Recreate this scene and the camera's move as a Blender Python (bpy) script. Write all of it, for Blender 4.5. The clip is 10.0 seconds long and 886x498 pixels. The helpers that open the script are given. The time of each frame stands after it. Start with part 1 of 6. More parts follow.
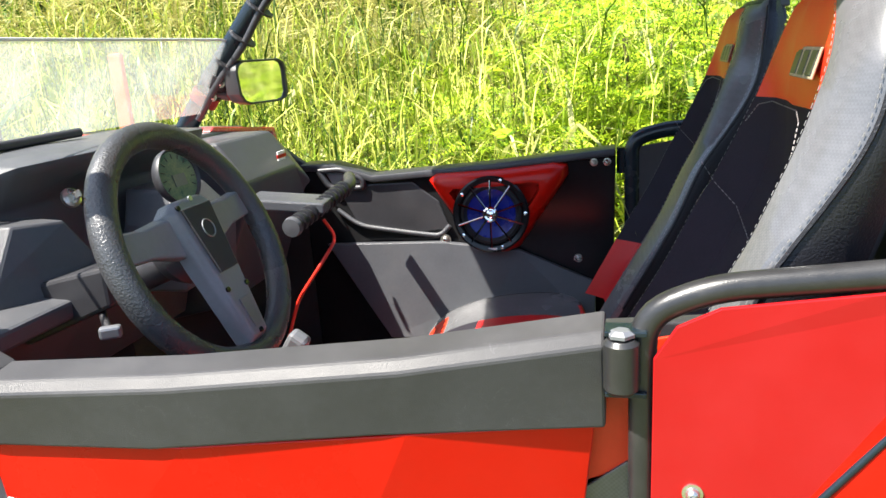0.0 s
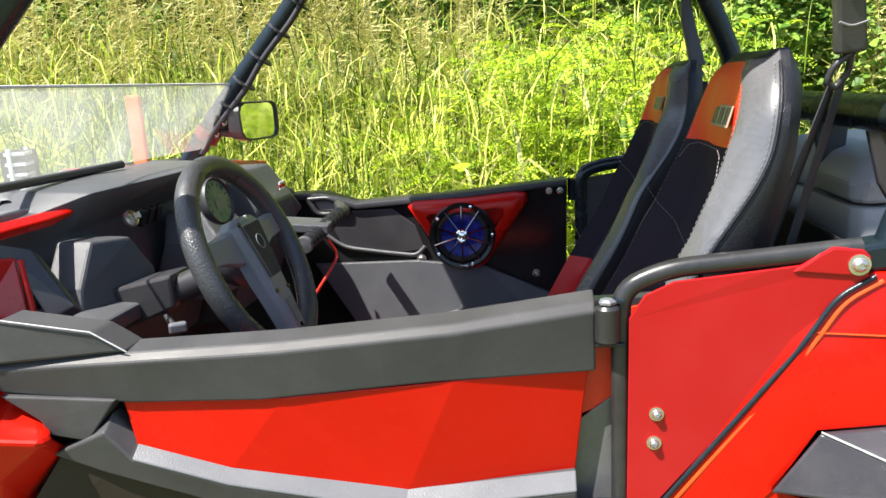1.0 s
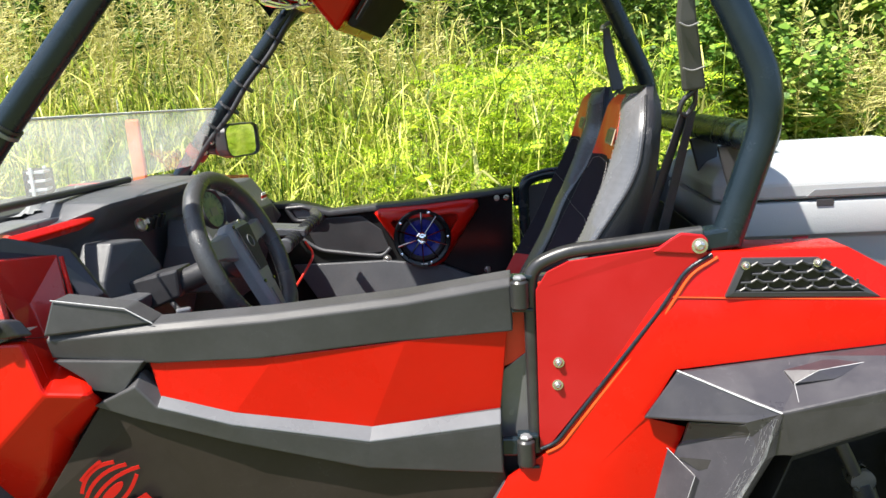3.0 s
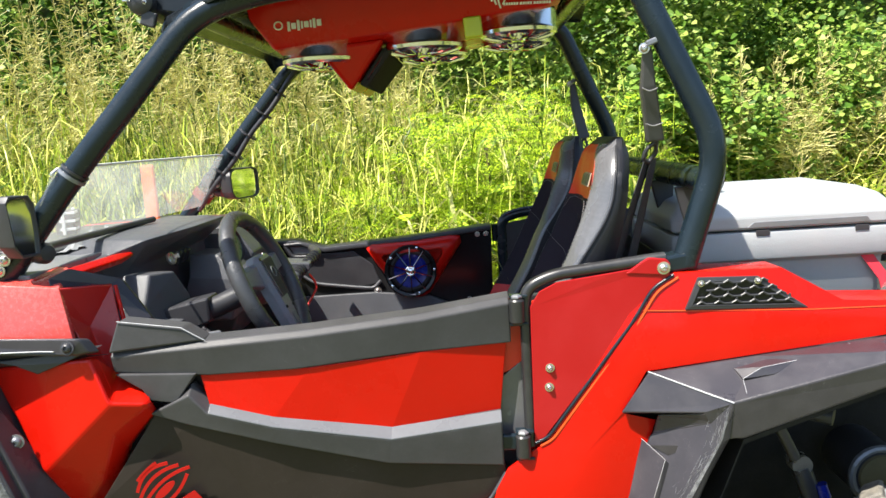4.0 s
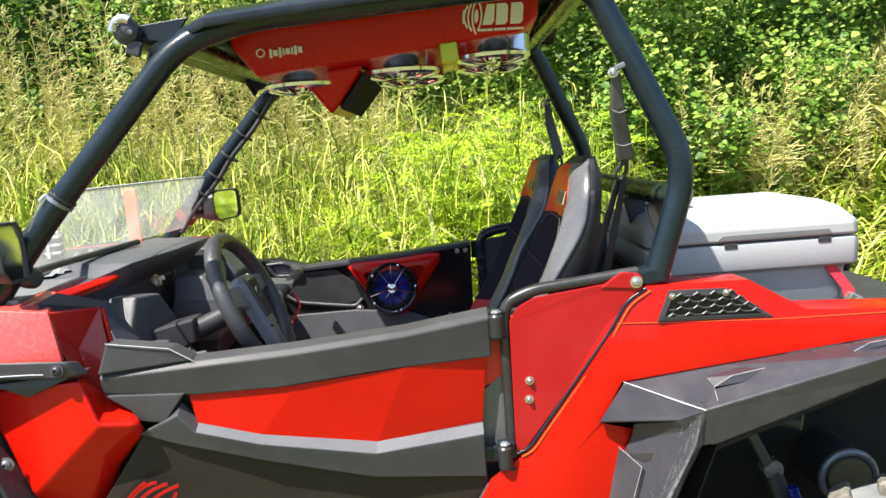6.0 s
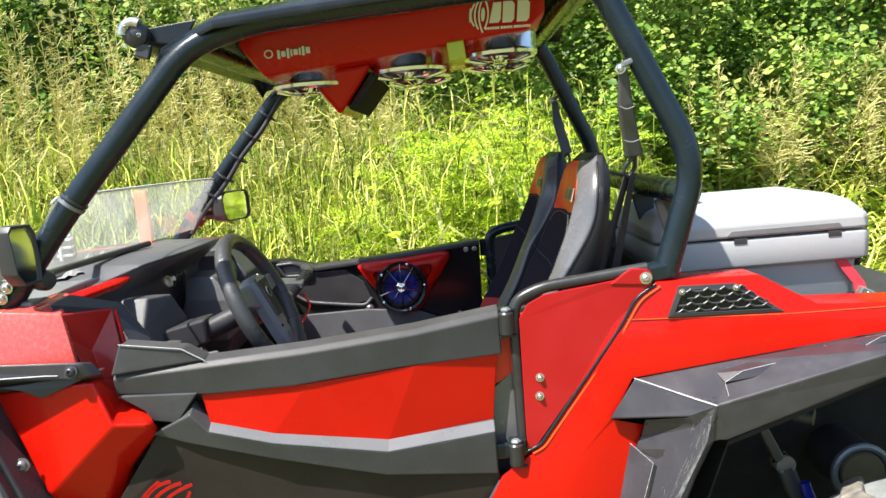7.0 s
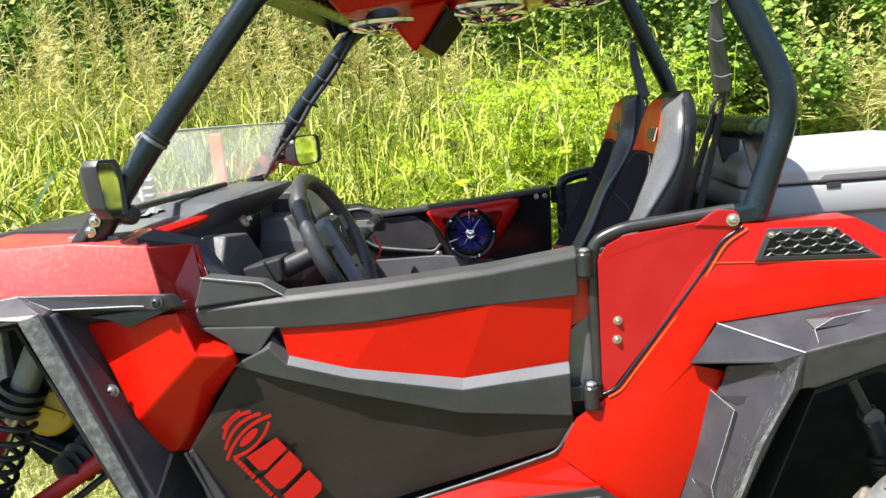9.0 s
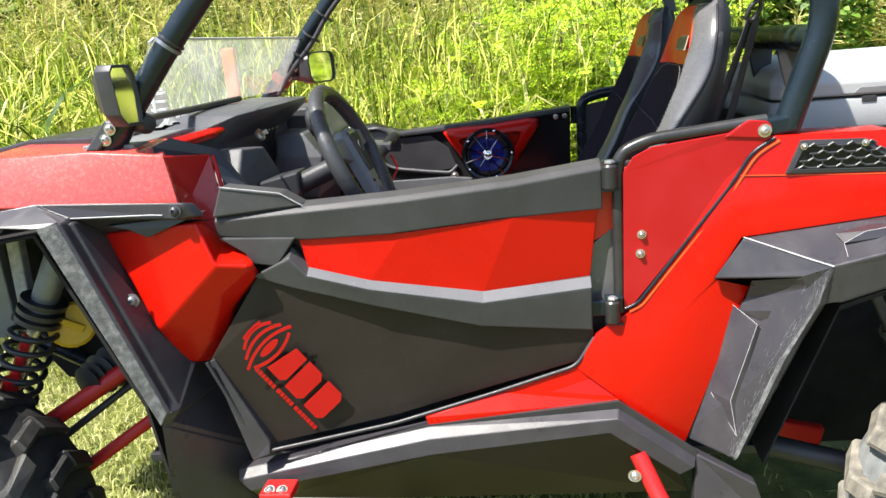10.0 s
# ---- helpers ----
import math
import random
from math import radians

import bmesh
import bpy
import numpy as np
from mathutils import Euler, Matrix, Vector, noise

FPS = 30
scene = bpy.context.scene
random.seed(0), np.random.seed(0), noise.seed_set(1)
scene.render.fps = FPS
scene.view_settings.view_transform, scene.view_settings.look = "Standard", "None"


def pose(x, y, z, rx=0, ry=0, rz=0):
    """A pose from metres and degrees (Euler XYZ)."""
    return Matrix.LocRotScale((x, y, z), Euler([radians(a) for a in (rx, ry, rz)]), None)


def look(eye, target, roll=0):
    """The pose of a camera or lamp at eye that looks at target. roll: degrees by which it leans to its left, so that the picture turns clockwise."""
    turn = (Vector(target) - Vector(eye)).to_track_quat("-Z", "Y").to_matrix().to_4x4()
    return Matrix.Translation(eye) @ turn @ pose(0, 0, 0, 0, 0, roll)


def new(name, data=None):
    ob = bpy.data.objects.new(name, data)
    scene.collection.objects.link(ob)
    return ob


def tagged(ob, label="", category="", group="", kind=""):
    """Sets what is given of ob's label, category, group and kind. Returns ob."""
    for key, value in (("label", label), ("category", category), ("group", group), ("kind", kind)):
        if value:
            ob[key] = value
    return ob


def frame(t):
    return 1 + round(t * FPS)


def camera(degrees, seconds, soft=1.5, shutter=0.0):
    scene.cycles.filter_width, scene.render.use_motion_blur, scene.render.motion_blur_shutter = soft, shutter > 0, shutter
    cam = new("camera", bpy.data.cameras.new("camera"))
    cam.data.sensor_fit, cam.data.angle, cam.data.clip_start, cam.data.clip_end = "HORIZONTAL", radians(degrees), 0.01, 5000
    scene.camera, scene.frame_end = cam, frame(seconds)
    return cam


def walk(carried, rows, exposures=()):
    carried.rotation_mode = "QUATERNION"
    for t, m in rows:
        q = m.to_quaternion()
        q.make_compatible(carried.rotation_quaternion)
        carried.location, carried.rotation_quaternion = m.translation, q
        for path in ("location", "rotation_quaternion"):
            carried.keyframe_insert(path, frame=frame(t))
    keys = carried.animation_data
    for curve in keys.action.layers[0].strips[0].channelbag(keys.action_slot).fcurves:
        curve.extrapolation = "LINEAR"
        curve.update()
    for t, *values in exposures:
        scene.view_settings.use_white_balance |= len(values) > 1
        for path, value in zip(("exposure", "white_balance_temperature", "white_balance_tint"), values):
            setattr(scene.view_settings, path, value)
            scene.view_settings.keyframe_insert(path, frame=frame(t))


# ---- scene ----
cam = camera(62.0, 10.0)
PATH = [
    (0, (0.107, 0.003, 1.351), (-0.37, 1.876, 0.839), -4.0),
    (0.2, (0.114, -0.049, 1.361), (-0.347, 1.835, 0.882), -3.9),
    (0.5, (0.117, -0.13, 1.374), (-0.314, 1.771, 0.928), -4.0),
    (0.8, (0.068, -0.228, 1.383), (-0.272, 1.696, 0.954), -3.5),
    (1, (0.032, -0.287, 1.382), (-0.248, 1.645, 0.949), -3.2),
    (1.2, (0.008, -0.337, 1.387), (-0.226, 1.6, 0.946), -3.0),
    (1.5, (-0.01, -0.387, 1.394), (-0.197, 1.552, 0.94), -2.6),
    (2, (0.023, -0.452, 1.387), (-0.17, 1.488, 0.938), -2.7),
    (2.5, (0.104, -0.51, 1.397), (-0.13, 1.426, 0.955), -3.4),
    (2.7, (0.117, -0.528, 1.405), (-0.109, 1.411, 0.971), -3.5),
    (3.8, (0.043, -0.785, 1.424), (-0.088, 1.186, 1.108), -4.0),
    (4, (0.027, -0.824, 1.434), (-0.058, 1.151, 1.129), -3.7),
    (4.5, (0.024, -0.86, 1.442), (-0.026, 1.118, 1.153), -3.9),
    (5, (0.023, -0.862, 1.45), (-0.022, 1.118, 1.175), -4.3),
    (5.5, (0.028, -0.867, 1.449), (0.001, 1.115, 1.181), -4.3),
    (7, (0.025, -0.877, 1.446), (-0.025, 1.104, 1.178), -5.1),
    (7.5, (0.026, -0.873, 1.45), (-0.071, 1.105, 1.177), -5.2),
    (8, (0.009, -0.874, 1.453), (-0.154, 1.1, 1.177), -5.2),
    (8.5, (0.001, -0.871, 1.445), (-0.19, 1.098, 1.15), -5.0),
    (9, (-0.014, -0.865, 1.408), (-0.233, 1.089, 1.041), -5.1),
    (9.5, (-0.032, -0.857, 1.377), (-0.276, 1.074, 0.918), -5.1),
    (10, (-0.043, -0.854, 1.36), (-0.298, 1.056, 0.823), -4.9),
]
walk(cam, [(t, look(eye, target, roll)) for t, eye, target, roll in PATH],
     exposures=[(0, 1.52), (0.5, 1.36), (1, 1.2), (2.5, 1.15), (4, 1.09), (8.5, 1.09), (10, 1.14)])
# ---------------- world, sun, exposure ----------------
SUN = Vector((-0.45, -0.37, 1.0)).normalized()
world = bpy.data.worlds.new("world")
scene.world = world
world.use_nodes = True
wn = world.node_tree.nodes
sky = wn.new("ShaderNodeTexSky")
sky.sky_type = "NISHITA"
sky.sun_disc = False
sky.sun_elevation = math.asin(SUN.z)
sky.sun_rotation = math.atan2(SUN.x, SUN.y)
wn["Background"].inputs[1].default_value = 0.13
world.node_tree.links.new(sky.outputs[0], wn["Background"].inputs[0])
scene.view_settings.exposure = 1.05
sun_data = bpy.data.lights.new("sun", "SUN")
sun_data.energy = 5.4
sun_data.angle = radians(0.53)
sun_data.color = (1.0, 0.95, 0.86)
sun = new("sun", sun_data)
sun.matrix_world = look(SUN * 20, (0, 0, 0))


# ---------------- materials ----------------
def mat(name, color, rough=0.5, metal=0.0, vary=0.15, scale=12.0, bump=0.0, bump_scale=200.0, coat=0.0,
        dirt=None, dirt_amount=0.0, dirt_scale=5.0, island=0.0, random_ob=0.0, leafy=0.0, spec=0.5, scratch=0.0, weave=0.0):
    """Principled material: two scales of colour noise, fine relief, dust patches and a change from piece to piece."""
    m = bpy.data.materials.new(name)
    m.use_nodes = True
    nt = m.node_tree
    n, l = nt.nodes, nt.links
    b = n["Principled BSDF"]
    b.inputs["Metallic"].default_value = metal
    b.inputs["Coat Weight"].default_value = coat
    b.inputs["Coat Roughness"].default_value = 0.04
    b.inputs["Specular IOR Level"].default_value = spec
    tc = n.new("ShaderNodeTexCoord")
    big = n.new("ShaderNodeTexNoise")
    big.inputs["Scale"].default_value = scale
    big.inputs["Detail"].default_value = 6
    l.new(tc.outputs["Object"], big.inputs["Vector"])
    fine = n.new("ShaderNodeTexNoise")
    fine.inputs["Scale"].default_value = scale * 14
    fine.inputs["Detail"].default_value = 3
    l.new(tc.outputs["Object"], fine.inputs["Vector"])
    add = n.new("ShaderNodeMath")
    add.operation = "MULTIPLY_ADD"
    add.inputs[1].default_value = 0.35
    l.new(fine.outputs["Fac"], add.inputs[0])
    l.new(big.outputs["Fac"], add.inputs[2])
    src = add.outputs[0]
    for on, node, out in ((island, "ShaderNodeNewGeometry", "Random Per Island"), (random_ob, "ShaderNodeObjectInfo", "Random")):
        if on:
            g = n.new(node)
            k = n.new("ShaderNodeMath")
            k.operation = "MULTIPLY_ADD"
            k.inputs[1].default_value = on
            l.new(g.outputs[out], k.inputs[0])
            sh = n.new("ShaderNodeMath")
            sh.operation = "SUBTRACT"
            sh.inputs[1].default_value = on / 2
            l.new(src, sh.inputs[0])
            l.new(sh.outputs[0], k.inputs[2])
            src = k.outputs[0]
    ramp = n.new("ShaderNodeValToRGB")
    cols = color if isinstance(color[0], (tuple, list)) else None
    if cols is None:
        c = Vector(color)
        cols = [tuple(c * (1 - vary)), tuple(c), tuple(c * (1 + vary))]
    e = ramp.color_ramp.elements
    while len(e) < len(cols):
        e.new(0.5)
    for i, c in enumerate(cols):
        e[i].position = 0.35 + 0.6 * i / max(1, len(cols) - 1)
        e[i].color = (*c, 1)
    l.new(src, ramp.inputs[0])
    col = ramp.outputs[0]
    rr = n.new("ShaderNodeMapRange")
    rr.inputs["From Min"].default_value, rr.inputs["From Max"].default_value = 0.3, 0.9
    rr.inputs["To Min"].default_value, rr.inputs["To Max"].default_value = max(0.02, rough - 0.08), min(1, rough + 0.1)
    l.new(big.outputs["Fac"], rr.inputs[0])
    rough_out = rr.outputs[0]
    if dirt:
        d = n.new("ShaderNodeTexNoise")
        d.inputs["Scale"].default_value = dirt_scale
        d.inputs["Detail"].default_value = 9
        d.inputs["Roughness"].default_value = 0.7
        l.new(tc.outputs["Object"], d.inputs["Vector"])
        dr = n.new("ShaderNodeMapRange")
        dr.inputs["From Min"].default_value, dr.inputs["From Max"].default_value = 0.45, 0.75
        dr.inputs["To Max"].default_value = dirt_amount
        l.new(d.outputs["Fac"], dr.inputs[0])
        mx = n.new("ShaderNodeMix")
        mx.data_type = "RGBA"
        l.new(dr.outputs[0], mx.inputs["Factor"])
        l.new(col, mx.inputs["A"])
        mx.inputs["B"].default_value = (*dirt, 1)
        col = mx.outputs["Result"]
        ra = n.new("ShaderNodeMath")
        ra.operation = "MULTIPLY_ADD"
        ra.inputs[1].default_value = 0.5
        l.new(dr.outputs[0], ra.inputs[0])
        l.new(rough_out, ra.inputs[2])
        rough_out = ra.outputs[0]
    if scratch:
        sn = n.new("ShaderNodeTexNoise")
        sn.inputs["Scale"].default_value = 16
        sn.inputs["Detail"].default_value = 5
        sn.inputs["Distortion"].default_value = 2.5
        l.new(tc.outputs["Object"], sn.inputs["Vector"])
        band = n.new("ShaderNodeMath")
        band.operation = "COMPARE"
        band.inputs[1].default_value, band.inputs[2].default_value = 0.5, 0.0022
        l.new(sn.outputs["Fac"], band.inputs[0])
        mk = n.new("ShaderNodeMapRange")
        mk.inputs["From Min"].default_value, mk.inputs["From Max"].default_value = 0.5, 0.7
        mk.inputs["To Max"].default_value = scratch
        l.new(big.outputs["Fac"], mk.inputs[0])
        both = n.new("ShaderNodeMath")
        both.operation = "MULTIPLY"
        l.new(band.outputs[0], both.inputs[0])
        l.new(mk.outputs[0], both.inputs[1])
        ms2 = n.new("ShaderNodeMix")
        ms2.data_type = "RGBA"
        l.new(both.outputs[0], ms2.inputs["Factor"])
        l.new(col, ms2.inputs["A"])
        ms2.inputs["B"].default_value = (0.4, 0.4, 0.4, 1)
        col = ms2.outputs["Result"]
    if weave:
        ck = n.new("ShaderNodeTexChecker")
        ck.inputs["Scale"].default_value = bump_scale
        ck.inputs["Color1"].default_value = (0.93, 0.93, 0.93, 1)
        ck.inputs["Color2"].default_value = (1.07, 1.07, 1.07, 1)
        l.new(tc.outputs["Object"], ck.inputs["Vector"])
        mw = n.new("ShaderNodeMix")
        mw.data_type, mw.blend_type = "RGBA", "MULTIPLY"
        mw.inputs["Factor"].default_value = 1.0
        l.new(col, mw.inputs["A"])
        l.new(ck.outputs["Color"], mw.inputs["B"])
        col = mw.outputs["Result"]
    l.new(col, b.inputs["Base Color"])
    l.new(rough_out, b.inputs["Roughness"])
    if bump:
        bn = n.new("ShaderNodeTexChecker" if weave else "ShaderNodeTexNoise")
        bn.inputs["Scale"].default_value = bump_scale
        if not weave:
            bn.inputs["Detail"].default_value = 4
        l.new(tc.outputs["Object"], bn.inputs["Vector"])
        bp = n.new("ShaderNodeBump")
        bp.inputs["Strength"].default_value = bump
        bp.inputs["Distance"].default_value = 0.002
        l.new(bn.outputs["Fac"], bp.inputs["Height"])
        l.new(bp.outputs[0], b.inputs["Normal"])
    if leafy:
        tr = n.new("ShaderNodeBsdfTranslucent")
        l.new(col, tr.inputs[0])
        ms = n.new("ShaderNodeMixShader")
        ms.inputs[0].default_value = leafy
        l.new(b.outputs[0], ms.inputs[1])
        l.new(tr.outputs[0], ms.inputs[2])
        l.new(ms.outputs[0], n["Material Output"].inputs[0])
    return m


def clear(name, color, haze, rough=0.02):
    """A thin pane: clear for the most part, with gloss and a film of dust."""
    m = bpy.data.materials.new(name)
    m.use_nodes = True
    n, l = m.node_tree.nodes, m.node_tree.links
    n.remove(n["Principled BSDF"])
    tr = n.new("ShaderNodeBsdfTransparent")
    tr.inputs[0].default_value = (*color, 1)
    gl = n.new("ShaderNodeBsdfGlossy")
    gl.inputs["Roughness"].default_value = rough
    df = n.new("ShaderNodeBsdfDiffuse")
    df.inputs[0].default_value = (0.75, 0.75, 0.7, 1)
    m1, m2 = n.new("ShaderNodeMixShader"), n.new("ShaderNodeMixShader")
    nz = n.new("ShaderNodeTexNoise")
    nz.inputs["Scale"].default_value = 7
    nz.inputs["Detail"].default_value = 8
    mr = n.new("ShaderNodeMapRange")
    mr.inputs["From Min"].default_value, mr.inputs["From Max"].default_value = 0.3, 0.75
    mr.inputs["To Min"].default_value, mr.inputs["To Max"].default_value = haze * 0.6, haze * 1.5
    tc = n.new("ShaderNodeTexCoord")
    l.new(tc.outputs["Object"], nz.inputs["Vector"])
    l.new(nz.outputs["Fac"], mr.inputs[0])
    m1.inputs[0].default_value = 0.07
    l.new(tr.outputs[0], m1.inputs[1])
    l.new(gl.outputs[0], m1.inputs[2])
    l.new(mr.outputs[0], m2.inputs[0])
    tl = n.new("ShaderNodeBsdfTranslucent")
    tl.inputs[0].default_value = (0.85, 0.86, 0.84, 1)
    m3 = n.new("ShaderNodeMixShader")
    l.new(df.outputs[0], m3.inputs[1])
    l.new(tl.outputs[0], m3.inputs[2])
    l.new(m1.outputs[0], m2.inputs[1])
    l.new(m3.outputs[0], m2.inputs[2])
    l.new(m2.outputs[0], n["Material Output"].inputs[0])
    return m


RED = mat("red_paint", (0.48, 0.0065, 0.0017), 0.3, vary=0.06, scale=6, coat=0.1, spec=0.2, dirt=(0.5, 0.025, 0.012), dirt_amount=0.15, dirt_scale=9)
# orange for painted highlights along sunlit red edges
LITEDGE = mat("orange_lit_edge", (0.62, 0.07, 0.012), 0.35, vary=0.15, scale=30, spec=0.4)
REDPANEL = mat("red_vinyl_panel", (0.37, 0.007, 0.009), 0.4, vary=0.05, scale=5, coat=0.1, spec=0.3, dirt=(0.52, 0.06, 0.06), dirt_amount=0.12)
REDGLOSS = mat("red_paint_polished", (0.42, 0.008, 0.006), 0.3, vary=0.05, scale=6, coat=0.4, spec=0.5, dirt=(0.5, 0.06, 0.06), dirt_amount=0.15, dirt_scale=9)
# faded, dusty red; its pinker base also paints in the sky's sheen
REDDUSTSHEEN = mat("red_paint_faded_with_sheen", (0.62, 0.065, 0.052), 0.26, vary=0.09, scale=4, coat=0.4, spec=0.5, dirt=(0.75, 0.4, 0.37), dirt_amount=0.2, dirt_scale=120, bump=0.04)
PLASTIC = mat("grey_black_plastic", (0.036, 0.033, 0.039), 0.33, vary=0.15, scale=9, bump=0.18, bump_scale=900, dirt=(0.11, 0.105, 0.11), dirt_amount=0.22, dirt_scale=14, scratch=0.18)
DARKPANEL = mat("dark_door_skin", (0.027, 0.021, 0.018), 0.36, vary=0.2, scale=5, spec=0.2, dirt=(0.05, 0.04, 0.034), dirt_amount=0.2, dirt_scale=7, scratch=0.1)
BLACK = mat("black_plastic", (0.032, 0.032, 0.036), 0.38, vary=0.2, scale=10, bump=0.2, bump_scale=700, dirt=(0.08, 0.075, 0.07), dirt_amount=0.25, dirt_scale=9)
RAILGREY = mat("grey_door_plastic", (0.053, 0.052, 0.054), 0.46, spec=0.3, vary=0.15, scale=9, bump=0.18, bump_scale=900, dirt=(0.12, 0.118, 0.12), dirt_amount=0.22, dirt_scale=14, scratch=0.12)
# paler than the rail plastic: sun glare put into the chamfer's colour
PALERAIL = mat("glare_pale_chamfer", (0.13, 0.134, 0.142), 0.3, vary=0.1, scale=8, bump=0.2, bump_scale=500)
HUBGREY = mat("grey_wheel_plastic", (0.2, 0.205, 0.215), 0.36, vary=0.15, scale=12, bump=0.25, bump_scale=900)
DASH = mat("dash_plastic", (0.074, 0.077, 0.086), 0.38, spec=0.5, vary=0.15, scale=10, bump=0.35, bump_scale=1100, dirt=(0.13, 0.125, 0.12), dirt_amount=0.35, dirt_scale=8)
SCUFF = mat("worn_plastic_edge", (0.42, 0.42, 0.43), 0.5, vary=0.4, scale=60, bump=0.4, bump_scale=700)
SCRATCH = mat("scratched_plastic", (0.24, 0.24, 0.245), 0.6, vary=0.3, scale=60)
DUSTEDGE = mat("dusty_scuffed_plastic", [(0.045, 0.045, 0.048), (0.09, 0.092, 0.095), (0.22, 0.22, 0.22)], 0.5, scale=60, bump=0.6, bump_scale=260)
DUSTRUBBER = mat("dusty_tyre_rubber", [(0.1, 0.105, 0.105), (0.18, 0.19, 0.19), (0.26, 0.27, 0.265)], 0.85, scale=22, bump=0.5, bump_scale=200, dirt=(0.1, 0.1, 0.1), dirt_amount=0.5, dirt_scale=30)
DUSTLUG = mat("tan_dusty_lugs", [(0.07, 0.068, 0.062), (0.17, 0.155, 0.13), (0.28, 0.26, 0.21)], 0.85, scale=40, bump=0.6, bump_scale=260)
HINGETUBE = mat("grey_powder_coat", (0.022, 0.022, 0.023), 0.34, vary=0.2, scale=15, bump=0.12, bump_scale=600, dirt=(0.08, 0.075, 0.07), dirt_amount=0.25, dirt_scale=20)
WELL = mat("matt_black_underbody", (0.028, 0.027, 0.027), 0.9, vary=0.3, scale=12, bump=0.3, bump_scale=200, spec=0.06, dirt=(0.05, 0.045, 0.035), dirt_amount=0.3, dirt_scale=9)
TUBE = mat("black_powder_coat", (0.009, 0.0165, 0.023), 0.27, spec=0.4, vary=0.2, scale=15, bump=0.12, bump_scale=600, dirt=(0.06, 0.065, 0.07), dirt_amount=0.08, dirt_scale=20)
ROOFBLACK = mat("satin_black_roof", (0.012, 0.015, 0.019), 0.24, spec=0.3, vary=0.2, scale=8, bump=0.05, bump_scale=500, dirt=(0.09, 0.1, 0.11), dirt_amount=0.1, dirt_scale=8)
GLOSSBLACK = mat("gloss_black", (0.012, 0.012, 0.013), 0.17, vary=0.2, scale=6, spec=0.3, dirt=(0.06, 0.06, 0.06), dirt_amount=0.15)
VINYL = mat("black_vinyl", (0.015, 0.015, 0.018), 0.42, spec=0.35, vary=0.2, scale=14, bump=0.45, bump_scale=420)
RIMGRIP = mat("grained_rim_rubber", (0.05, 0.051, 0.053), 0.3, vary=0.2, scale=14, bump=0.7, bump_scale=330, spec=0.6)
FABRIC = mat("black_seat_cloth", (0.022, 0.019, 0.026), 0.85, spec=0.25, vary=0.25, scale=20, bump=0.4, bump_scale=900)
CARBON = mat("grey_carbon_vinyl", (0.105, 0.105, 0.11), 0.27, vary=0.25, scale=10, bump=0.06, bump_scale=420, weave=1, spec=0.8)
BADGE = mat("tan_badge_thread", (0.36, 0.3, 0.2), 0.7, vary=0.15, scale=60)
GREYVINYL = mat("grey_belt_sleeve", (0.06, 0.058, 0.056), 0.5, vary=0.2, scale=20, bump=0.3, bump_scale=500)
ORANGE = mat("orange_vinyl", (0.74, 0.038, 0.01), 0.45, vary=0.08, scale=14, bump=0.2, bump_scale=500)
SEATRED = mat("red_vinyl", (0.55, 0.012, 0.012), 0.45, vary=0.08, scale=14, bump=0.2, bump_scale=500)
FIN = mat("faded_orange_plastic", (0.75, 0.16, 0.06), 0.6, vary=0.12, scale=20)
STITCH = mat("pale_stitching", (0.2, 0.195, 0.19), 0.8, vary=0.1, scale=50)
STEEL = mat("zinc_steel", (0.62, 0.6, 0.56), 0.3, metal=0.9, vary=0.15, scale=40)
DARKCHROME = mat("dark_chrome", (0.2, 0.2, 0.21), 0.14, metal=1.0, vary=0.1, scale=20)
CUP = mat("satin_chrome", (0.82, 0.82, 0.8), 0.2, metal=1.0, vary=0.05, scale=20)
CHROME = mat("chrome", (0.85, 0.85, 0.85), 0.06, metal=1.0, vary=0.03, scale=20)
RAG = mat("grey_rag", (0.2, 0.21, 0.21), 0.8, vary=0.2, scale=20, bump=0.4, bump_scale=500)
# dash plastic made paler: sun glare on the cowl put into its colour
COWL = mat("glare_pale_cowl_plastic", (0.17, 0.176, 0.182), 0.34, vary=0.15, scale=8, bump=0.3, bump_scale=900, spec=0.7, dirt=(0.26, 0.26, 0.25), dirt_amount=0.4, dirt_scale=7)
COOLER = mat("pale_grey_cooler", (0.37, 0.39, 0.4), 0.5, vary=0.04, scale=5, bump=0.25, bump_scale=400, dirt=(0.5, 0.48, 0.44), dirt_amount=0.25, dirt_scale=6)
RUBBER = mat("tyre_rubber", (0.02, 0.02, 0.021), 0.55, vary=0.25, scale=14, bump=0.4, bump_scale=200, dirt=(0.12, 0.11, 0.09), dirt_amount=0.4, dirt_scale=12)
WHITE = mat("white_decal", (0.8, 0.8, 0.78), 0.5, vary=0.03, scale=20)
REDDECAL = mat("red_decal", (0.5, 0.012, 0.008), 0.6, spec=0.2, vary=0.06, scale=20)
YELLOW = mat("yellow_cap", (0.75, 0.45, 0.02), 0.45, vary=0.1, scale=20)
LIME = mat("lime_plastic", (0.5, 0.55, 0.03), 0.4, vary=0.08, scale=20)
GREYMETAL = mat("grey_metal", (0.2, 0.21, 0.23), 0.4, metal=0.4, vary=0.2, scale=20, dirt=(0.25, 0.22, 0.18), dirt_amount=0.4)
BLUE = mat("blue_anodised", (0.01, 0.02, 0.25), 0.3, vary=0.15, scale=20)
WEBBING = mat("belt_webbing", (0.03, 0.03, 0.033), 0.7, vary=0.15, scale=40, bump=0.4, bump_scale=900)
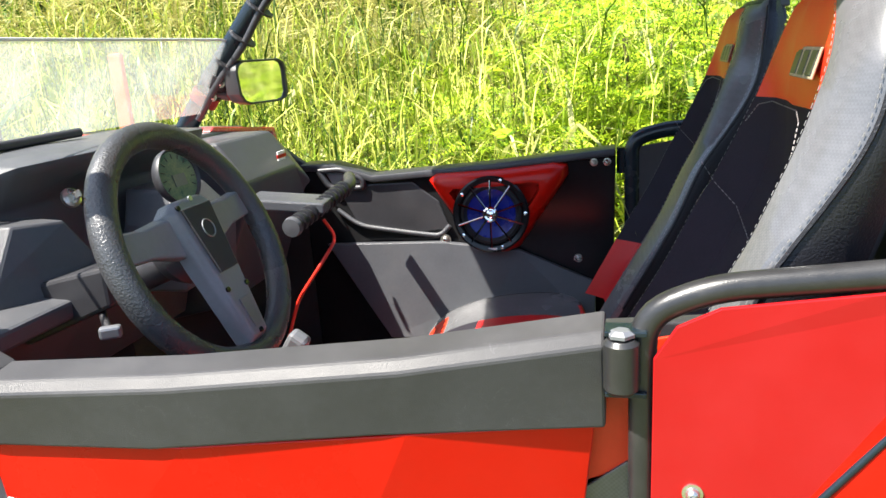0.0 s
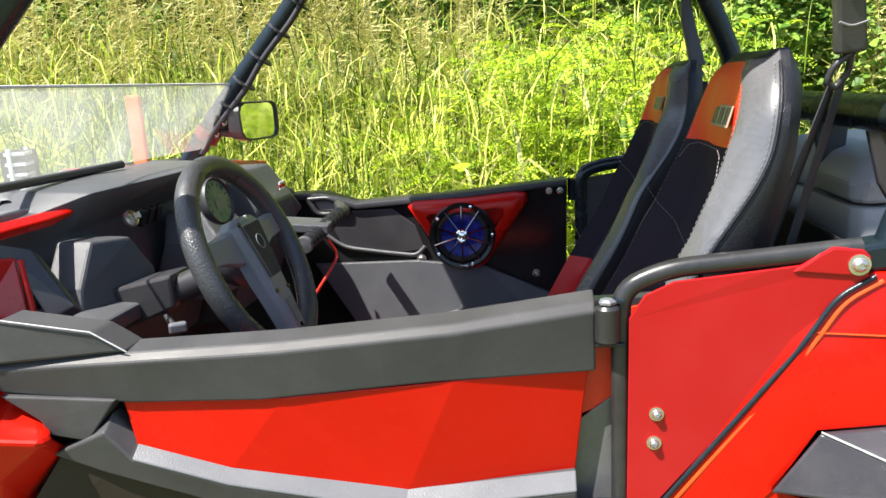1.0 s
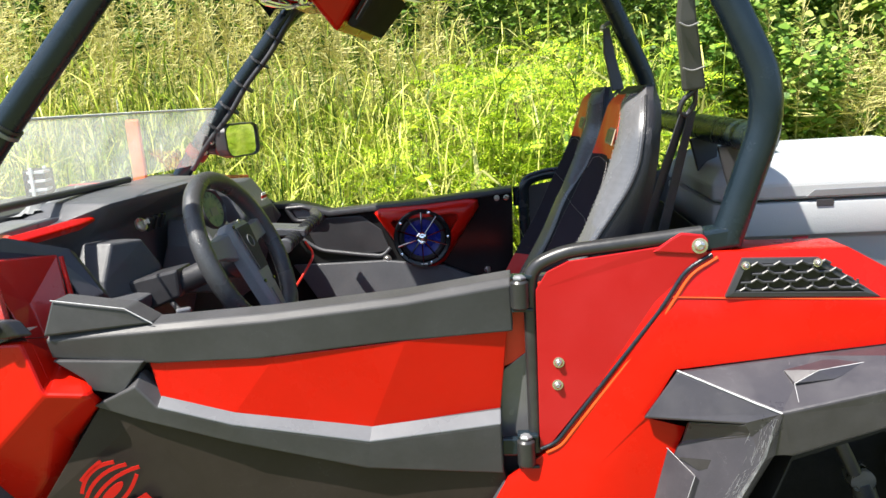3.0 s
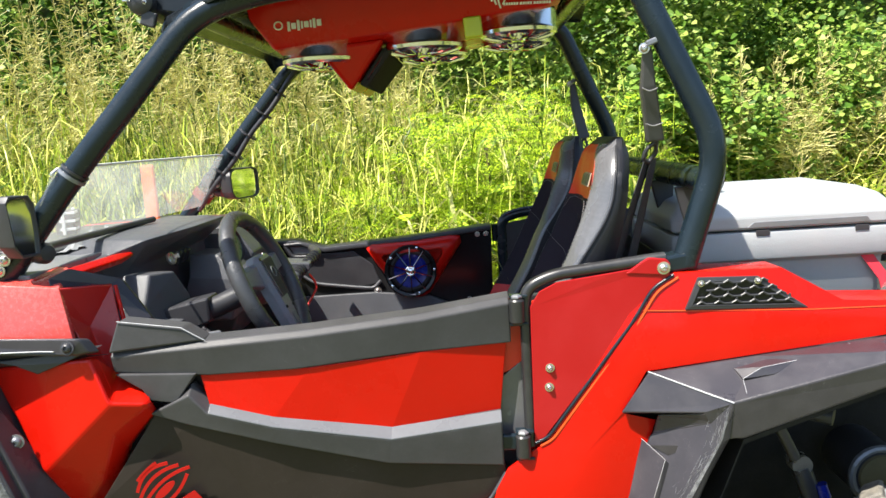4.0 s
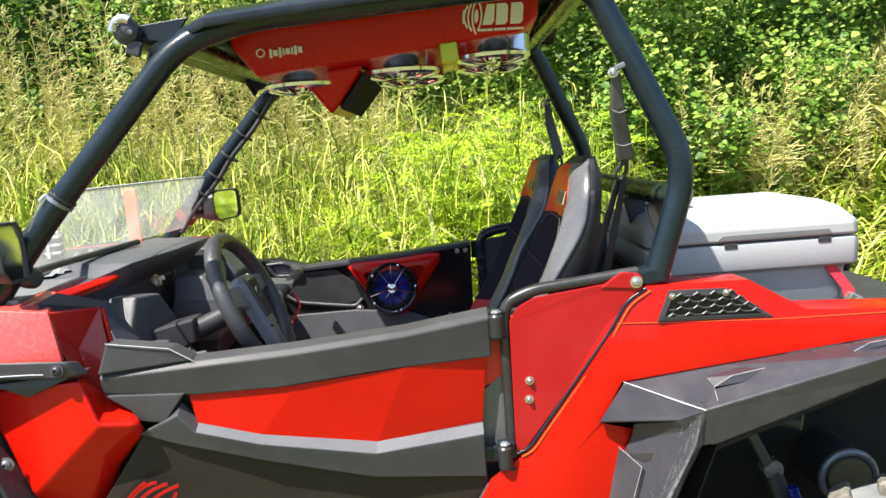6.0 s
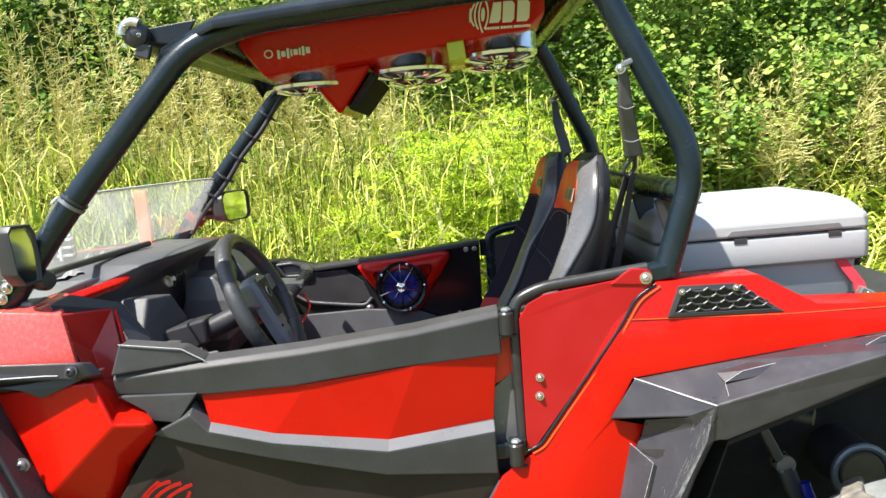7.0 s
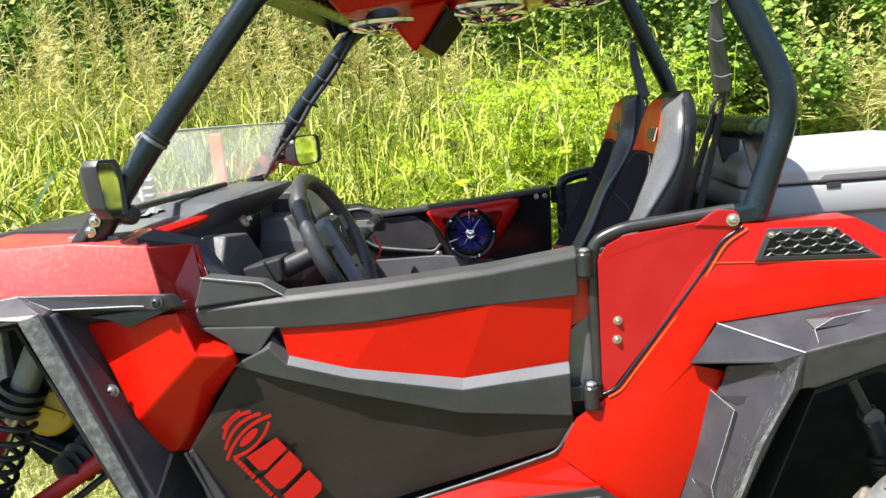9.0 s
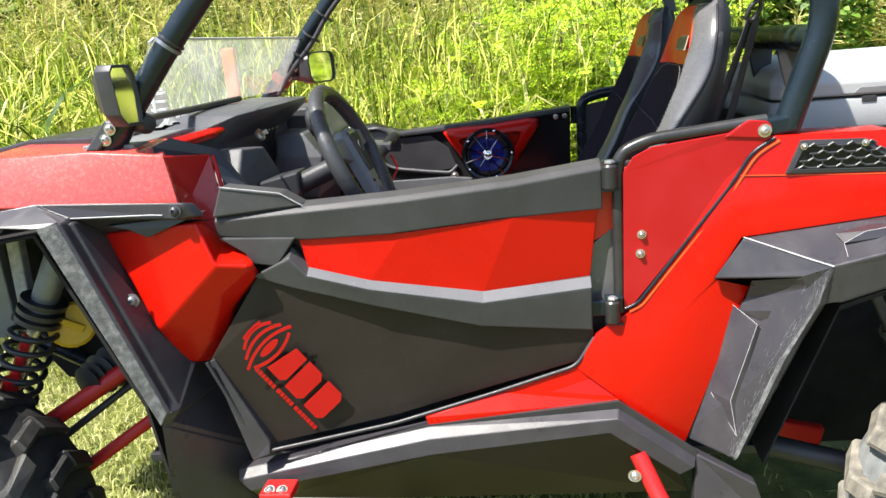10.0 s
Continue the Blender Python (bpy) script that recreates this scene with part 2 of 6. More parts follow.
STRAPRED = mat("red_strap", (0.6, 0.03, 0.05), 0.7, vary=0.1, scale=40, bump=0.3, bump_scale=900)
WIRE = mat("red_wire", (0.7, 0.03, 0.015), 0.4, vary=0.1, scale=30)
MIRROR = mat("mirror_glass", (0.9, 0.9, 0.9), 0.02, metal=1.0, vary=0.01, scale=3)
SHIELD = clear("windshield_acrylic", (0.95, 0.97, 0.95), 0.15)
DULLRED = mat("dull_red_metal", (0.16, 0.02, 0.018), 0.5, vary=0.25, scale=30)
GAUGEFACE = mat("gauge_face", [(0.02, 0.06, 0.1), (0.09, 0.17, 0.14), (0.3, 0.36, 0.2)], 0.3, scale=18)
SOIL = mat("lawn_soil", [(0.03, 0.04, 0.01), (0.11, 0.13, 0.03), (0.26, 0.25, 0.09)], 0.95, scale=9, bump=0.8, bump_scale=60)
BLADE = mat("tall_grass_blades", [(0.04, 0.085, 0.01), (0.19, 0.29, 0.02), (0.42, 0.51, 0.05), (0.78, 0.76, 0.2)], 0.4, scale=1.2, island=0.85, leafy=0.2, spec=0.22)
LAWN = mat("short_grass_blades", [(0.2, 0.24, 0.04), (0.42, 0.46, 0.12), (0.7, 0.66, 0.34)], 0.6, scale=2, island=0.6, leafy=0.3)
DRYBLADE = mat("dry_grass_blades", [(0.3, 0.3, 0.1), (0.46, 0.46, 0.16), (0.6, 0.58, 0.26)], 0.5, scale=1.2, island=0.6, leafy=0.3)
FERN = mat("bright_leaflets", [(0.05, 0.12, 0.006), (0.24, 0.38, 0.012), (0.5, 0.63, 0.035)], 0.5, scale=2.5, island=0.75, leafy=0.2, spec=0.15)
VINE = mat("vine_leaves", [(0.06, 0.14, 0.018), (0.15, 0.27, 0.035), (0.26, 0.39, 0.06), (0.4, 0.47, 0.11)], 0.5, scale=0.8, island=0.7, leafy=0.3, spec=0.25)
TREELEAF = mat("tree_leaves", [(0.04, 0.09, 0.015), (0.09, 0.18, 0.025), (0.16, 0.27, 0.04)], 0.5, scale=0.7, island=0.5, leafy=0.25, spec=0.25)
SEEDHEAD = mat("dry_seed_heads", [(0.3, 0.29, 0.08), (0.52, 0.47, 0.16), (0.7, 0.62, 0.27)], 0.85, scale=2, island=0.5, leafy=0.2)
STALK = mat("woody_stalks", [(0.08, 0.07, 0.03), (0.18, 0.15, 0.07)], 0.85, scale=3, island=0.4)


# ---------------- building helpers ----------------
ORIGIN = {}


def part(name, bm, material, parent, label="", smooth=None):
    """Link a bmesh, given in world places, as one mesh object under a thing or a part."""
    me = bpy.data.meshes.new(name)
    bmesh.ops.recalc_face_normals(bm, faces=bm.faces)
    bm.to_mesh(me)
    bm.free()
    for m in material if isinstance(material, (list, tuple)) else [material]:
        me.materials.append(m)
    if smooth:
        me.shade_smooth()
        me.set_sharp_from_angle(angle=radians(smooth))
    ob = new(name, me)
    if parent:
        ob.parent = parent
        ob.location = -ORIGIN.get(parent, Vector((0, 0, 0)))
    if label:
        ob["label"] = label
    return ob


def thing(name, at, label, category, group="", kind=""):
    ob = new(name)
    ob.empty_display_size = 0.1
    ob.location = at
    ORIGIN[ob] = Vector(at)
    return tagged(ob, label, category, group, kind)


def soften(bm, width, angle=20, segments=2):
    es = [e for e in bm.edges if len(e.link_faces) == 2 and e.calc_face_angle(0) > radians(angle)]
    if es and width:
        bmesh.ops.bevel(bm, geom=es, offset=width, segments=segments, affect="EDGES", profile=0.5, clamp_overlap=True)
    return bm


def facets(verts, faces, back=(0, 0.012, 0), bevel=0.003):
    """A folded sheet with thickness: faces over verts, closed by a copy moved by back."""
    bm = bmesh.new()
    a = [bm.verts.new(v) for v in verts]
    b = [bm.verts.new(Vector(v) + Vector(back)) for v in verts]
    edges = {}
    for f in faces:
        bm.faces.new([a[i] for i in f])
        bm.faces.new([b[i] for i in reversed(f)])
        for i, j in zip(f, f[1:] + f[:1]):
            edges[(i, j)] = edges.get((i, j), 0) + 1
    for (i, j) in edges:
        if (j, i) not in edges:
            bm.faces.new((a[j], a[i], b[i], b[j]))
    loose = [v for v in bm.verts if not v.link_faces]
    bmesh.ops.delete(bm, geom=loose, context="VERTS")
    bmesh.ops.recalc_face_normals(bm, faces=bm.faces)
    return soften(bm, bevel)


def plate(outline, back=(0, 0.012, 0), bevel=0.002):
    return facets(outline, [list(range(len(outline)))], back, bevel)


def loft(sections, bevel=0.003, caps=True, ring=True):
    """Sections of equal length joined into a skin; ring: each section is a closed loop."""
    bm = bmesh.new()
    rows = [[bm.verts.new(p) for p in s] for s in sections]
    k = len(rows[0])
    for r, q in zip(rows, rows[1:]):
        for i in range(k if ring else k - 1):
            j = (i + 1) % k
            bm.faces.new((r[i], r[j], q[j], q[i]))
    if caps and ring:
        bm.faces.new(rows[0][::-1])
        bm.faces.new(rows[-1])
    bmesh.ops.recalc_face_normals(bm, faces=bm.faces)
    return soften(bm, bevel)


def box(center, size, turn=(0, 0, 0), bevel=0.004):
    bm = bmesh.new()
    bmesh.ops.create_cube(bm, size=1, matrix=pose(*center, *turn) @ Matrix.Diagonal((*size, 1)))
    return soften(bm, bevel)


def rounded(points, radius, steps=6):
    """The line through points, its corners rounded."""
    pts = [Vector(p) for p in points]
    out = [pts[0]]
    for a, b, c in zip(pts, pts[1:], pts[2:]):
        u, v = (a - b), (c - b)
        r = min(radius, u.length * 0.45, v.length * 0.45)
        p, q = b + u.normalized() * r, b + v.normalized() * r
        for i in range(steps + 1):
            t = i / steps
            out.append(p * (1 - t) ** 2 + b * 2 * t * (1 - t) + q * t * t)
    out.append(pts[-1])
    return out


def tube(points, radius, corner=0.06, sides=14, closed=False, steps=6, taper=1.0):
    pts = rounded(points, corner, steps) if corner and not closed else [Vector(p) for p in points]
    bm = bmesh.new()
    n = len(pts)
    rows = []
    side = None
    for i, p in enumerate(pts):
        d = (pts[(i + 1) % n] - pts[i - 1]) if closed else (pts[min(i + 1, n - 1)] - pts[max(i - 1, 0)])
        d.normalize()
        if side is None:
            side = d.orthogonal().normalized()
        side = (side - d * side.dot(d)).normalized()
        up = d.cross(side)
        r = radius * (1 + (taper - 1) * i / max(1, n - 1))
        rows.append([bm.verts.new(p + (side * math.cos(a) + up * math.sin(a)) * r) for a in [2 * math.pi * k / sides for k in range(sides)]])
    for i in range(n if closed else n - 1):
        q, r = rows[i], rows[(i + 1) % n]
        for k in range(sides):
            bm.faces.new((q[k], q[(k + 1) % sides], r[(k + 1) % sides], r[k]))
    if not closed:
        bm.faces.new(rows[0][::-1])
        bm.faces.new(rows[-1])
    return bm


def lathe(profile, at, axis, sides=32, caps=True):
    """Profile of (radius, height) turned round an axis through at."""
    axis = Vector(axis).normalized()
    u = axis.orthogonal().normalized()
    v = axis.cross(u)
    bm = bmesh.new()
    rows = []
    for r, h in profile:
        c = Vector(at) + axis * h
        rows.append([bm.verts.new(c + (u * math.cos(2 * math.pi * k / sides) + v * math.sin(2 * math.pi * k / sides)) * max(r, 1e-4)) for k in range(sides)])
    for q, r in zip(rows, rows[1:]):
        for k in range(sides):
            bm.faces.new((q[k], q[(k + 1) % sides], r[(k + 1) % sides], r[k]))
    if caps:
        bm.faces.new(rows[0][::-1])
        bm.faces.new(rows[-1])
    return bm


def ring_points(center, u, v, radius, count):
    return [Vector(center) + (Vector(u) * math.cos(2 * math.pi * k / count) + Vector(v) * math.sin(2 * math.pi * k / count)) * radius for k in range(count)]


def bolt(at, axis, parent, r=0.009, material=None, name="bolt"):
    """A domed button-head bolt with a washer."""
    b = lathe([(r * 1.5, 0), (r * 1.5, 0.0018), (r * 1.05, 0.002), (r, 0.004), (r * 0.75, 0.0075), (r * 0.45, 0.0085), (r * 0.45, 0.005), (0, 0.005)], at, axis, 16)
    return part(name, b, material or STEEL, parent, smooth=40)


def swap(points):
    """The same points on the other side of the vehicle."""
    return [(p[0], 2 * CY - p[1], p[2]) for p in points]


CY = 1.165

# ---------------- ground ----------------
def bank(x, y):
    """Height of the ground: level where the vehicle stands, a bank behind it."""
    h = max(0.0, y - 3.0)
    if y > 9.5:
        return 2.74 + 1.3 * (y - 9.5)
    return 0.32 * h ** 1.15 + 0.06 * math.sin(x * 1.3 + y) * min(1, h)


gb = bmesh.new()
xs = [-400, -120, -40, -16] + [-9 + 0.6 * i for i in range(34)] + [18, 40, 120, 400]
ys = [-400, -120, -40, -14, -6, -3, -1.5, 0, 1, 2, 3] + [3.4 + 0.5 * i for i in range(16)] + [12, 14, 17, 25, 60, 150, 400]
grid = [[gb.verts.new((x, y, bank(x, min(y, 17)))) for x in xs] for y in ys]
for r, q in zip(grid, grid[1:]):
    for i in range(len(xs) - 1):
        gb.faces.new((r[i], r[i + 1], q[i + 1], q[i]))
ground = part("ground", gb, SOIL, None, smooth=60)
tagged(ground, "sunlit dry mown lawn rising into an overgrown bank", "ground", kind="structure")

# ---------------- the vehicle ----------------
utv = thing("off_road_buggy", (-0.3, CY, 0), "red and black open off-road buggy parked on dry lawn", "buggy")

# --- driver's door ---
door = part("door", facets([(-0.66, 0.565, 1.03), (-0.31, 0.595, 1.03), (0.07, 0.655, 1.03), (0.06, 0.655, 0.74), (-0.14, 0.64, 0.68), (-0.64, 0.585, 0.58)],
                           [[0, 1, 2, 3, 4, 5]], (0, 0.03, 0)), BLACK, utv, "closed red and black half door with grey plastic rails")
rail = []
for x, y, zl, zr in ((-0.684, 0.526, 1.02, 1.064), (-0.507, 0.538, 1.001, 1.07), (-0.31, 0.553, 1.0, 1.077), (-0.09, 0.583, 1.012, 1.089), (0.09, 0.618, 1.012, 1.106)):
    sl = 0.028 if -0.45 < x < 0.0 else 0.0
    rail.append([(x - sl, y + 0.004 - sl * 0.1, zl), (x, y - 0.004, zr - 0.011), (x, y + 0.008, zr), (x, y + 0.05, zr + 0.004), (x, y + 0.05, zl)])
part("top_rail", loft(rail), RAILGREY, door, "scuffed dark grey plastic top rail", 5)
part("front_fin", plate([(-0.662, 0.522, 1.122), (-0.545, 0.536, 1.1), (-0.505, 0.542, 1.071), (-0.684, 0.516, 1.062)], (0, 0.05, 0), 0.004), RAILGREY, door)
part("front_cap", facets([(-0.679, 0.522, 1.018), (-0.526, 0.534, 1.008), (-0.571, 0.532, 0.951), (-0.622, 0.528, 0.961), (-0.63, 0.526, 0.982)], [[0, 1, 2, 3, 4]], (0, 0.03, 0), 0.002), RAILGREY, door)
part("red_panel", facets([(-0.523, 0.548, 1.001), (-0.31, 0.563, 1.0), (-0.09, 0.59, 1.012), (0.08, 0.628, 1.012), (0.062, 0.632, 0.866), (-0.159, 0.583, 0.857), (-0.385, 0.549, 0.906), (-0.508, 0.541, 0.938)],
                         [[0, 1, 6, 7], [1, 2, 5, 6], [2, 3, 4, 5]], (0, 0.02, 0), 0.0015), RED, door, "glossy red upper door skin in three facets")
low, band = [], []
for (xu, zu), (xl, zl), y in (((-0.541, 0.985), (-0.625, 0.932), 0.533), ((-0.508, 0.945), (-0.553, 0.905), 0.536), ((-0.385, 0.908), (-0.385, 0.855), 0.543), ((-0.159, 0.859), (-0.17, 0.79), 0.572), ((0.063, 0.868), (0.063, 0.756), 0.612)):
    low.append([(xu, y + 0.014, zu + 0.002), (xu, y - 0.012, zu - 0.016), (xl, y - 0.004, zl), (xl, y + 0.035, zl), (xu, y + 0.035, zu)])
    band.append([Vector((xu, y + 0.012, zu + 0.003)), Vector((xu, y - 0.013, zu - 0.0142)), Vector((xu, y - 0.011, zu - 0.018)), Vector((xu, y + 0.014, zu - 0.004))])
part("lower_rail", loft(low), RAILGREY, door, "dark grey plastic lower rail", 5)
# pale strip painting the bright glare along the rail's upward edge
part("rail_chamfer", loft(band[1:]), PALERAIL, door, "chamfer of the lower rail, paled for sun glare", 5)
part("lower_panel", facets([(-0.613, 0.538, 0.935), (-0.553, 0.541, 0.906), (-0.385, 0.556, 0.857), (-0.17, 0.584, 0.792), (0.063, 0.616, 0.758), (0.069, 0.618, 0.736), (0.026, 0.616, 0.682), (-0.144, 0.604, 0.638), (-0.366, 0.58, 0.585), (-0.664, 0.535, 0.54), (-0.738, 0.515, 0.759)],
                           [[0, 1, 2, 8, 9, 10], [2, 3, 6, 7, 8], [3, 4, 5, 6]], (0, 0.02, 0), 0.002), DARKPANEL, door, "dark brown-black lower door skin")

# --- cage, drawn for one side and mirrored ---
LEFT_PILLAR = [(-0.92, 0.60, 1.2), (-0.864, 0.602, 1.27), (-0.77, 0.612, 1.388), (-0.50, 0.668, 1.70), (-0.36, 0.685, 1.74), (0.33, 0.69, 1.772)]
LEFT_HOOP = [(0.30, 0.69, 1.772), (0.352, 0.672, 1.735), (0.515, 0.640, 1.375), (0.444, 0.645, 1.148)]
RIGHT_PILLAR = [(-0.98, 1.64, 1.165), (-0.937, 1.64, 1.22), (-0.79, 1.645, 1.402), (-0.525, 1.655, 1.70), (-0.36, 1.645, 1.74), (0.33, 1.64, 1.772)]
for side in (LEFT_PILLAR, RIGHT_PILLAR):
    part("cage_pillar", tube(side, 0.025, 0.11, 18), TUBE, utv, "satin black steel cage tube", 50)
for side in (LEFT_HOOP, swap(LEFT_HOOP)):
    part("cage_hoop", tube(side, 0.026, 0.075, 18), TUBE, utv, "satin black steel rear cage hoop", 50)
for x, z, y, r in ((-0.50, 1.705, 0.67, 0.022), (0.33, 1.765, 0.69, 0.024), (0.505, 1.31, 0.665, 0.027)):
    part("cross_tube", tube([(x, y, z), (x, 2 * CY - y, z)], r, 0), TUBE, utv, smooth=50)

# --- side panel between door and bed ---
part("hinge_tube", tube([(0.1215, 0.628, 0.79), (0.1225, 0.628, 1.12), (0.18, 0.628, 1.145), (0.40, 0.622, 1.168)], 0.0125, 0.05, 14), HINGETUBE, utv, smooth=50)
part("side_panel", plate([(0.128, 0.612, 0.80), (0.131, 0.612, 1.085), (0.15, 0.612, 1.115), (0.185, 0.612, 1.132), (0.30, 0.611, 1.146), (0.37, 0.612, 1.155), (0.405, 0.612, 1.155), (0.408, 0.612, 1.13), (0.34, 0.611, 1.055), (0.15, 0.612, 0.812)], (0, 0.005, 0), 0.001), REDPANEL, utv, "flat red metal side panel")

part("panel_ear", plate([(0.32, 0.6085, 1.142), (0.35, 0.6085, 1.164), (0.365, 0.6085, 1.172), (0.399, 0.6085, 1.169), (0.408, 0.6085, 1.158), (0.406, 0.6085, 1.144), (0.39, 0.6085, 1.135)], (0, 0.01, 0), 0.003), REDPANEL, utv)
part("panel_backing", plate([(0.12, 0.628, 0.78), (0.42, 0.628, 1.155), (0.46, 0.628, 1.05), (0.2, 0.628, 0.74)], (0, 0.006, 0), 0.001), RED, utv)
# thin orange line painting the lit edge beside the rubber strip
part("lit_edge", tube([(0.423, 0.611, 1.129), (0.382, 0.6105, 1.105), (0.342, 0.6095, 1.04), (0.165, 0.611, 0.806), (0.139, 0.612, 0.793)], 0.0034, 0.02, 8), LITEDGE, utv)
# --- rear quarter ---
part("rear_quarter", facets([(0.41, 0.612, 1.138), (0.625, 0.615, 1.136), (0.741, 0.612, 1.066), (0.9, 0.61, 1.056), (1.28, 0.61, 1.06), (1.28, 0.585, 1.045), (0.9, 0.585, 1.009), (0.56, 0.585, 0.973), (0.352, 0.59, 0.948), (0.325, 0.611, 1.06),
                             (0.306, 0.6, 0.86), (0.371, 0.6, 0.842), (0.241, 0.572, 0.503), (0.118, 0.567, 0.61), (0.026, 0.6, 0.675), (0.07, 0.605, 0.75), (0.15, 0.613, 0.80),
                             (0.9, 0.7, 1.058), (0.741, 0.7, 1.066), (0.625, 0.7, 1.134), (0.41, 0.7, 1.138), (1.28, 0.7, 1.04), (0.46, 0.602, 1.062), (0.9, 0.6, 1.05), (0.215, 0.594, 0.765)],
                            [[0, 9, 8, 7, 22], [22, 7, 6, 23], [0, 22, 23, 3, 2, 1], [3, 23, 6, 5, 4], [9, 16, 15, 14, 13, 24, 8], [8, 24, 13, 10], [10, 13, 12, 11], [0, 1, 19, 20], [1, 2, 18, 19], [2, 3, 17, 18], [3, 4, 21, 17]], (0, 0.014, -0.004), 0.003), RED, utv, "glossy orange-red rear quarter panel", 35)
# thin orange line painting the highlight along the quarter's crease
part("crease_highlight", tube([(0.352, 0.6085, 1.066), (0.46, 0.6015, 1.062), (0.68, 0.6, 1.053), (0.9, 0.5995, 1.051)], 0.0014, 0, 8), LITEDGE, utv)
# --- rear flare ---
flare = part("rear_flare", facets([(0.298, 0.581, 0.868), (0.353, 0.581, 0.949), (0.49, 0.50, 0.909), (0.442, 0.5157, 0.885), (0.452, 0.52, 0.866), (0.362, 0.592, 0.820), (0.354, 0.589, 0.812), (0.238, 0.590, 0.518),
                           (0.466, 0.50, 0.83), (0.41, 0.505, 0.723), (0.331, 0.515, 0.503), (0.508, 0.512, 0.868), (0.486, 0.516, 0.835), (0.446, 0.519, 0.755), (0.356, 0.527, 0.535),
                           (0.56, 0.582, 0.972), (0.9, 0.582, 1.008), (1.28, 0.582, 1.048), (0.83, 0.482, 0.997), (1.28, 0.482, 1.04), (0.51, 0.506, 0.836), (0.83, 0.49, 0.952), (1.28, 0.49, 0.995), (0.368, 0.575, 0.863)],
                          [[0, 1, 2, 3], [1, 15, 2], [15, 16, 18, 2], [16, 17, 19, 18], [2, 18, 21, 20], [18, 19, 22, 21], [23, 3, 4, 5], [6, 5, 4, 8, 9, 10, 7], [4, 3, 2, 8], [2, 20, 12, 8], [8, 12, 13, 9], [9, 13, 14, 10]], (0.012, 0.022, -0.008), 0.0035), PLASTIC, utv, "scratched dark grey plastic rear wheel flare")
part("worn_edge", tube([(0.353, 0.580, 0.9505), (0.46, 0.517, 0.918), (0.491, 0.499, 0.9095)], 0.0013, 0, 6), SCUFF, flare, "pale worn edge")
part("scuffed_lip", facets([(0.484, 0.501, 0.90), (0.47, 0.4985, 0.84), (0.462, 0.5, 0.83), (0.413, 0.503, 0.723), (0.404, 0.5085, 0.72), (0.334, 0.513, 0.505), (0.3275, 0.5172, 0.508)], [[0, 1, 2], [1, 3, 4, 2], [3, 5, 6, 4]], (0.001, 0.004, 0), 0.0005), DUSTEDGE, flare, "pale scuffed outer edge")


def on_leg(x, z, out=0.0):
    """A place on the flare's leg, out metres proud of it."""
    inner = 0.238 + (z - 0.52) * 0.397
    return (x, 0.590 - 0.8 * (x - inner) - out, z)


# thin dark triangle standing in for the shadow under the overhang
part("notch_shade", facets([on_leg(0.355, 0.797, 0.0035), on_leg(0.438, 0.818, 0.003), on_leg(0.382, 0.786, 0.0035)], [[0, 1, 2]], (0, 0.001, 0), 0), WELL, flare, "dark sheet painting the shade of the flare's notch")
part("leg_scoop", facets([on_leg(0.340, 0.806, 0.0005), on_leg(0.375, 0.780, 0.015), on_leg(0.325, 0.622, 0.015), on_leg(0.295, 0.624, 0.0005), on_leg(0.334, 0.552, 0.0005), on_leg(0.385, 0.77, 0.0005), on_leg(0.338, 0.61, 0.0005)],
                         [[0, 1, 2, 3], [3, 2, 4], [1, 5, 6, 2], [2, 6, 4], [0, 5, 1]], (0, 0.004, 0), 0.0012), PLASTIC, flare, "moulded scoop in the flare")
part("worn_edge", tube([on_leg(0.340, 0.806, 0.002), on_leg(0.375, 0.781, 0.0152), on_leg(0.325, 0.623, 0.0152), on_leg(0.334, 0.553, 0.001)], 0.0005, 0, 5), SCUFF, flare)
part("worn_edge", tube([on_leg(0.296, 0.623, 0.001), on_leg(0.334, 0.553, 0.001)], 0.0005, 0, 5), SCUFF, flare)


def on_flare(x, y, out=0.001):
    """A place on the flare's top, out metres above it."""
    t = (0.582 - y) / 0.092
    return Vector((x, y - out * 0.5, (0.972 + (x - 0.56) * 0.106) * (1 - t) + (0.909 + (x - 0.49) * 0.259) * t + out))


for dx in (0.0, 0.27):
    b = [on_flare(0.512 + dx, 0.56), on_flare(0.52 + dx, 0.535), on_flare(0.572 + dx, 0.566, 0.003), on_flare(0.556 + dx, 0.542, 0.011), on_flare(0.675 + dx, 0.552), on_flare(0.575 + dx, 0.53)]
    part("flare_scoop", facets(b, [[0, 1, 3, 2], [2, 3, 4], [1, 5, 3], [3, 5, 4]], (0, 0.006, -0.006), 0.0008), PLASTIC, flare, "moulded ridge on the flare")
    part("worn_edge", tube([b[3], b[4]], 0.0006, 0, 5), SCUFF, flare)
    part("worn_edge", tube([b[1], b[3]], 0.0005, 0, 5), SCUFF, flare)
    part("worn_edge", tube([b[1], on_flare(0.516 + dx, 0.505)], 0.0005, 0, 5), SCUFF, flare)


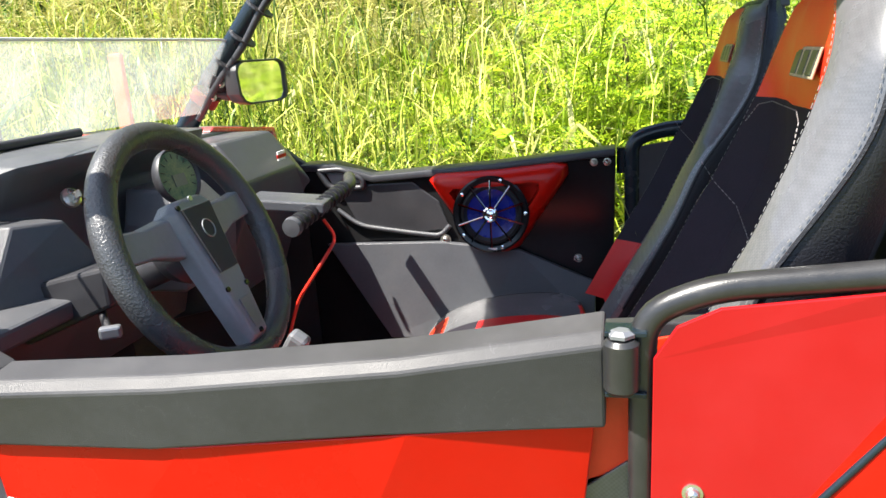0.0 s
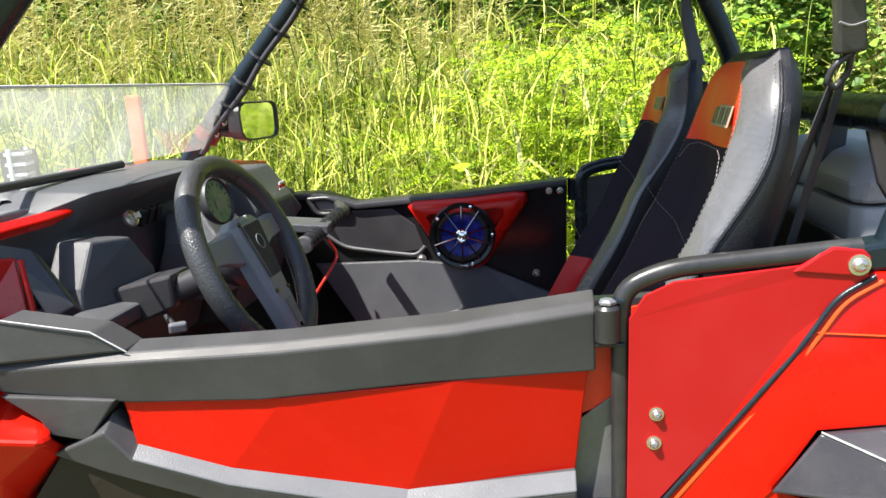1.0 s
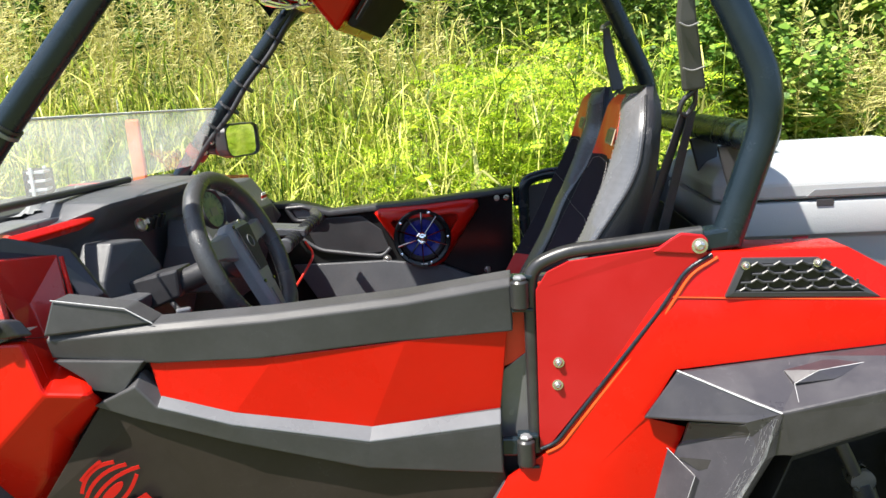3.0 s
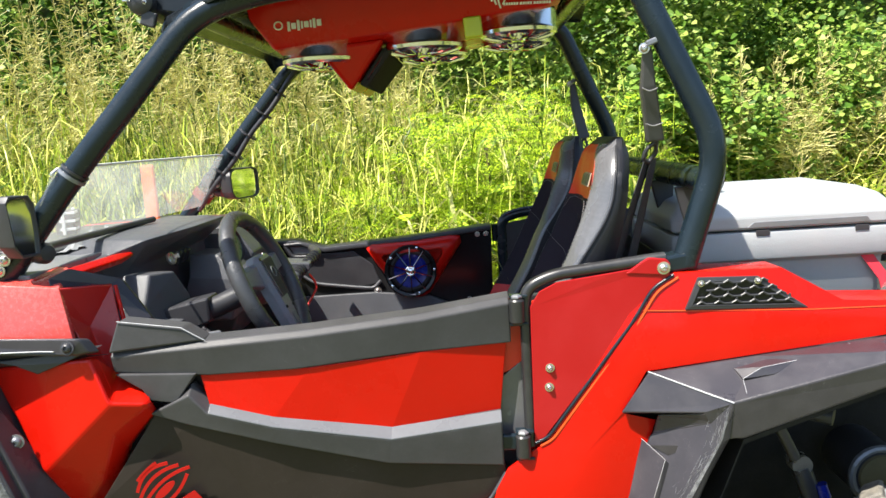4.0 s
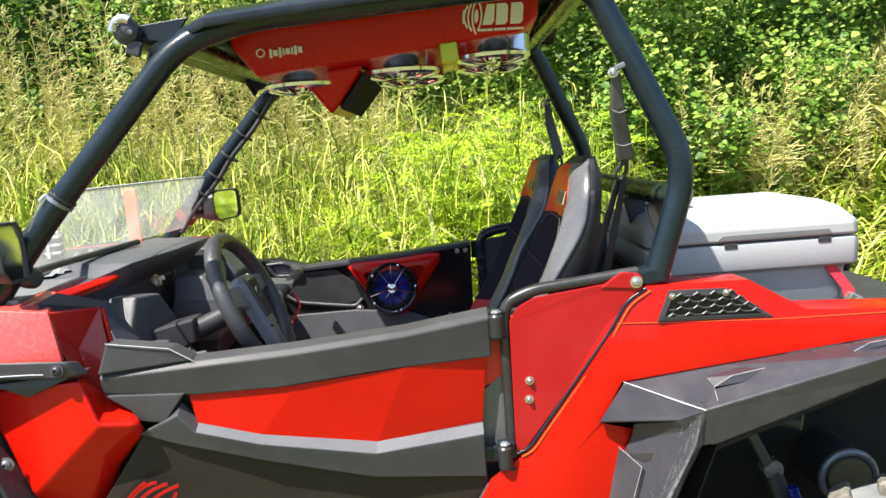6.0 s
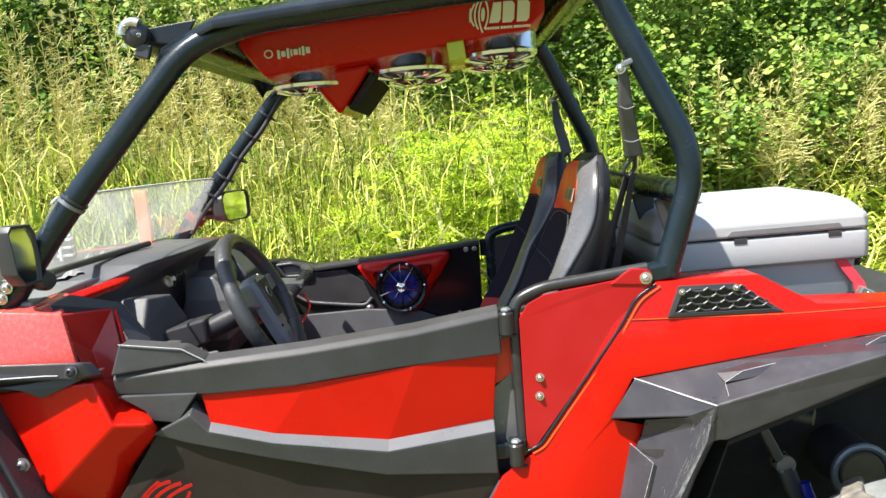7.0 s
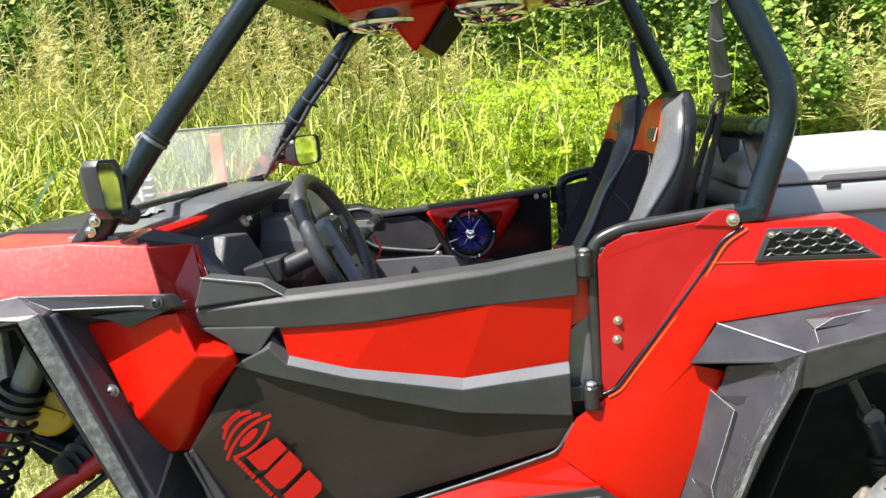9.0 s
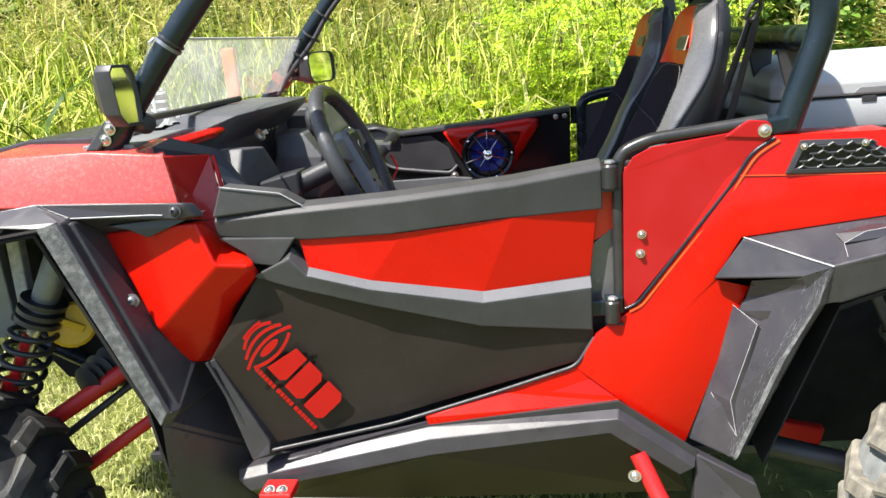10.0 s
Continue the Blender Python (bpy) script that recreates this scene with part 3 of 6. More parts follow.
def scuffing(name, parent, count, spot, seed, label):
    """Fine pale scratches in one mesh; spot maps two numbers from 0 to 1 to a place."""
    r = random.Random(seed)
    bm = bmesh.new()
    for k in range(count):
        a, b = r.random(), min(1.0, abs(r.gauss(0, 0.32)))
        da, db = r.gauss(0, 0.03), r.uniform(-0.1, 0.1)
        w = r.uniform(0.00012, 0.0004)
        p, q = Vector(spot(a, b)), Vector(spot(min(1, max(0, a + da)), min(1, max(0, b + db))))
        d = q - p
        if d.length < 0.002:
            continue
        n = Vector((-d.z, 0, d.x)).normalized() * w
        bm.faces.new([bm.verts.new(v) for v in (p - n, q - n * 0.4, q + n * 0.4, p + n)])
    ob = part(name, bm, SCRATCH, parent, label)
    ob["kind"] = "stuff"
    return ob


def on_lip(a, b):
    """Along the leg's outer edge, from top to foot, and inwards from it."""
    e = Vector((0.486, 0.4985, 0.9)).lerp(Vector((0.464, 0.4985, 0.83)), a / 0.18) if a < 0.18 else (Vector((0.464, 0.4985, 0.83)).lerp(Vector((0.409, 0.5035, 0.723)), (a - 0.18) / 0.27) if a < 0.45 else Vector((0.409, 0.5035, 0.723)).lerp(Vector((0.33, 0.5135, 0.503)), (a - 0.45) / 0.55))
    return e + Vector((-0.032 * b, 0.0256 * b - 0.0012, 0))


scuffing("scuffing", flare, 320, on_lip, 5, "pale scratches along the flare's edge")
scuffing("scuffing", flare, 60, lambda a, b: on_flare(0.52 + 0.5 * a, 0.575 - 0.07 * b, 0.0012), 6, "")

# --- rocker ---
part("rocker", facets([(-0.73, 0.535, 0.482), (-0.293, 0.55, 0.571), (0.107, 0.553, 0.604), (0.262, 0.548, 0.49), (-0.725, 0.515, 0.466), (-0.293, 0.526, 0.553), (0.103, 0.53, 0.591), (0.256, 0.528, 0.478), (-0.70, 0.513, 0.44), (-0.29, 0.522, 0.518), (0.085, 0.527, 0.56), (0.225, 0.526, 0.462)],
                      [[0, 1, 5, 4], [1, 2, 6, 5], [2, 3, 7, 6], [4, 5, 9, 8], [5, 6, 10, 9], [6, 7, 11, 10]], (0, 0.03, 0), 0.002), PLASTIC, utv, "dark grey plastic rocker guard")
part("rocker_gap", facets([(-0.6, 0.545, 0.506), (-0.293, 0.551, 0.574), (0.107, 0.5505, 0.620), (0.264, 0.546, 0.504), (-0.293, 0.551, 0.57), (0.107, 0.5515, 0.602), (0.262, 0.547, 0.488)], [[0, 1, 4], [1, 2, 5, 4], [2, 3, 6, 5]], (0, 0.01, 0), 0), BLACK, utv, "dark gap over the rocker")
part("rocker_under", facets([(-0.70, 0.514, 0.441), (-0.29, 0.523, 0.519), (0.085, 0.528, 0.561), (0.225, 0.527, 0.463), (0.26, 0.62, 0.36), (-0.72, 0.62, 0.34)], [[0, 1, 5], [1, 2, 4, 5], [2, 3, 4]], (0, 0.03, 0), 0.002), DARKPANEL, utv, "dark underside of the rocker")

# --- front side panel, cowl, hood, flare ---
part("front_side_panel", facets([(-0.936, 0.535, 1.038), (-0.710, 0.495, 1.059), (-0.676, 0.482, 0.974), (-0.827, 0.50, 0.840), (-0.840, 0.504, 0.840), (-0.893, 0.522, 0.954), (-0.690, 0.55, 1.005), (-0.641, 0.54, 0.984), (-0.611, 0.50, 0.963),
                                 (-0.617, 0.535, 0.933), (-0.692, 0.506, 0.901), (-0.738, 0.535, 0.797), (-0.785, 0.546, 0.741), (-0.684, 0.55, 0.859), (-0.721, 0.565, 0.784), (-0.774, 0.575, 0.727), (-0.808, 0.54, 0.744)],
                                [[0, 1, 2, 3, 4, 5], [1, 6, 2], [6, 7, 2], [7, 8, 2], [2, 8, 10, 11, 12, 16, 3], [3, 16, 4], [8, 9, 13, 10], [10, 13, 14, 11], [11, 14, 15, 12], [12, 15, 16]], (0, 0.02, 0), 0.0055), RED, utv, "glossy red front side panel with creases", 3)
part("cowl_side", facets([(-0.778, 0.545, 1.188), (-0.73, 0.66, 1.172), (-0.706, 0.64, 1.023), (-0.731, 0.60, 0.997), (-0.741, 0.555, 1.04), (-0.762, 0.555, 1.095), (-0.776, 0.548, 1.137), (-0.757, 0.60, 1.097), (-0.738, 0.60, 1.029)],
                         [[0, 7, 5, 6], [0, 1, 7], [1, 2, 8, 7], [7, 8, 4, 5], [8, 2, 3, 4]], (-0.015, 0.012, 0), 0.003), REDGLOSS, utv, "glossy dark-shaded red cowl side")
part("cowl_edge", tube([(-0.727, 0.664, 1.168), (-0.70, 0.645, 1.03)], 0.0045, 0, 8), RED, utv)
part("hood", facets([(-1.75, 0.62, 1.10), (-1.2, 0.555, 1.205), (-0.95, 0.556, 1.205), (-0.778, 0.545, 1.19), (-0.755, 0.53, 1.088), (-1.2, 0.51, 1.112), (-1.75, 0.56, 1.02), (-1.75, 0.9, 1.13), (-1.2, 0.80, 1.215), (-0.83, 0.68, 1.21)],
                    [[0, 1, 5, 6], [1, 2, 4, 5], [2, 3, 4], [0, 7, 8, 1], [1, 8, 9, 2], [2, 9, 3]], (0, 0.015, -0.012), 0.004), REDDUSTSHEEN, utv, "sun-faded dusty red hood side, paled for sky sheen", 25)
part("hood_cap", facets([(-1.7, 0.9, 1.145), (-1.2, 0.74, 1.222), (-0.95, 0.66, 1.225), (-0.95, 1.67, 1.225), (-1.2, 1.59, 1.222), (-1.7, 1.43, 1.145)], [[0, 1, 4, 5], [1, 2, 3, 4]], (0, 0, -0.03), 0.004), BLACK, utv)
fflare = part("front_flare", facets([(-1.75, 0.46, 1.035), (-1.106, 0.47, 1.111), (-1.03, 0.48, 1.119), (-0.718, 0.48, 1.104), (-0.704, 0.488, 1.074), (-0.735, 0.478, 1.072), (-0.96, 0.474, 1.086), (-1.0, 0.43, 1.076), (-1.09, 0.43, 1.085), (-1.75, 0.43, 0.99),
                            (-0.955, 0.437, 1.088), (-0.808, 0.437, 0.676), (-0.827, 0.43, 0.651), (-0.84, 0.43, 0.36), (-0.72, 0.515, 0.36), (-0.714, 0.515, 0.498), (-0.70, 0.52, 0.561), (-0.765, 0.527, 0.743), (-0.803, 0.531, 0.743), (-0.85, 0.53, 0.816), (-0.935, 0.535, 1.04), (-0.70, 0.52, 1.06)],
                           [[0, 1, 8, 9], [1, 2, 6, 10, 7, 8], [2, 3, 5, 6], [3, 4, 5], [7, 10, 11, 12], [10, 20, 19, 18, 11], [6, 5, 21, 20], [6, 20, 10]], (0.012, 0.022, -0.006), 0.0035), PLASTIC, utv, "scuffed dark grey plastic front wheel flare")
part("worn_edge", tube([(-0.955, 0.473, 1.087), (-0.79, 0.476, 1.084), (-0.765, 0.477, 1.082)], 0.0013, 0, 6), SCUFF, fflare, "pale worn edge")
part("scuffed_lip", facets([(-1.001, 0.428, 1.077), (-0.962, 0.434, 1.089), (-0.813, 0.434, 0.678), (-0.828, 0.428, 0.652)], [[0, 1, 2, 3]], (0.002, 0.006, 0), 0.001), DUSTEDGE, fflare, "pale scuffed outer lip")
bolt((-0.872, 0.49, 0.905), (0.2, -1, 0), fflare, 0.01, GREYMETAL)
part("chevron", plate([(-0.90, 0.497, 1.062), (-0.855, 0.497, 1.052), (-0.815, 0.497, 1.034), (-0.765, 0.499, 1.052), (-0.70, 0.506, 1.076)], (0, 0.03, 0), 0.002), BLACK, fflare)
part("flare_leg", facets([(-0.808, 0.437, 0.676), (-0.803, 0.531, 0.743), (-0.802, 0.60, 0.704), (-0.785, 0.60, 0.66), (-0.732, 0.58, 0.514), (-0.74, 0.58, 0.33), (-0.84, 0.43, 0.36), (-0.827, 0.43, 0.651)],
                         [[0, 1, 2], [0, 2, 3], [0, 3, 7], [7, 3, 4], [7, 4, 5, 6]], (0.012, 0.022, -0.002), 0.002), PLASTIC, fflare, "dark plastic lower leg of the flare")
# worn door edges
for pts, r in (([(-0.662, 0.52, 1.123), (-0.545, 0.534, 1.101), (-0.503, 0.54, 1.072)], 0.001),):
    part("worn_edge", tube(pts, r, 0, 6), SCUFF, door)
part("floor_pan", plate([(-1.0, 0.64, 0.46), (0.42, 0.64, 0.46), (0.42, 1.72, 0.46), (-1.0, 1.72, 0.46)], (0, 0, -0.02), 0.002), BLACK, utv, "black cabin floor")
part("firewall", plate([(-0.92, 0.66, 0.46), (-0.92, 1.72, 0.46), (-0.88, 1.72, 1.0), (-0.88, 0.66, 1.0)], (-0.02, 0, 0), 0.002), BLACK, utv)
# dark inner walls behind the door's gaps
part("inner_sill", plate([(-0.74, 0.665, 0.40), (0.06, 0.665, 0.55), (0.25, 0.665, 0.50), (0.20, 0.665, 0.82), (-0.1, 0.665, 0.80), (-0.70, 0.665, 0.90)], (0, 0.02, 0), 0.002), BLACK, utv, "black inner sill wall")
part("door_jamb", plate([(0.04, 0.672, 0.78), (0.22, 0.672, 0.78), (0.20, 0.672, 1.10), (0.05, 0.672, 1.09)], (0, 0.02, 0), 0.002), BLACK, utv)
part("seat_side", plate([(0.055, 0.655, 0.93), (0.15, 0.655, 0.97), (0.15, 0.655, 1.09), (0.055, 0.655, 1.07)], (0, 0.004, 0), 0.001), ORANGE, utv, "orange seat side panel")
part("seat_side_red", plate([(0.05, 0.656, 1.03), (0.12, 0.656, 1.085), (0.12, 0.656, 1.1), (0.05, 0.656, 1.09)], (0, 0.004, 0), 0.001), SEATRED, utv, "red seat side piece")
part("seat_side_weave", plate([(0.055, 0.652, 0.78), (0.14, 0.652, 0.78), (0.14, 0.652, 0.985), (0.055, 0.652, 0.92)], (0, 0.004, 0), 0.001), CARBON, utv, "grey woven seat side")
# door edges, hinges
for z, y in ((1.082, 0.618), (0.80, 0.612)):
    h = part("hinge", lathe([(0.012, -0.028), (0.0155, -0.024), (0.0155, 0.018), (0.012, 0.022)], (0.104, y - 0.006, z), (0, 0, 1), 18), HINGETUBE, door, "black barrel hinge", 40)
    part("hinge_bolt", lathe([(0.012, 0), (0.012, 0.003), (0.007, 0.006), (0, 0.006)], (0.104, y - 0.006, z + 0.024), (0, 0, 1), 6), GREYMETAL, h)
    for dz in (-0.031, 0.026):
        part("hinge_leaf", box((0.108, y + 0.004, z + dz), (0.036, 0.024, 0.005), (0, 0, 0), 0.001), TUBE, h)
    part("hinge_strap", box((0.085, y + 0.012, z), (0.05, 0.012, 0.034)), TUBE, h)
part("edge_seal", tube([(0.066, 0.614, 0.738), (0.026, 0.6, 0.68), (-0.144, 0.58, 0.634), (-0.366, 0.55, 0.581), (-0.66, 0.514, 0.536), (-0.742, 0.502, 0.757)], 0.0042, 0.02, 8), BLACK, door, smooth=50)


def ribbon(points, width):
    """Outline of a flat strip of even width along points."""
    pts = [Vector(p) for p in points]
    left, right = [], []
    for i, p in enumerate(pts):
        d = (pts[min(i + 1, len(pts) - 1)] - pts[max(i - 1, 0)]).normalized()
        n = Vector((-d.y, d.x)) * width / 2
        left.append(p + n)
        right.append(p - n)
    return left + right[::-1]


def emblem(parent, material, spot, size):
    """A plain sign of nested arcs and blocks with a line of short bars below it; spot maps across and up to a place."""
    def flat(name, outline):
        part(name, plate([spot(u * size, v * size) for u, v in outline], (0, -0.0012, 0), 0), material, parent)
    for u0, h, bulge in ((-1.24, 0.64, -0.06), (-0.85, 1.03, -0.36), (-0.42, 1.35, -0.4), (0.02, 1.68, -0.42), (0.18, 1.35, 0.34)):
        flat("arc", ribbon([(u0 + bulge * (1 - t * t), t * h) for t in [-1 + i / 5 for i in range(11)]], 0.16))
    flat("oval", [(0.2 * math.cos(a), 0.65 * math.sin(a)) for a in [2 * math.pi * k / 16 for k in range(16)]])
    flat("block", [(0.64, -0.84), (1.56, -0.84), (1.8, -0.55), (1.8, 1.05), (1.0, 1.05)])
    for u0, u1 in ((1.98, 3.14), (3.42, 4.66)):
        flat("block", [(u0, -0.88), (u1 - 0.25, -0.88), (u1, -0.6), (u1, 0.78), (u1 - 0.25, 1.08), (u0, 1.08)])
    u = 0.27
    for w in (0.2, 0.24, 0.2, 0.24, 0.24, 0.24, -0.12, 0.28, 0.24, 0.16, 0.24, 0.22, -0.12, 0.28, 0.24, 0.22, 0.14, 0.26, 0.24, 0.22):
        if w > 0:
            flat("word_bar", [(u, -1.43), (u + w * 0.85, -1.43), (u + w * 0.85, -1.2), (u, -1.2)])
            u += 0.05
        u += abs(w) * 0.85


def on_door(a, b):
    x, z = -0.608 + 0.535 * a + 0.755 * b, 0.779 - 0.845 * a + 0.655 * b
    y = 0.535 + (x + 0.664) * 0.151 - (z - 0.54) * 0.0905 - 0.004
    return (x, y, z)


door_sign = part("door_sign", plate([on_door(-0.004, -0.004), on_door(0.004, -0.004), on_door(0.004, 0.004), on_door(-0.004, 0.004)], (0, -0.001, 0), 0), REDDECAL, door, "red printed maker's sign")
emblem(door_sign, REDDECAL, on_door, 0.0415)

part("sill_panel", facets([(-0.30, 0.553, 0.592), (-0.144, 0.583, 0.632), (0.03, 0.602, 0.68), (0.122, 0.597, 0.622), (0.107, 0.562, 0.612), (-0.293, 0.553, 0.567)], [[0, 1, 4, 5], [1, 2, 3, 4]], (0, 0.012, 0), 0.002), RED, utv, "glossy red sill under the door")
# bolts on the side panel and its edge strip
for x, y, z in ((0.165, 0.612, 0.958), (0.162, 0.612, 0.918)):
    bolt((x, y, z), (0, -1, 0), utv, 0.0062)
bolt((0.394, 0.6085, 1.15), (0, -1, 0), utv, 0.0085)
part("edge_strip", tube([(0.414, 0.6105, 1.135), (0.373, 0.61, 1.111), (0.333, 0.609, 1.046), (0.156, 0.6105, 0.812), (0.13, 0.6115, 0.80)], 0.0034, 0.02, 10), TUBE, utv, "black rubber edge strip", 50)
part("cage_foot", box((0.425, 0.645, 1.155), (0.07, 0.05, 0.035), (0, -8, 0), 0.006), TUBE, utv)

# side vent with a honeycomb grille
vent = part("side_vent", facets([(0.432, 0.598, 1.066), (0.459, 0.602, 1.128), (0.576, 0.604, 1.124), (0.67, 0.6, 1.058), (0.446, 0.597, 1.074), (0.466, 0.6, 1.119), (0.57, 0.602, 1.115), (0.645, 0.598, 1.067)],
                                [[0, 1, 5, 4], [1, 2, 6, 5], [2, 3, 7, 6], [3, 0, 4, 7]], (0, 0.008, 0), 0.001), BLACK, utv, "black plastic side vent with honeycomb grille")
part("vent_back", plate([(0.44, 0.6035, 1.07), (0.462, 0.6035, 1.123), (0.573, 0.6035, 1.119), (0.655, 0.6035, 1.063)], (0, 0.002, 0), 0), GLOSSBLACK, vent)
for row in range(4):
    z = 1.0745 + 0.0135 * row
    for k in range(7):
        x = 0.447 + 0.034 * k + (0.017 if row % 2 else 0.0)
        hi = 1.12 - max(0.0, (x - 0.566)) * 0.68
        if z > hi - 0.004 or x < 0.447 + 0.3 * (z - 1.074) - 0.006:
            continue
        bar = [(x - 0.008, 0.6005, z), (x + 0.008, 0.6005, z), (x + 0.017, 0.6005, z + 0.0055), (x + 0.026, 0.6005, z)]
        part("grille_bar", tube(bar, 0.0024, 0, 6), BLACK, vent)
        if z + 0.014 < hi + 0.004:
            part("grille_bar", tube([(x + 0.017, 0.6005, z + 0.0055), (x + 0.017, 0.6005, z + 0.0135)], 0.0022, 0, 6), BLACK, vent)
for x in (0.463, 0.572):
    bolt((x, 0.6, 1.117), (0, -1, 0), vent, 0.0045)

# flare scoops and bolts
bolt((-0.738, 0.476, 1.088), (0, -1, 0.2), utv, 0.009, BLACK)
bolt((-1.10, 0.455, 1.082), (0, -1, 0.2), utv, 0.009, BLACK)
bolt((-0.885, 0.47, 0.86), (-0.2, -1, 0), utv, 0.009, BLACK)
part("cowl_cap", facets([(-0.797, 0.55, 1.186), (-0.735, 0.655, 1.168), (-0.722, 0.68, 1.182), (-0.784, 0.60, 1.22), (-0.81, 0.565, 1.206), (-0.665, 0.68, 1.092), (-0.695, 0.66, 1.077)], [[0, 1, 2, 3, 4], [1, 6, 5, 2]], (0.004, 0.014, -0.012), 0.003), PLASTIC, utv, "dark grey plastic cowl trim")
part("cowl_trim", loft([[(x, y, z + h), (x + h * 1.2, y - h * 0.6, z), (x + h, y, z - h), (x - h, y, z - h * 0.6)] for x, y, z, h in ((-0.85, 0.585, 1.196, 0.008), (-0.82, 0.70, 1.197, 0.013), (-0.80, 0.83, 1.2, 0.0125), (-0.79, 0.888, 1.203, 0.005))], 0.003), RED, utv, "glossy red wedge trim beside the dashboard")
part("cowl_top", facets([(-0.98, 0.60, 1.214), (-0.86, 0.59, 1.211), (-0.845, 0.88, 1.214), (-0.80, 1.0, 1.214), (-0.80, 1.62, 1.214), (-0.82, 1.70, 1.211), (-0.98, 1.70, 1.214)], [[0, 1, 2, 3, 4, 5, 6]], (0, 0, -0.02), 0.003), COWL, utv)

# --- roof, light bar, overhead speaker pod ---
def roof_ring(x, y0, z):
    """One cross section of the roof: a low outer rim, higher over the tubes."""
    half = [(y0, z), (y0, z + 0.02), (y0 + 0.09, z + 0.052), (CY, z + 0.075)]
    return [(x, y, h) for y, h in half] + [(x, 2 * CY - y, h) for y, h in half[2::-1]] + [(x, 2 * CY - y0 - 0.1, z + 0.036), (x, y0 + 0.1, z + 0.036)]


part("roof", loft([roof_ring(*r) for r in ((-0.59, 0.72, 1.662), (-0.575, 0.71, 1.685), (-0.47, 0.65, 1.712), (-0.43, 0.625, 1.72), (-0.186, 0.622, 1.735), (0.31, 0.62, 1.765), (0.335, 0.70, 1.765), (0.40, 0.76, 1.75))], 0.004), ROOFBLACK, utv, "black plastic roof panel", 25)
light = part("light_bar", tube([(-0.615, 0.70, 1.735), (-0.615, 1.63, 1.735)], 0.025, 0, 20), BLACK, utv, "black roof light bar with silver end cap", 40)
part("end_cap", lathe([(0.0, -0.006), (0.018, -0.005), (0.026, 0.002), (0.028, 0.02), (0.026, 0.024)], (-0.615, 0.692, 1.738), (0, 1, 0), 24), BLACK, light, "black end cap with silver guard", 40)
part("silver_guard", tube([(-0.615 + 0.024 * math.cos(a), 0.692, 1.738 + 0.024 * math.sin(a)) for a in [0.95 + 0.22 * k for k in range(11)]], 0.0105, 0, 10), STEEL, light, "brushed silver guard", 50)
part("light_bracket", box((-0.602, 0.70, 1.703), (0.03, 0.012, 0.03), (0, 20, 0), 0.003), BLACK, light)
for dx, dz in ((-0.012, 0.014), (0.013, -0.004)):
    bolt((-0.615 + dx, 0.687, 1.738 + dz), (0, -1, 0), light, 0.003)
part("light_arm", plate([(-0.60, 0.72, 1.725), (-0.60, 0.72, 1.752), (-0.49, 0.72, 1.762), (-0.51, 0.72, 1.735), (-0.55, 0.72, 1.715)], (0, 0.006, 0), 0.002), ROOFBLACK, light, "black light bar bracket")
pod = part("overhead_speaker_pod", loft([[(x, 0.86, z0), (x, 0.83, z1), (x, 2 * CY - 0.83, z1), (x, 2 * CY - 0.86, z0), (x, 1.30, z0 - 0.015), (x, 1.03, z0 - 0.015)] for x, z0, z1 in ((-0.445, 1.715, 1.75), (-0.395, 1.645, 1.755), (-0.1, 1.668, 1.765), (0.22, 1.70, 1.78), (0.26, 1.73, 1.785))], 0.008), RED, utv, "glossy red overhead speaker pod with chrome speakers", 30)
part("wedge", loft([[(-0.31, 0.90, 1.65), (-0.24, 0.93, 1.548), (-0.15, 0.90, 1.66)], [(-0.31, 1.32, 1.65), (-0.24, 1.28, 1.548), (-0.15, 1.32, 1.66)]], 0.01), RED, pod)
part("wedge_speaker", loft([[(-0.155, 0.93, 1.645), (-0.222, 0.945, 1.565), (-0.205, 0.945, 1.555), (-0.138, 0.93, 1.632)], [(-0.155, 1.27, 1.645), (-0.222, 1.26, 1.565), (-0.205, 1.26, 1.555), (-0.138, 1.27, 1.632)]], 0.006), WELL, pod)
for k in range(4):
    part("wedge_grille", tube([(-0.15, 0.935 + 0.03 * k, 1.638), (-0.2, 0.94 + 0.03 * k, 1.572)], 0.003, 0, 6), DARKCHROME, pod)
for x, ys, z in ((-0.307, 0.957, 1.645), (-0.064, 0.957, 1.66), (0.158, 0.957, 1.679), (-0.05, 1.17, 1.66), (0.165, 1.17, 1.679)):
    sp = part("roof_speaker", lathe([(0.05, 0.03), (0.086, 0.03), (0.0895, 0.02), (0.088, -0.012), (0.091, -0.018), (0.09, -0.026), (0.083, -0.031), (0.075, -0.027), (0.067, -0.014), (0.06, -0.004), (0.0, 0.0)], (x, ys, z), (0, 0, 1), 32), CUP, pod, "chrome-rimmed roof speaker", 30)
    for k in range(10):
        a = 2 * math.pi * k / 10
        part("spoke", tube([(x + 0.018 * math.cos(a), ys + 0.018 * math.sin(a), z - 0.034), (x + 0.05 * math.cos(a), ys + 0.05 * math.sin(a), z - 0.036), (x + 0.08 * math.cos(a), ys + 0.08 * math.sin(a), z - 0.028)], 0.0045, 0.01, 6), CHROME, sp)
    part("hub", lathe([(0.0, -0.042), (0.016, -0.04), (0.022, -0.032), (0.022, -0.02)], (x, ys, z), (0, 0, 1), 16), CHROME, sp, smooth=40)
part("lime_lamp", box((0.052, 0.87, 1.665), (0.04, 0.03, 0.045), (0, -4, 0), 0.004), LIME, pod, "lime yellow dome lamp")


def on_pod(a, b):
    return (0.118 + a + b * 0.1, 0.838 - b * 0.25, 1.736 - a * 0.02 + b)


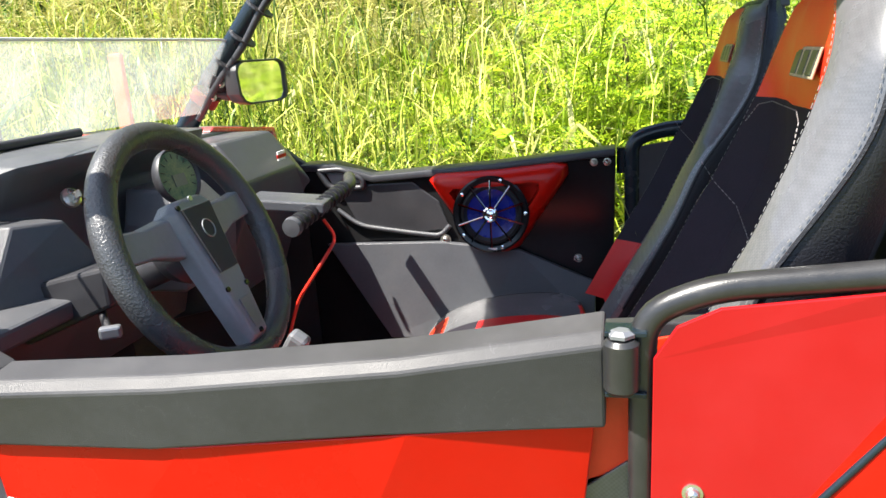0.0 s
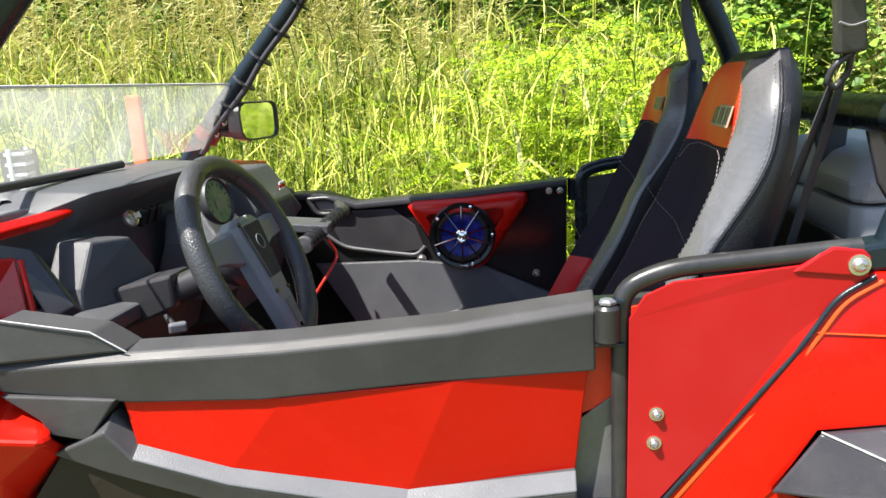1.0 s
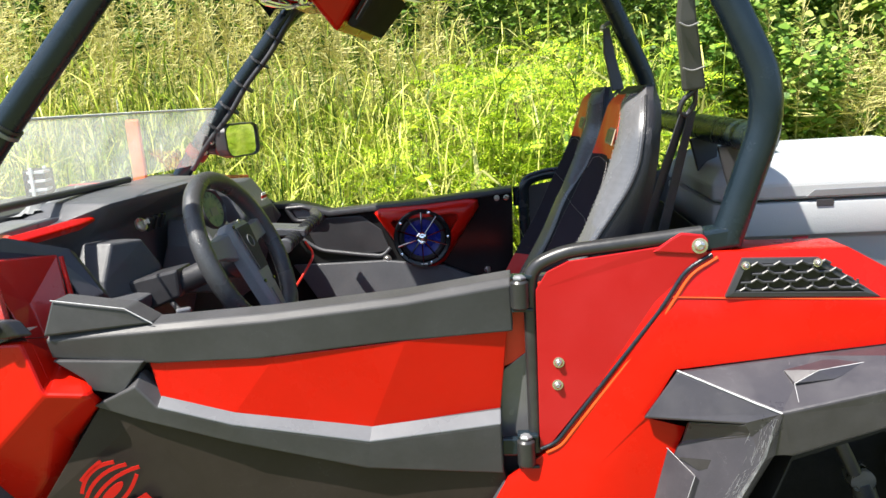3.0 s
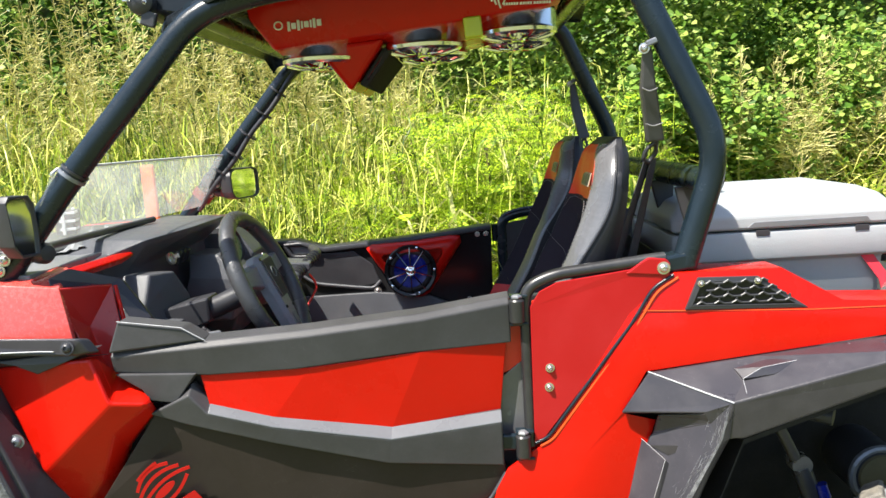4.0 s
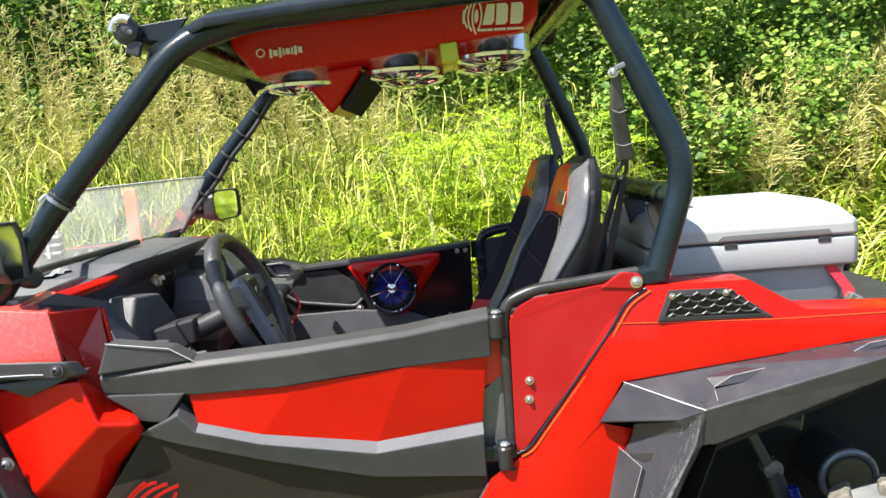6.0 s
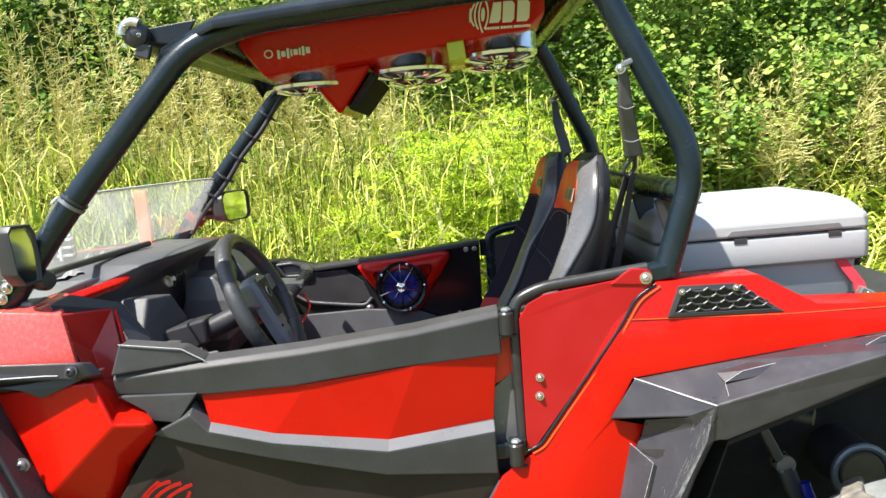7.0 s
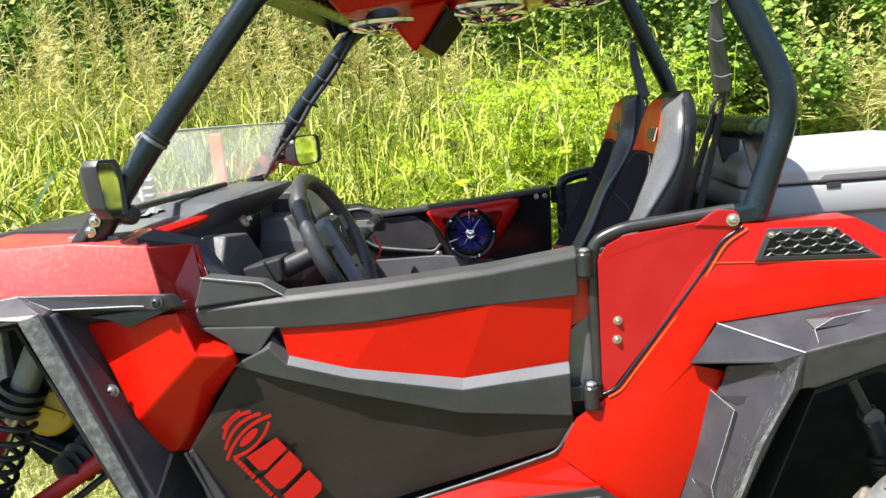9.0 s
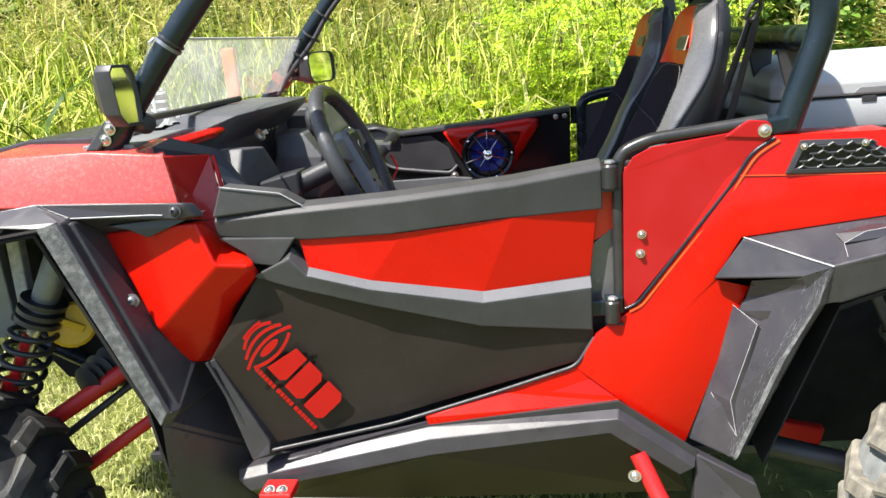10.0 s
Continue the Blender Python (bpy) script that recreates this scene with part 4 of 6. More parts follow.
pod_sign = part("pod_sign", plate([on_pod(-0.003, -0.003), on_pod(0.003, -0.003), on_pod(0.003, 0.003), on_pod(-0.003, 0.003)], (0, -0.001, 0), 0), WHITE, pod, "white printed maker's sign")
emblem(pod_sign, WHITE, on_pod, 0.0225)
part("brand_loop", tube(ring_points((-0.375, 0.842, 1.694), (1, 0, 0.05), (0, -0.2, 0.9), 0.009, 16), 0.0017, 0, 6, closed=True), WHITE, pod)
x = -0.355
for k, (w, h) in enumerate(((0.006, 0.02), (0.01, 0.013), (0.006, 0.022), (0.004, 0.016), (0.01, 0.013), (0.004, 0.016), (0.006, 0.02), (0.01, 0.014))):
    part("brand_bar", box((x + w / 2, 0.842, 1.691 + 0.0006 * k), (w, 0.003, h), (0, 0, 0), 0.0005), WHITE, pod)
    x += w + 0.0028

# --- windshield ---
shield = part("windshield", loft([[(-0.782 - dx, y, 1.414 - dz), (-0.868 - dx, y, 1.25 - dz), (-0.871 - dx, y, 1.251 - dz), (-0.785 - dx, y, 1.416 - dz)] for y, dx, dz in ((0.585, 0.0, 0.01), (0.63, 0.012, 0), (0.9, 0.03, 0.0), (1.12, 0.035, 0), (1.35, 0.03, 0), (1.6, 0.012, 0), (1.65, 0.0, 0.006))], 0), SHIELD, utv, "hazy clear half windshield", 60)
shield.visible_shadow = False
part("windshield_edge", tube([(-0.784, 0.585, 1.407), (-0.796, 0.63, 1.416), (-0.814, 0.9, 1.417), (-0.819, 1.12, 1.417), (-0.814, 1.35, 1.417), (-0.796, 1.6, 1.416), (-0.784, 1.65, 1.41)], 0.003, 0, 6), WHITE, shield, "pale ground edge")
part("windshield_seal", tube([(-0.86, 0.62, 1.256), (-0.875, 0.75, 1.254), (-0.875, 1.0, 1.253), (-0.842, 1.15, 1.258)], 0.0085, 0.05, 10), BLACK, utv, smooth=50)
part("hood_fin", box((-0.99, 1.485, 1.30), (0.012, 0.06, 0.2), (0, 0, 62), 0.006), FIN, utv, "orange plastic fin behind the windshield")
trim = part("hood_vent", box((-1.10, 1.185, 1.262), (0.05, 0.09, 0.065), (0, 0, 20), 0.004), BLACK, utv, "black hood vent with white trim bars")
for k in range(3):
    part("vent_bar", box((-1.085, 1.165, 1.245 + 0.022 * k), (0.04, 0.06, 0.007), (0, 0, 20), 0.001), WHITE, trim)
for dy in (-0.045, 0.012):
    part("vent_post", box((-1.085, 1.18 + dy, 1.266), (0.008, 0.008, 0.07), (0, 0, 20), 0.001), WHITE, trim)

# --- clamps, cables on the pillars ---
lane = rounded(LEFT_PILLAR, 0.11)
at_z = min(range(len(lane) - 1), key=lambda k: abs(lane[k].z - 1.40))
ax = (lane[at_z + 1] - lane[at_z]).normalized()
for shift, w in ((0.0, 0.0035), (0.011, 0.0025)):
    part("hose_clamp", lathe([(0.0245, -w), (0.0285, -w), (0.0285, w), (0.0245, w)], lane[at_z] + ax * (shift + (1.40 - lane[at_z].z) / ax.z), ax, 24), GREYMETAL if shift == 0.0 else BLACK, utv, "steel hose clamp", 40)
R0, R1 = Vector((-0.96, 1.64, 1.19)), Vector((-0.525, 1.655, 1.70))
rx = (R1 - R0).normalized()
off = Vector((0.024, -0.024, -0.006))
part("cable", tube([R0.lerp(R1, t) + off + Vector((0.004 * math.sin(19 * t), 0, 0)) for t in [0.1 + 0.045 * i for i in range(21)]], 0.0085, 0, 8), BLACK, utv, "black wiring loom", 50)
for t in (0.34, 0.45, 0.57, 0.7, 0.83):
    part("zip_tie", lathe([(0.031, -0.0025), (0.034, -0.0025), (0.034, 0.0025), (0.031, 0.0025)], R0.lerp(R1, t) + off * 0.33, rx, 18), BLACK, utv)
for t, r in ((0.19, 0.034), (0.27, 0.033)):
    part("pillar_clamp", lathe([(0.026, -0.014), (r, -0.014), (r, 0.014), (0.026, 0.014)], R0.lerp(R1, t), rx, 20), DULLRED if t < 0.2 else BLACK, utv, "", 40)
bolt(R0.lerp(R1, 0.19) + Vector((0.03, -0.02, 0)), (0.6, -1, 0), utv, 0.007)
bolt(R0.lerp(R1, 0.25) + Vector((0.03, -0.02, 0)), (0.6, -1, 0), utv, 0.007)

# --- mirrors ---
def mirror(c, wy, hz, yaw, label, shape):
    """A wing mirror: c is the glass's middle, wy and hz its half sizes, yaw the turn of its glass from straight back towards the driver's side."""
    c = Vector(c)
    n, u = Vector((math.cos(yaw), -math.sin(yaw), -0.03)), Vector((math.sin(yaw), math.cos(yaw), 0))

    def ring(depth, s, t):
        return [c + n * depth + u * (a * wy * s) + Vector((0, 0, b * hz * t)) for a, b in shape]
    head = part("mirror", loft([ring(-0.055, 0.6, 0.6), ring(-0.03, 1.02, 1.0), ring(0.008, 1.0, 1.0), ring(0.008, 0.9, 0.92), ring(0, 0.88, 0.9)], 0.002), BLACK, utv, label, 30)
    part("mirror_glass", plate(ring(0.002, 0.88, 0.9), n * -0.003, 0), MIRROR, head)
    return head


lm = mirror((-0.836, 0.548, 1.312), 0.034, 0.06, radians(15), "black wing mirror bolted to the hood", [(-1, 0.8), (-0.75, 1), (0.6, 0.98), (0.9, 0.7), (1, -0.1), (0.92, -1), (-0.3, -1), (-0.8, -0.6)])
part("mirror_knuckle", lathe([(0.0, -0.022), (0.016, -0.02), (0.022, -0.01), (0.022, 0.01), (0.016, 0.02), (0, 0.022)], (-0.845, 0.62, 1.25), (1, -0.5, 0), 20), BLACK, lm, smooth=50)
part("mirror_arm", loft([[(-0.955, 0.565, 1.205), (-0.925, 0.565, 1.205), (-0.925, 0.60, 1.205), (-0.955, 0.60, 1.205)], [(-0.905, 0.575, 1.265), (-0.865, 0.575, 1.262), (-0.865, 0.61, 1.262), (-0.905, 0.61, 1.265)]], 0.004), BLACK, lm, "black steel mirror bracket")
part("mirror_link", tube([(-0.90, 0.60, 1.245), (-0.845, 0.615, 1.25)], 0.014, 0, 12), BLACK, lm, smooth=50)
bolt((-0.893, 0.571, 1.247), (0, -1, 0), lm, 0.0085)
bolt((-0.907, 0.571, 1.226), (0, -1, 0), lm, 0.0085)
rm = mirror((-0.755, 1.70, 1.315), 0.092, 0.052, radians(14), "black wing mirror on the far pillar", [(-1, 0.55), (-0.9, 0.85), (-0.7, 1), (0.72, 1), (0.93, 0.85), (1, 0.55), (1, -0.6), (0.9, -0.88), (0.65, -1), (-0.55, -1), (-0.8, -0.85), (-0.95, -0.5)])
part("mirror_arm", tube([(-0.87, 1.645, 1.30), (-0.81, 1.66, 1.285), (-0.775, 1.70, 1.29)], 0.014, 0.02, 10), BLACK, rm, smooth=50)
part("mirror_knuckle", lathe([(0.0, -0.02), (0.018, -0.016), (0.018, 0.016), (0, 0.02)], (-0.80, 1.655, 1.29), (0, 1, 0), 16), DULLRED, rm, smooth=50)

# --- dashboard ---
dash = part("dashboard", loft([[(-1.02, y, 1.15), (-0.95, y, 1.235 - d), (-0.88 - b * 0.4, y, 1.248 - d), (-0.725 - b, y, 1.24 - d), (-0.735 - b, y, 1.222 - d), (-0.79 - b * 0.6, y, 1.17 - d), (-0.78 - b * 0.6, y, 1.0), (-0.82 - b * 0.2, y, 0.85), (-1.05, y, 0.8)] for y, b, d in ((0.66, 0.12, 0.05), (0.85, 0.105, 0.035), (0.9, 0.03, 0.008), (1.06, -0.02, 0.0), (1.34, -0.02, 0.0))], 0.006), DASH, utv, "textured dark grey dashboard", 30)
part("dash_shelf", loft([[(-0.95, y, 0.8), (-0.95, y, 1.205 - d), (-0.70, y, 1.205 - d), (-0.64, y, 1.12 - d), (-0.66, y, 1.05), (-0.74, y, 0.85)] for y, d in ((1.36, 0.0), (1.60, 0.0), (1.675, 0.05))], 0.006), DASH, dash)
part("knee_block", loft([[(-0.80, 0.775, 1.0), (-0.73, 0.775, 1.0), (-0.68, 0.955, 1.0), (-0.80, 0.96, 1.0)], [(-0.80, 0.80, 1.085), (-0.735, 0.80, 1.085), (-0.685, 0.95, 1.085), (-0.80, 0.95, 1.085)], [(-0.80, 0.847, 1.156), (-0.734, 0.845, 1.156), (-0.702, 0.913, 1.15), (-0.79, 0.93, 1.152)]], 0.005), DASH, dash, "dark grey moulded knee block")
part("knee_ledge", box((-0.74, 0.80, 1.035), (0.14, 0.16, 0.03), (0, 6, 0), 0.006), DASH, dash)
part("centre_block", loft([[(-0.78, 1.08, 0.98), (-0.63, 1.08, 0.98), (-0.63, 1.26, 0.98), (-0.78, 1.26, 0.98)], [(-0.74, 1.09, 1.1), (-0.61, 1.09, 1.09), (-0.61, 1.25, 1.09), (-0.74, 1.25, 1.1)], [(-0.74, 1.11, 1.16), (-0.66, 1.11, 1.155), (-0.66, 1.23, 1.155), (-0.74, 1.23, 1.16)]], 0.006), DASH, dash)
GC, GA = Vector((-0.60, 1.065, 1.186)), Vector((0.96, -0.12, 0.26)).normalized()
gauge = part("gauge", lathe([(0.0, -0.02), (0.04, -0.018), (0.046, -0.01), (0.048, 0.0), (0.046, 0.004), (0.043, 0.001), (0.042, -0.003)], GC, GA, 32, False), BLACK, dash, "round black instrument gauge", 40)
part("gauge_face", lathe([(0.0, -0.003), (0.042, -0.003), (0.042, -0.001), (0, -0.001)], GC, GA, 32), GAUGEFACE, gauge)
gu = GA.cross(Vector((0, 0, 1))).normalized()
gv = gu.cross(GA)
for k in range(11):
    a = radians(-30 + 24 * k)
    d = gu * math.cos(a) + gv * math.sin(a)
    part("gauge_tick", tube([GC + d * 0.03 - GA * 0.0005, GC + d * 0.038 - GA * 0.0005], 0.0009, 0, 5), BLACK, gauge)
part("gauge_screen", plate([GC + gu * u - gv * (-v) + GA * 0.0 for u, v in ((-0.014, -0.016), (0.014, -0.016), (0.014, 0.004), (-0.014, 0.004))], GA * 0.001, 0), GREYMETAL, gauge)
for k in range(3):
    part("rocker_switch", box((-0.728, 1.005 + 0.028 * k, 1.168), (0.012, 0.017, 0.035), (0, 22, 0), 0.003), GLOSSBLACK, dash, "black rocker switch")
sw = part("ignition_switch", lathe([(0.016, 0), (0.016, 0.006), (0.011, 0.008), (0.011, 0.004), (0, 0.004)], (-0.732, 0.968, 1.172), (1, -0.2, 0.4), 20), STEEL, dash, "round steel ignition switch", 40)
part("key", box((-0.716, 0.965, 1.178), (0.02, 0.003, 0.012), (0, -20, -10), 0.002), STEEL, sw)
stk = part("dash_sticker", plate([(-0.637, 1.505, 1.145), (-0.637, 1.54, 1.145), (-0.637, 1.54, 1.165), (-0.637, 1.505, 1.165)], (-0.003, 0, 0), 0), WHITE, dash, "small white and red sticker")
part("sticker_band", plate([(-0.6365, 1.5, 1.15), (-0.6365, 1.545, 1.15), (-0.6365, 1.545, 1.158), (-0.6365, 1.5, 1.158)], (-0.002, 0, 0), 0), REDDECAL, stk)

# --- steering ---
wheel_c = Vector((-0.472, 0.9, 1.112))
WA = radians(23)
wu, wv = Vector((0, 1, 0)), Vector((-math.sin(WA), 0, math.cos(WA)))
wk = Vector((math.cos(WA), 0, math.sin(WA)))


def on_wheel(a, b, c=0.0):
    return wheel_c + wu * a + wv * b + wk * c


steer = part("steering_wheel", tube(ring_points(wheel_c, wu, wv, 0.17, 56), 0.019, 0, 16, closed=True), RIMGRIP, utv, "black grained steering wheel with three spokes", 60)
HUB = [(-0.054, 0.056), (-0.03, 0.07), (0.036, 0.07), (0.054, 0.056), (0.036, -0.06), (0.022, -0.155), (-0.022, -0.155), (-0.036, -0.06)]
part("hub_frame", loft([[on_wheel(a, b, -0.014) for a, b in HUB], [on_wheel(a, b, 0.008) for a, b in HUB], [on_wheel(a * 0.82, b * 0.94, 0.02) for a, b in HUB]], 0.003), HUBGREY, steer, "dark grey steering hub")
part("horn_pad", plate([on_wheel(a, b, 0.0205) for a, b in ((-0.034, 0.054), (0.036, 0.054), (0.023, -0.045), (-0.022, -0.045))], wk * 0.004, 0.001), WEBBING, steer, "black horn pad")
part("pad_ring", tube(ring_points(on_wheel(0.001, 0.018, 0.025), wu, wv, 0.013, 18), 0.0012, 0, 6, closed=True), GREYMETAL, steer)
part("spoke_plate", plate([on_wheel(a, b, 0.0205) for a, b in ((-0.013, -0.09), (0.013, -0.09), (0.009, -0.135), (-0.009, -0.135))], wk * 0.002, 0), GREYMETAL, steer)
for sgn in (-1, 1):
    part("side_spoke", loft([[on_wheel(sgn * 0.03, 0.06, -0.014), on_wheel(sgn * 0.03, -0.01, -0.014), on_wheel(sgn * 0.03, -0.01, 0.004), on_wheel(sgn * 0.03, 0.05, 0.012)], [on_wheel(sgn * 0.1, 0.055, -0.012), on_wheel(sgn * 0.1, 0.01, -0.012), on_wheel(sgn * 0.1, 0.01, 0.002), on_wheel(sgn * 0.1, 0.048, 0.006)], [on_wheel(sgn * 0.163, 0.06, -0.01), on_wheel(sgn * 0.163, 0.015, -0.01), on_wheel(sgn * 0.163, 0.015, 0.003), on_wheel(sgn * 0.163, 0.056, 0.005)]], 0.003), HUBGREY, steer)
for a, b in ((-0.036, 0.058), (0.0, 0.0655), (-0.024, -0.07), (0.024, -0.075), (0.0, -0.143)):
    part("screw", lathe([(0.004, 0), (0.004, 0.003), (0, 0.003)], on_wheel(a, b, 0.0195), wk, 10), STEEL if a == 0.0 and b > 0 else GLOSSBLACK, steer)
part("hub_shroud", lathe([(0.045, -0.05), (0.055, -0.03), (0.05, -0.012), (0, -0.012)], wheel_c + wv * 0.01, wk, 20), BLACK, steer, smooth=30)
part("steering_column", tube([on_wheel(0, 0, -0.03), (-0.64, 0.9, 1.045), (-0.80, 0.9, 0.98)], 0.026, 0.02, 14), BLACK, utv, smooth=50)
part("column_shroud", loft([[(-0.76, 0.85, 0.97), (-0.76, 0.95, 0.97), (-0.76, 0.95, 1.06), (-0.76, 0.85, 1.06)], [(-0.61, 0.865, 1.03), (-0.61, 0.935, 1.03), (-0.61, 0.935, 1.09), (-0.61, 0.865, 1.09)]], 0.006), BLACK, utv)
stalk = part("tilt_lever", tube([(-0.64, 0.88, 1.02), (-0.61, 0.85, 1.005), (-0.592, 0.835, 1.004)], 0.006, 0.01, 8), BLACK, utv, smooth=50)
part("lever_knob", box((-0.591, 0.832, 1.006), (0.03, 0.016, 0.018), (0, 0, 30), 0.004), GREYMETAL, stalk)

# --- grab bar for the passenger ---
grab = part("grab_bar", tube([(-0.497, 1.25, 1.056), (-0.48, 1.52, 1.085), (-0.52, 1.62, 1.085)], 0.014, 0.03, 14), BLACK, utv, "black ribbed passenger grab bar", 50)
for k in range(11):
    t = k / 10
    c = Vector((-0.497, 1.25, 1.056)).lerp(Vector((-0.483, 1.48, 1.081)), t)
    part("grip_ring", lathe([(0.014, -0.007), (0.0185, -0.005), (0.0185, 0.005), (0.014, 0.007)], c, (0.06, 1, 0.105), 16), VINYL, grab, smooth=40)
part("end_cap", lathe([(0, -0.006), (0.018, -0.004), (0.02, 0.006), (0.016, 0.012)], (-0.4975, 1.243, 1.055), (0.06, 1, 0.105), 18), DASH, grab, "grey rubber end cap", 40)
part("grab_bracket", box((-0.55, 1.36, 1.08), (0.16, 0.09, 0.022), (0, 6, 8), 0.004), DASH, grab)
part("wire", tube([(-0.47, 1.33, 1.05), (-0.45, 1.34, 1.01), (-0.47, 1.30, 0.97), (-0.52, 1.28, 0.90), (-0.54, 1.25, 0.82)], 0.0035, 0.02, 6), WIRE, utv, "red wire", 60)


# --- seats ---
def spline(points, steps):
    """A smooth line through all points."""
    pts = [Vector(p) for p in points]
    out = []
    for i in range(len(pts) - 1):
        a, b, c, d = pts[max(i - 1, 0)], pts[i], pts[i + 1], pts[min(i + 2, len(pts) - 1)]
        for k in range(steps):
            t = k / steps
            out.append(0.5 * ((2 * b) + (c - a) * t + (2 * a - 5 * b + 4 * c - d) * t * t + (3 * b - a - 3 * c + d) * t ** 3))
    return out + [pts[-1]]


def stitches(points, length=0.005, gap=0.003, r=0.0006):
    """Short thread stitches along a line, in one mesh."""
    bm = bmesh.new()
    walk_pts = [Vector(p) for p in points]
    left = 0.0
    for a, b in zip(walk_pts, walk_pts[1:]):
        d = b - a
        run = d.length
        if run < 1e-6:
            continue
        d /= run
        u = d.orthogonal().normalized() * r
        v = d.cross(u)
        at_s = left
        while at_s + length < run + gap:
            p, q = a + d * at_s, a + d * min(at_s + length, run)
            vs = [bm.verts.new(e + w) for e in (p, q) for w in (u, v, -u, -v)]
            for k in range(4):
                bm.faces.new((vs[k], vs[(k + 1) % 4], vs[4 + (k + 1) % 4], vs[4 + k]))
            at_s += length + gap
        left = max(0.0, at_s - run)
    return bm


# height; fore edge and side seam of the bolster, fore and aft; their half widths; depth of the padded middle; back shell
SEAT_ROWS = ((0.80, 0.02, 0.05, 0.165, 0.205, 0.05, 0.13), (0.926, 0.09, 0.12, 0.17, 0.21, 0.06, 0.2), (1.046, 0.16, 0.187, 0.168, 0.208, 0.065, 0.27), (1.13, 0.2, 0.224, 0.162, 0.203, 0.065, 0.305),
             (1.165, 0.219, 0.245, 0.158, 0.2, 0.062, 0.318), (1.205, 0.238, 0.273, 0.152, 0.196, 0.05, 0.33), (1.245, 0.256, 0.298, 0.146, 0.192, 0.034, 0.34), (1.28, 0.27, 0.313, 0.138, 0.187, 0.018, 0.347),
             (1.32, 0.283, 0.321, 0.13, 0.18, 0.006, 0.352), (1.35, 0.291, 0.326, 0.112, 0.166, 0.002, 0.356), (1.376, 0.298, 0.331, 0.084, 0.144, 0.002, 0.358), (1.394, 0.313, 0.338, 0.05, 0.108, 0.002, 0.354))


def seat(y, low_mat, label):
    """A bucket seat with deep side bolsters and a narrower padded head."""
    cols = []
    for z, xs, xo, ws, wo, rec, xb in SEAT_ROWS:
        half = [(0.0, xs + rec - 0.006), (0.45 * ws, xs + rec), (0.78 * ws, xs + rec * 0.85), (0.93 * ws, xs + rec * 0.3), (ws, xs), (ws + 0.4 * (wo - ws), xs - 0.003 + 0.25 * (xo - xs)),
                (wo - 0.004, xo - 0.012), (wo, xo), (wo, xo + 0.012), (wo * 0.97, xo * 0.4 + xb * 0.6), (wo * 0.88, xb)]
        lift = 0.012 if z > 1.38 else 0.0
        cols.append([(x, y - w, z + lift * (k > 6)) for k, (w, x) in reversed(list(enumerate(half)))] + [(x, y + w, z + lift * (k > 6)) for k, (w, x) in list(enumerate(half))[1:]])
    lines = [spline([c[i] for c in cols], 5) for i in range(len(cols[0]))]
    bm = bmesh.new()
    grid_s = [[bm.verts.new(p) for p in ln] for ln in lines]
    mid = 10
    for i in range(len(grid_s) - 1):
        k = abs(i + 0.5 - mid)
        for j in range(len(grid_s[0]) - 1):
            f = bm.faces.new((grid_s[i][j], grid_s[i + 1][j], grid_s[i + 1][j + 1], grid_s[i][j + 1]))
            z = f.calc_center_median().z
            if k < 4:
                edge = 1.272 if k < 3 or i > mid else 1.246
                f.material_index = 2 if edge < z < 1.392 else (3 if z < 0.93 and i > mid else (4 if z >= 1.392 else 0))
            else:
                f.material_index = 1 if k < 7 else 4
    n_rows = len(grid_s[0])
    bm.faces.new([g[n_rows - 1] for g in grid_s]).material_index = 4
    for j in range(n_rows - 1):
        bm.faces.new((grid_s[0][j], grid_s[0][j + 1], grid_s[-1][j + 1], grid_s[-1][j])).material_index = 4
    bm.faces.new([g[0] for g in grid_s][::-1]).material_index = 4
    st = part("seat", bm, [FABRIC, CARBON, ORANGE, low_mat, VINYL], utv, label, 38)
    for sgn in (-1, 1):
        seam = [(p.x - 0.0012, p.y, p.z) for p in lines[mid + 4 * sgn]][6:]
        part("stitching", stitches(seam, 0.005, 0.003, 0.0004), STITCH, st, "pale stitched seam")
        side = [(p.x - 0.001, p.y + sgn * 0.0014, p.z) for p in lines[mid + 7 * sgn]][4:-3]
        part("piping", tube(side, 0.0022, 0, 6), VINYL, st)
        part("stitching", stitches([(p[0] - 0.007, p[1] - sgn * 0.0012, p[2]) for p in side], 0.004, 0.004, 0.00045), STITCH, st)
        part("head_seam", stitches([(0.273, y + sgn * 0.004, 1.2725), (0.273, y + sgn * 0.062, 1.2725), (0.266, y + sgn * 0.108, 1.266), (0.255, y + sgn * 0.14, 1.241)], 0.005, 0.003, 0.0007), STITCH, st)
    part("cross_seam", stitches([(0.207, y + 0.16, 1.19), (0.222, y + 0.145, 1.165), (0.245, y + 0.11, 1.14), (0.25, y + 0.02, 1.11), (0.245, y - 0.04, 1.095)], 0.005, 0.003, 0.0005), STITCH, st)
    # headrest badge: pale plain blocks with dark centres
    for q in range(3):
        b = part("badge", box((0.2832, y - 0.075 + 0.033 * q, 1.318), (0.0025, 0.031, 0.031), (0, 16, 0), 0.002), BADGE, st, "tan and black badge block")
        part("badge_face", box((0.2824, y - 0.075 + 0.033 * q, 1.318), (0.0025, 0.025, 0.025), (0, 16, 0), 0.002), BLACK, b)
    # cushion
    cw = 0.215
    sec = []
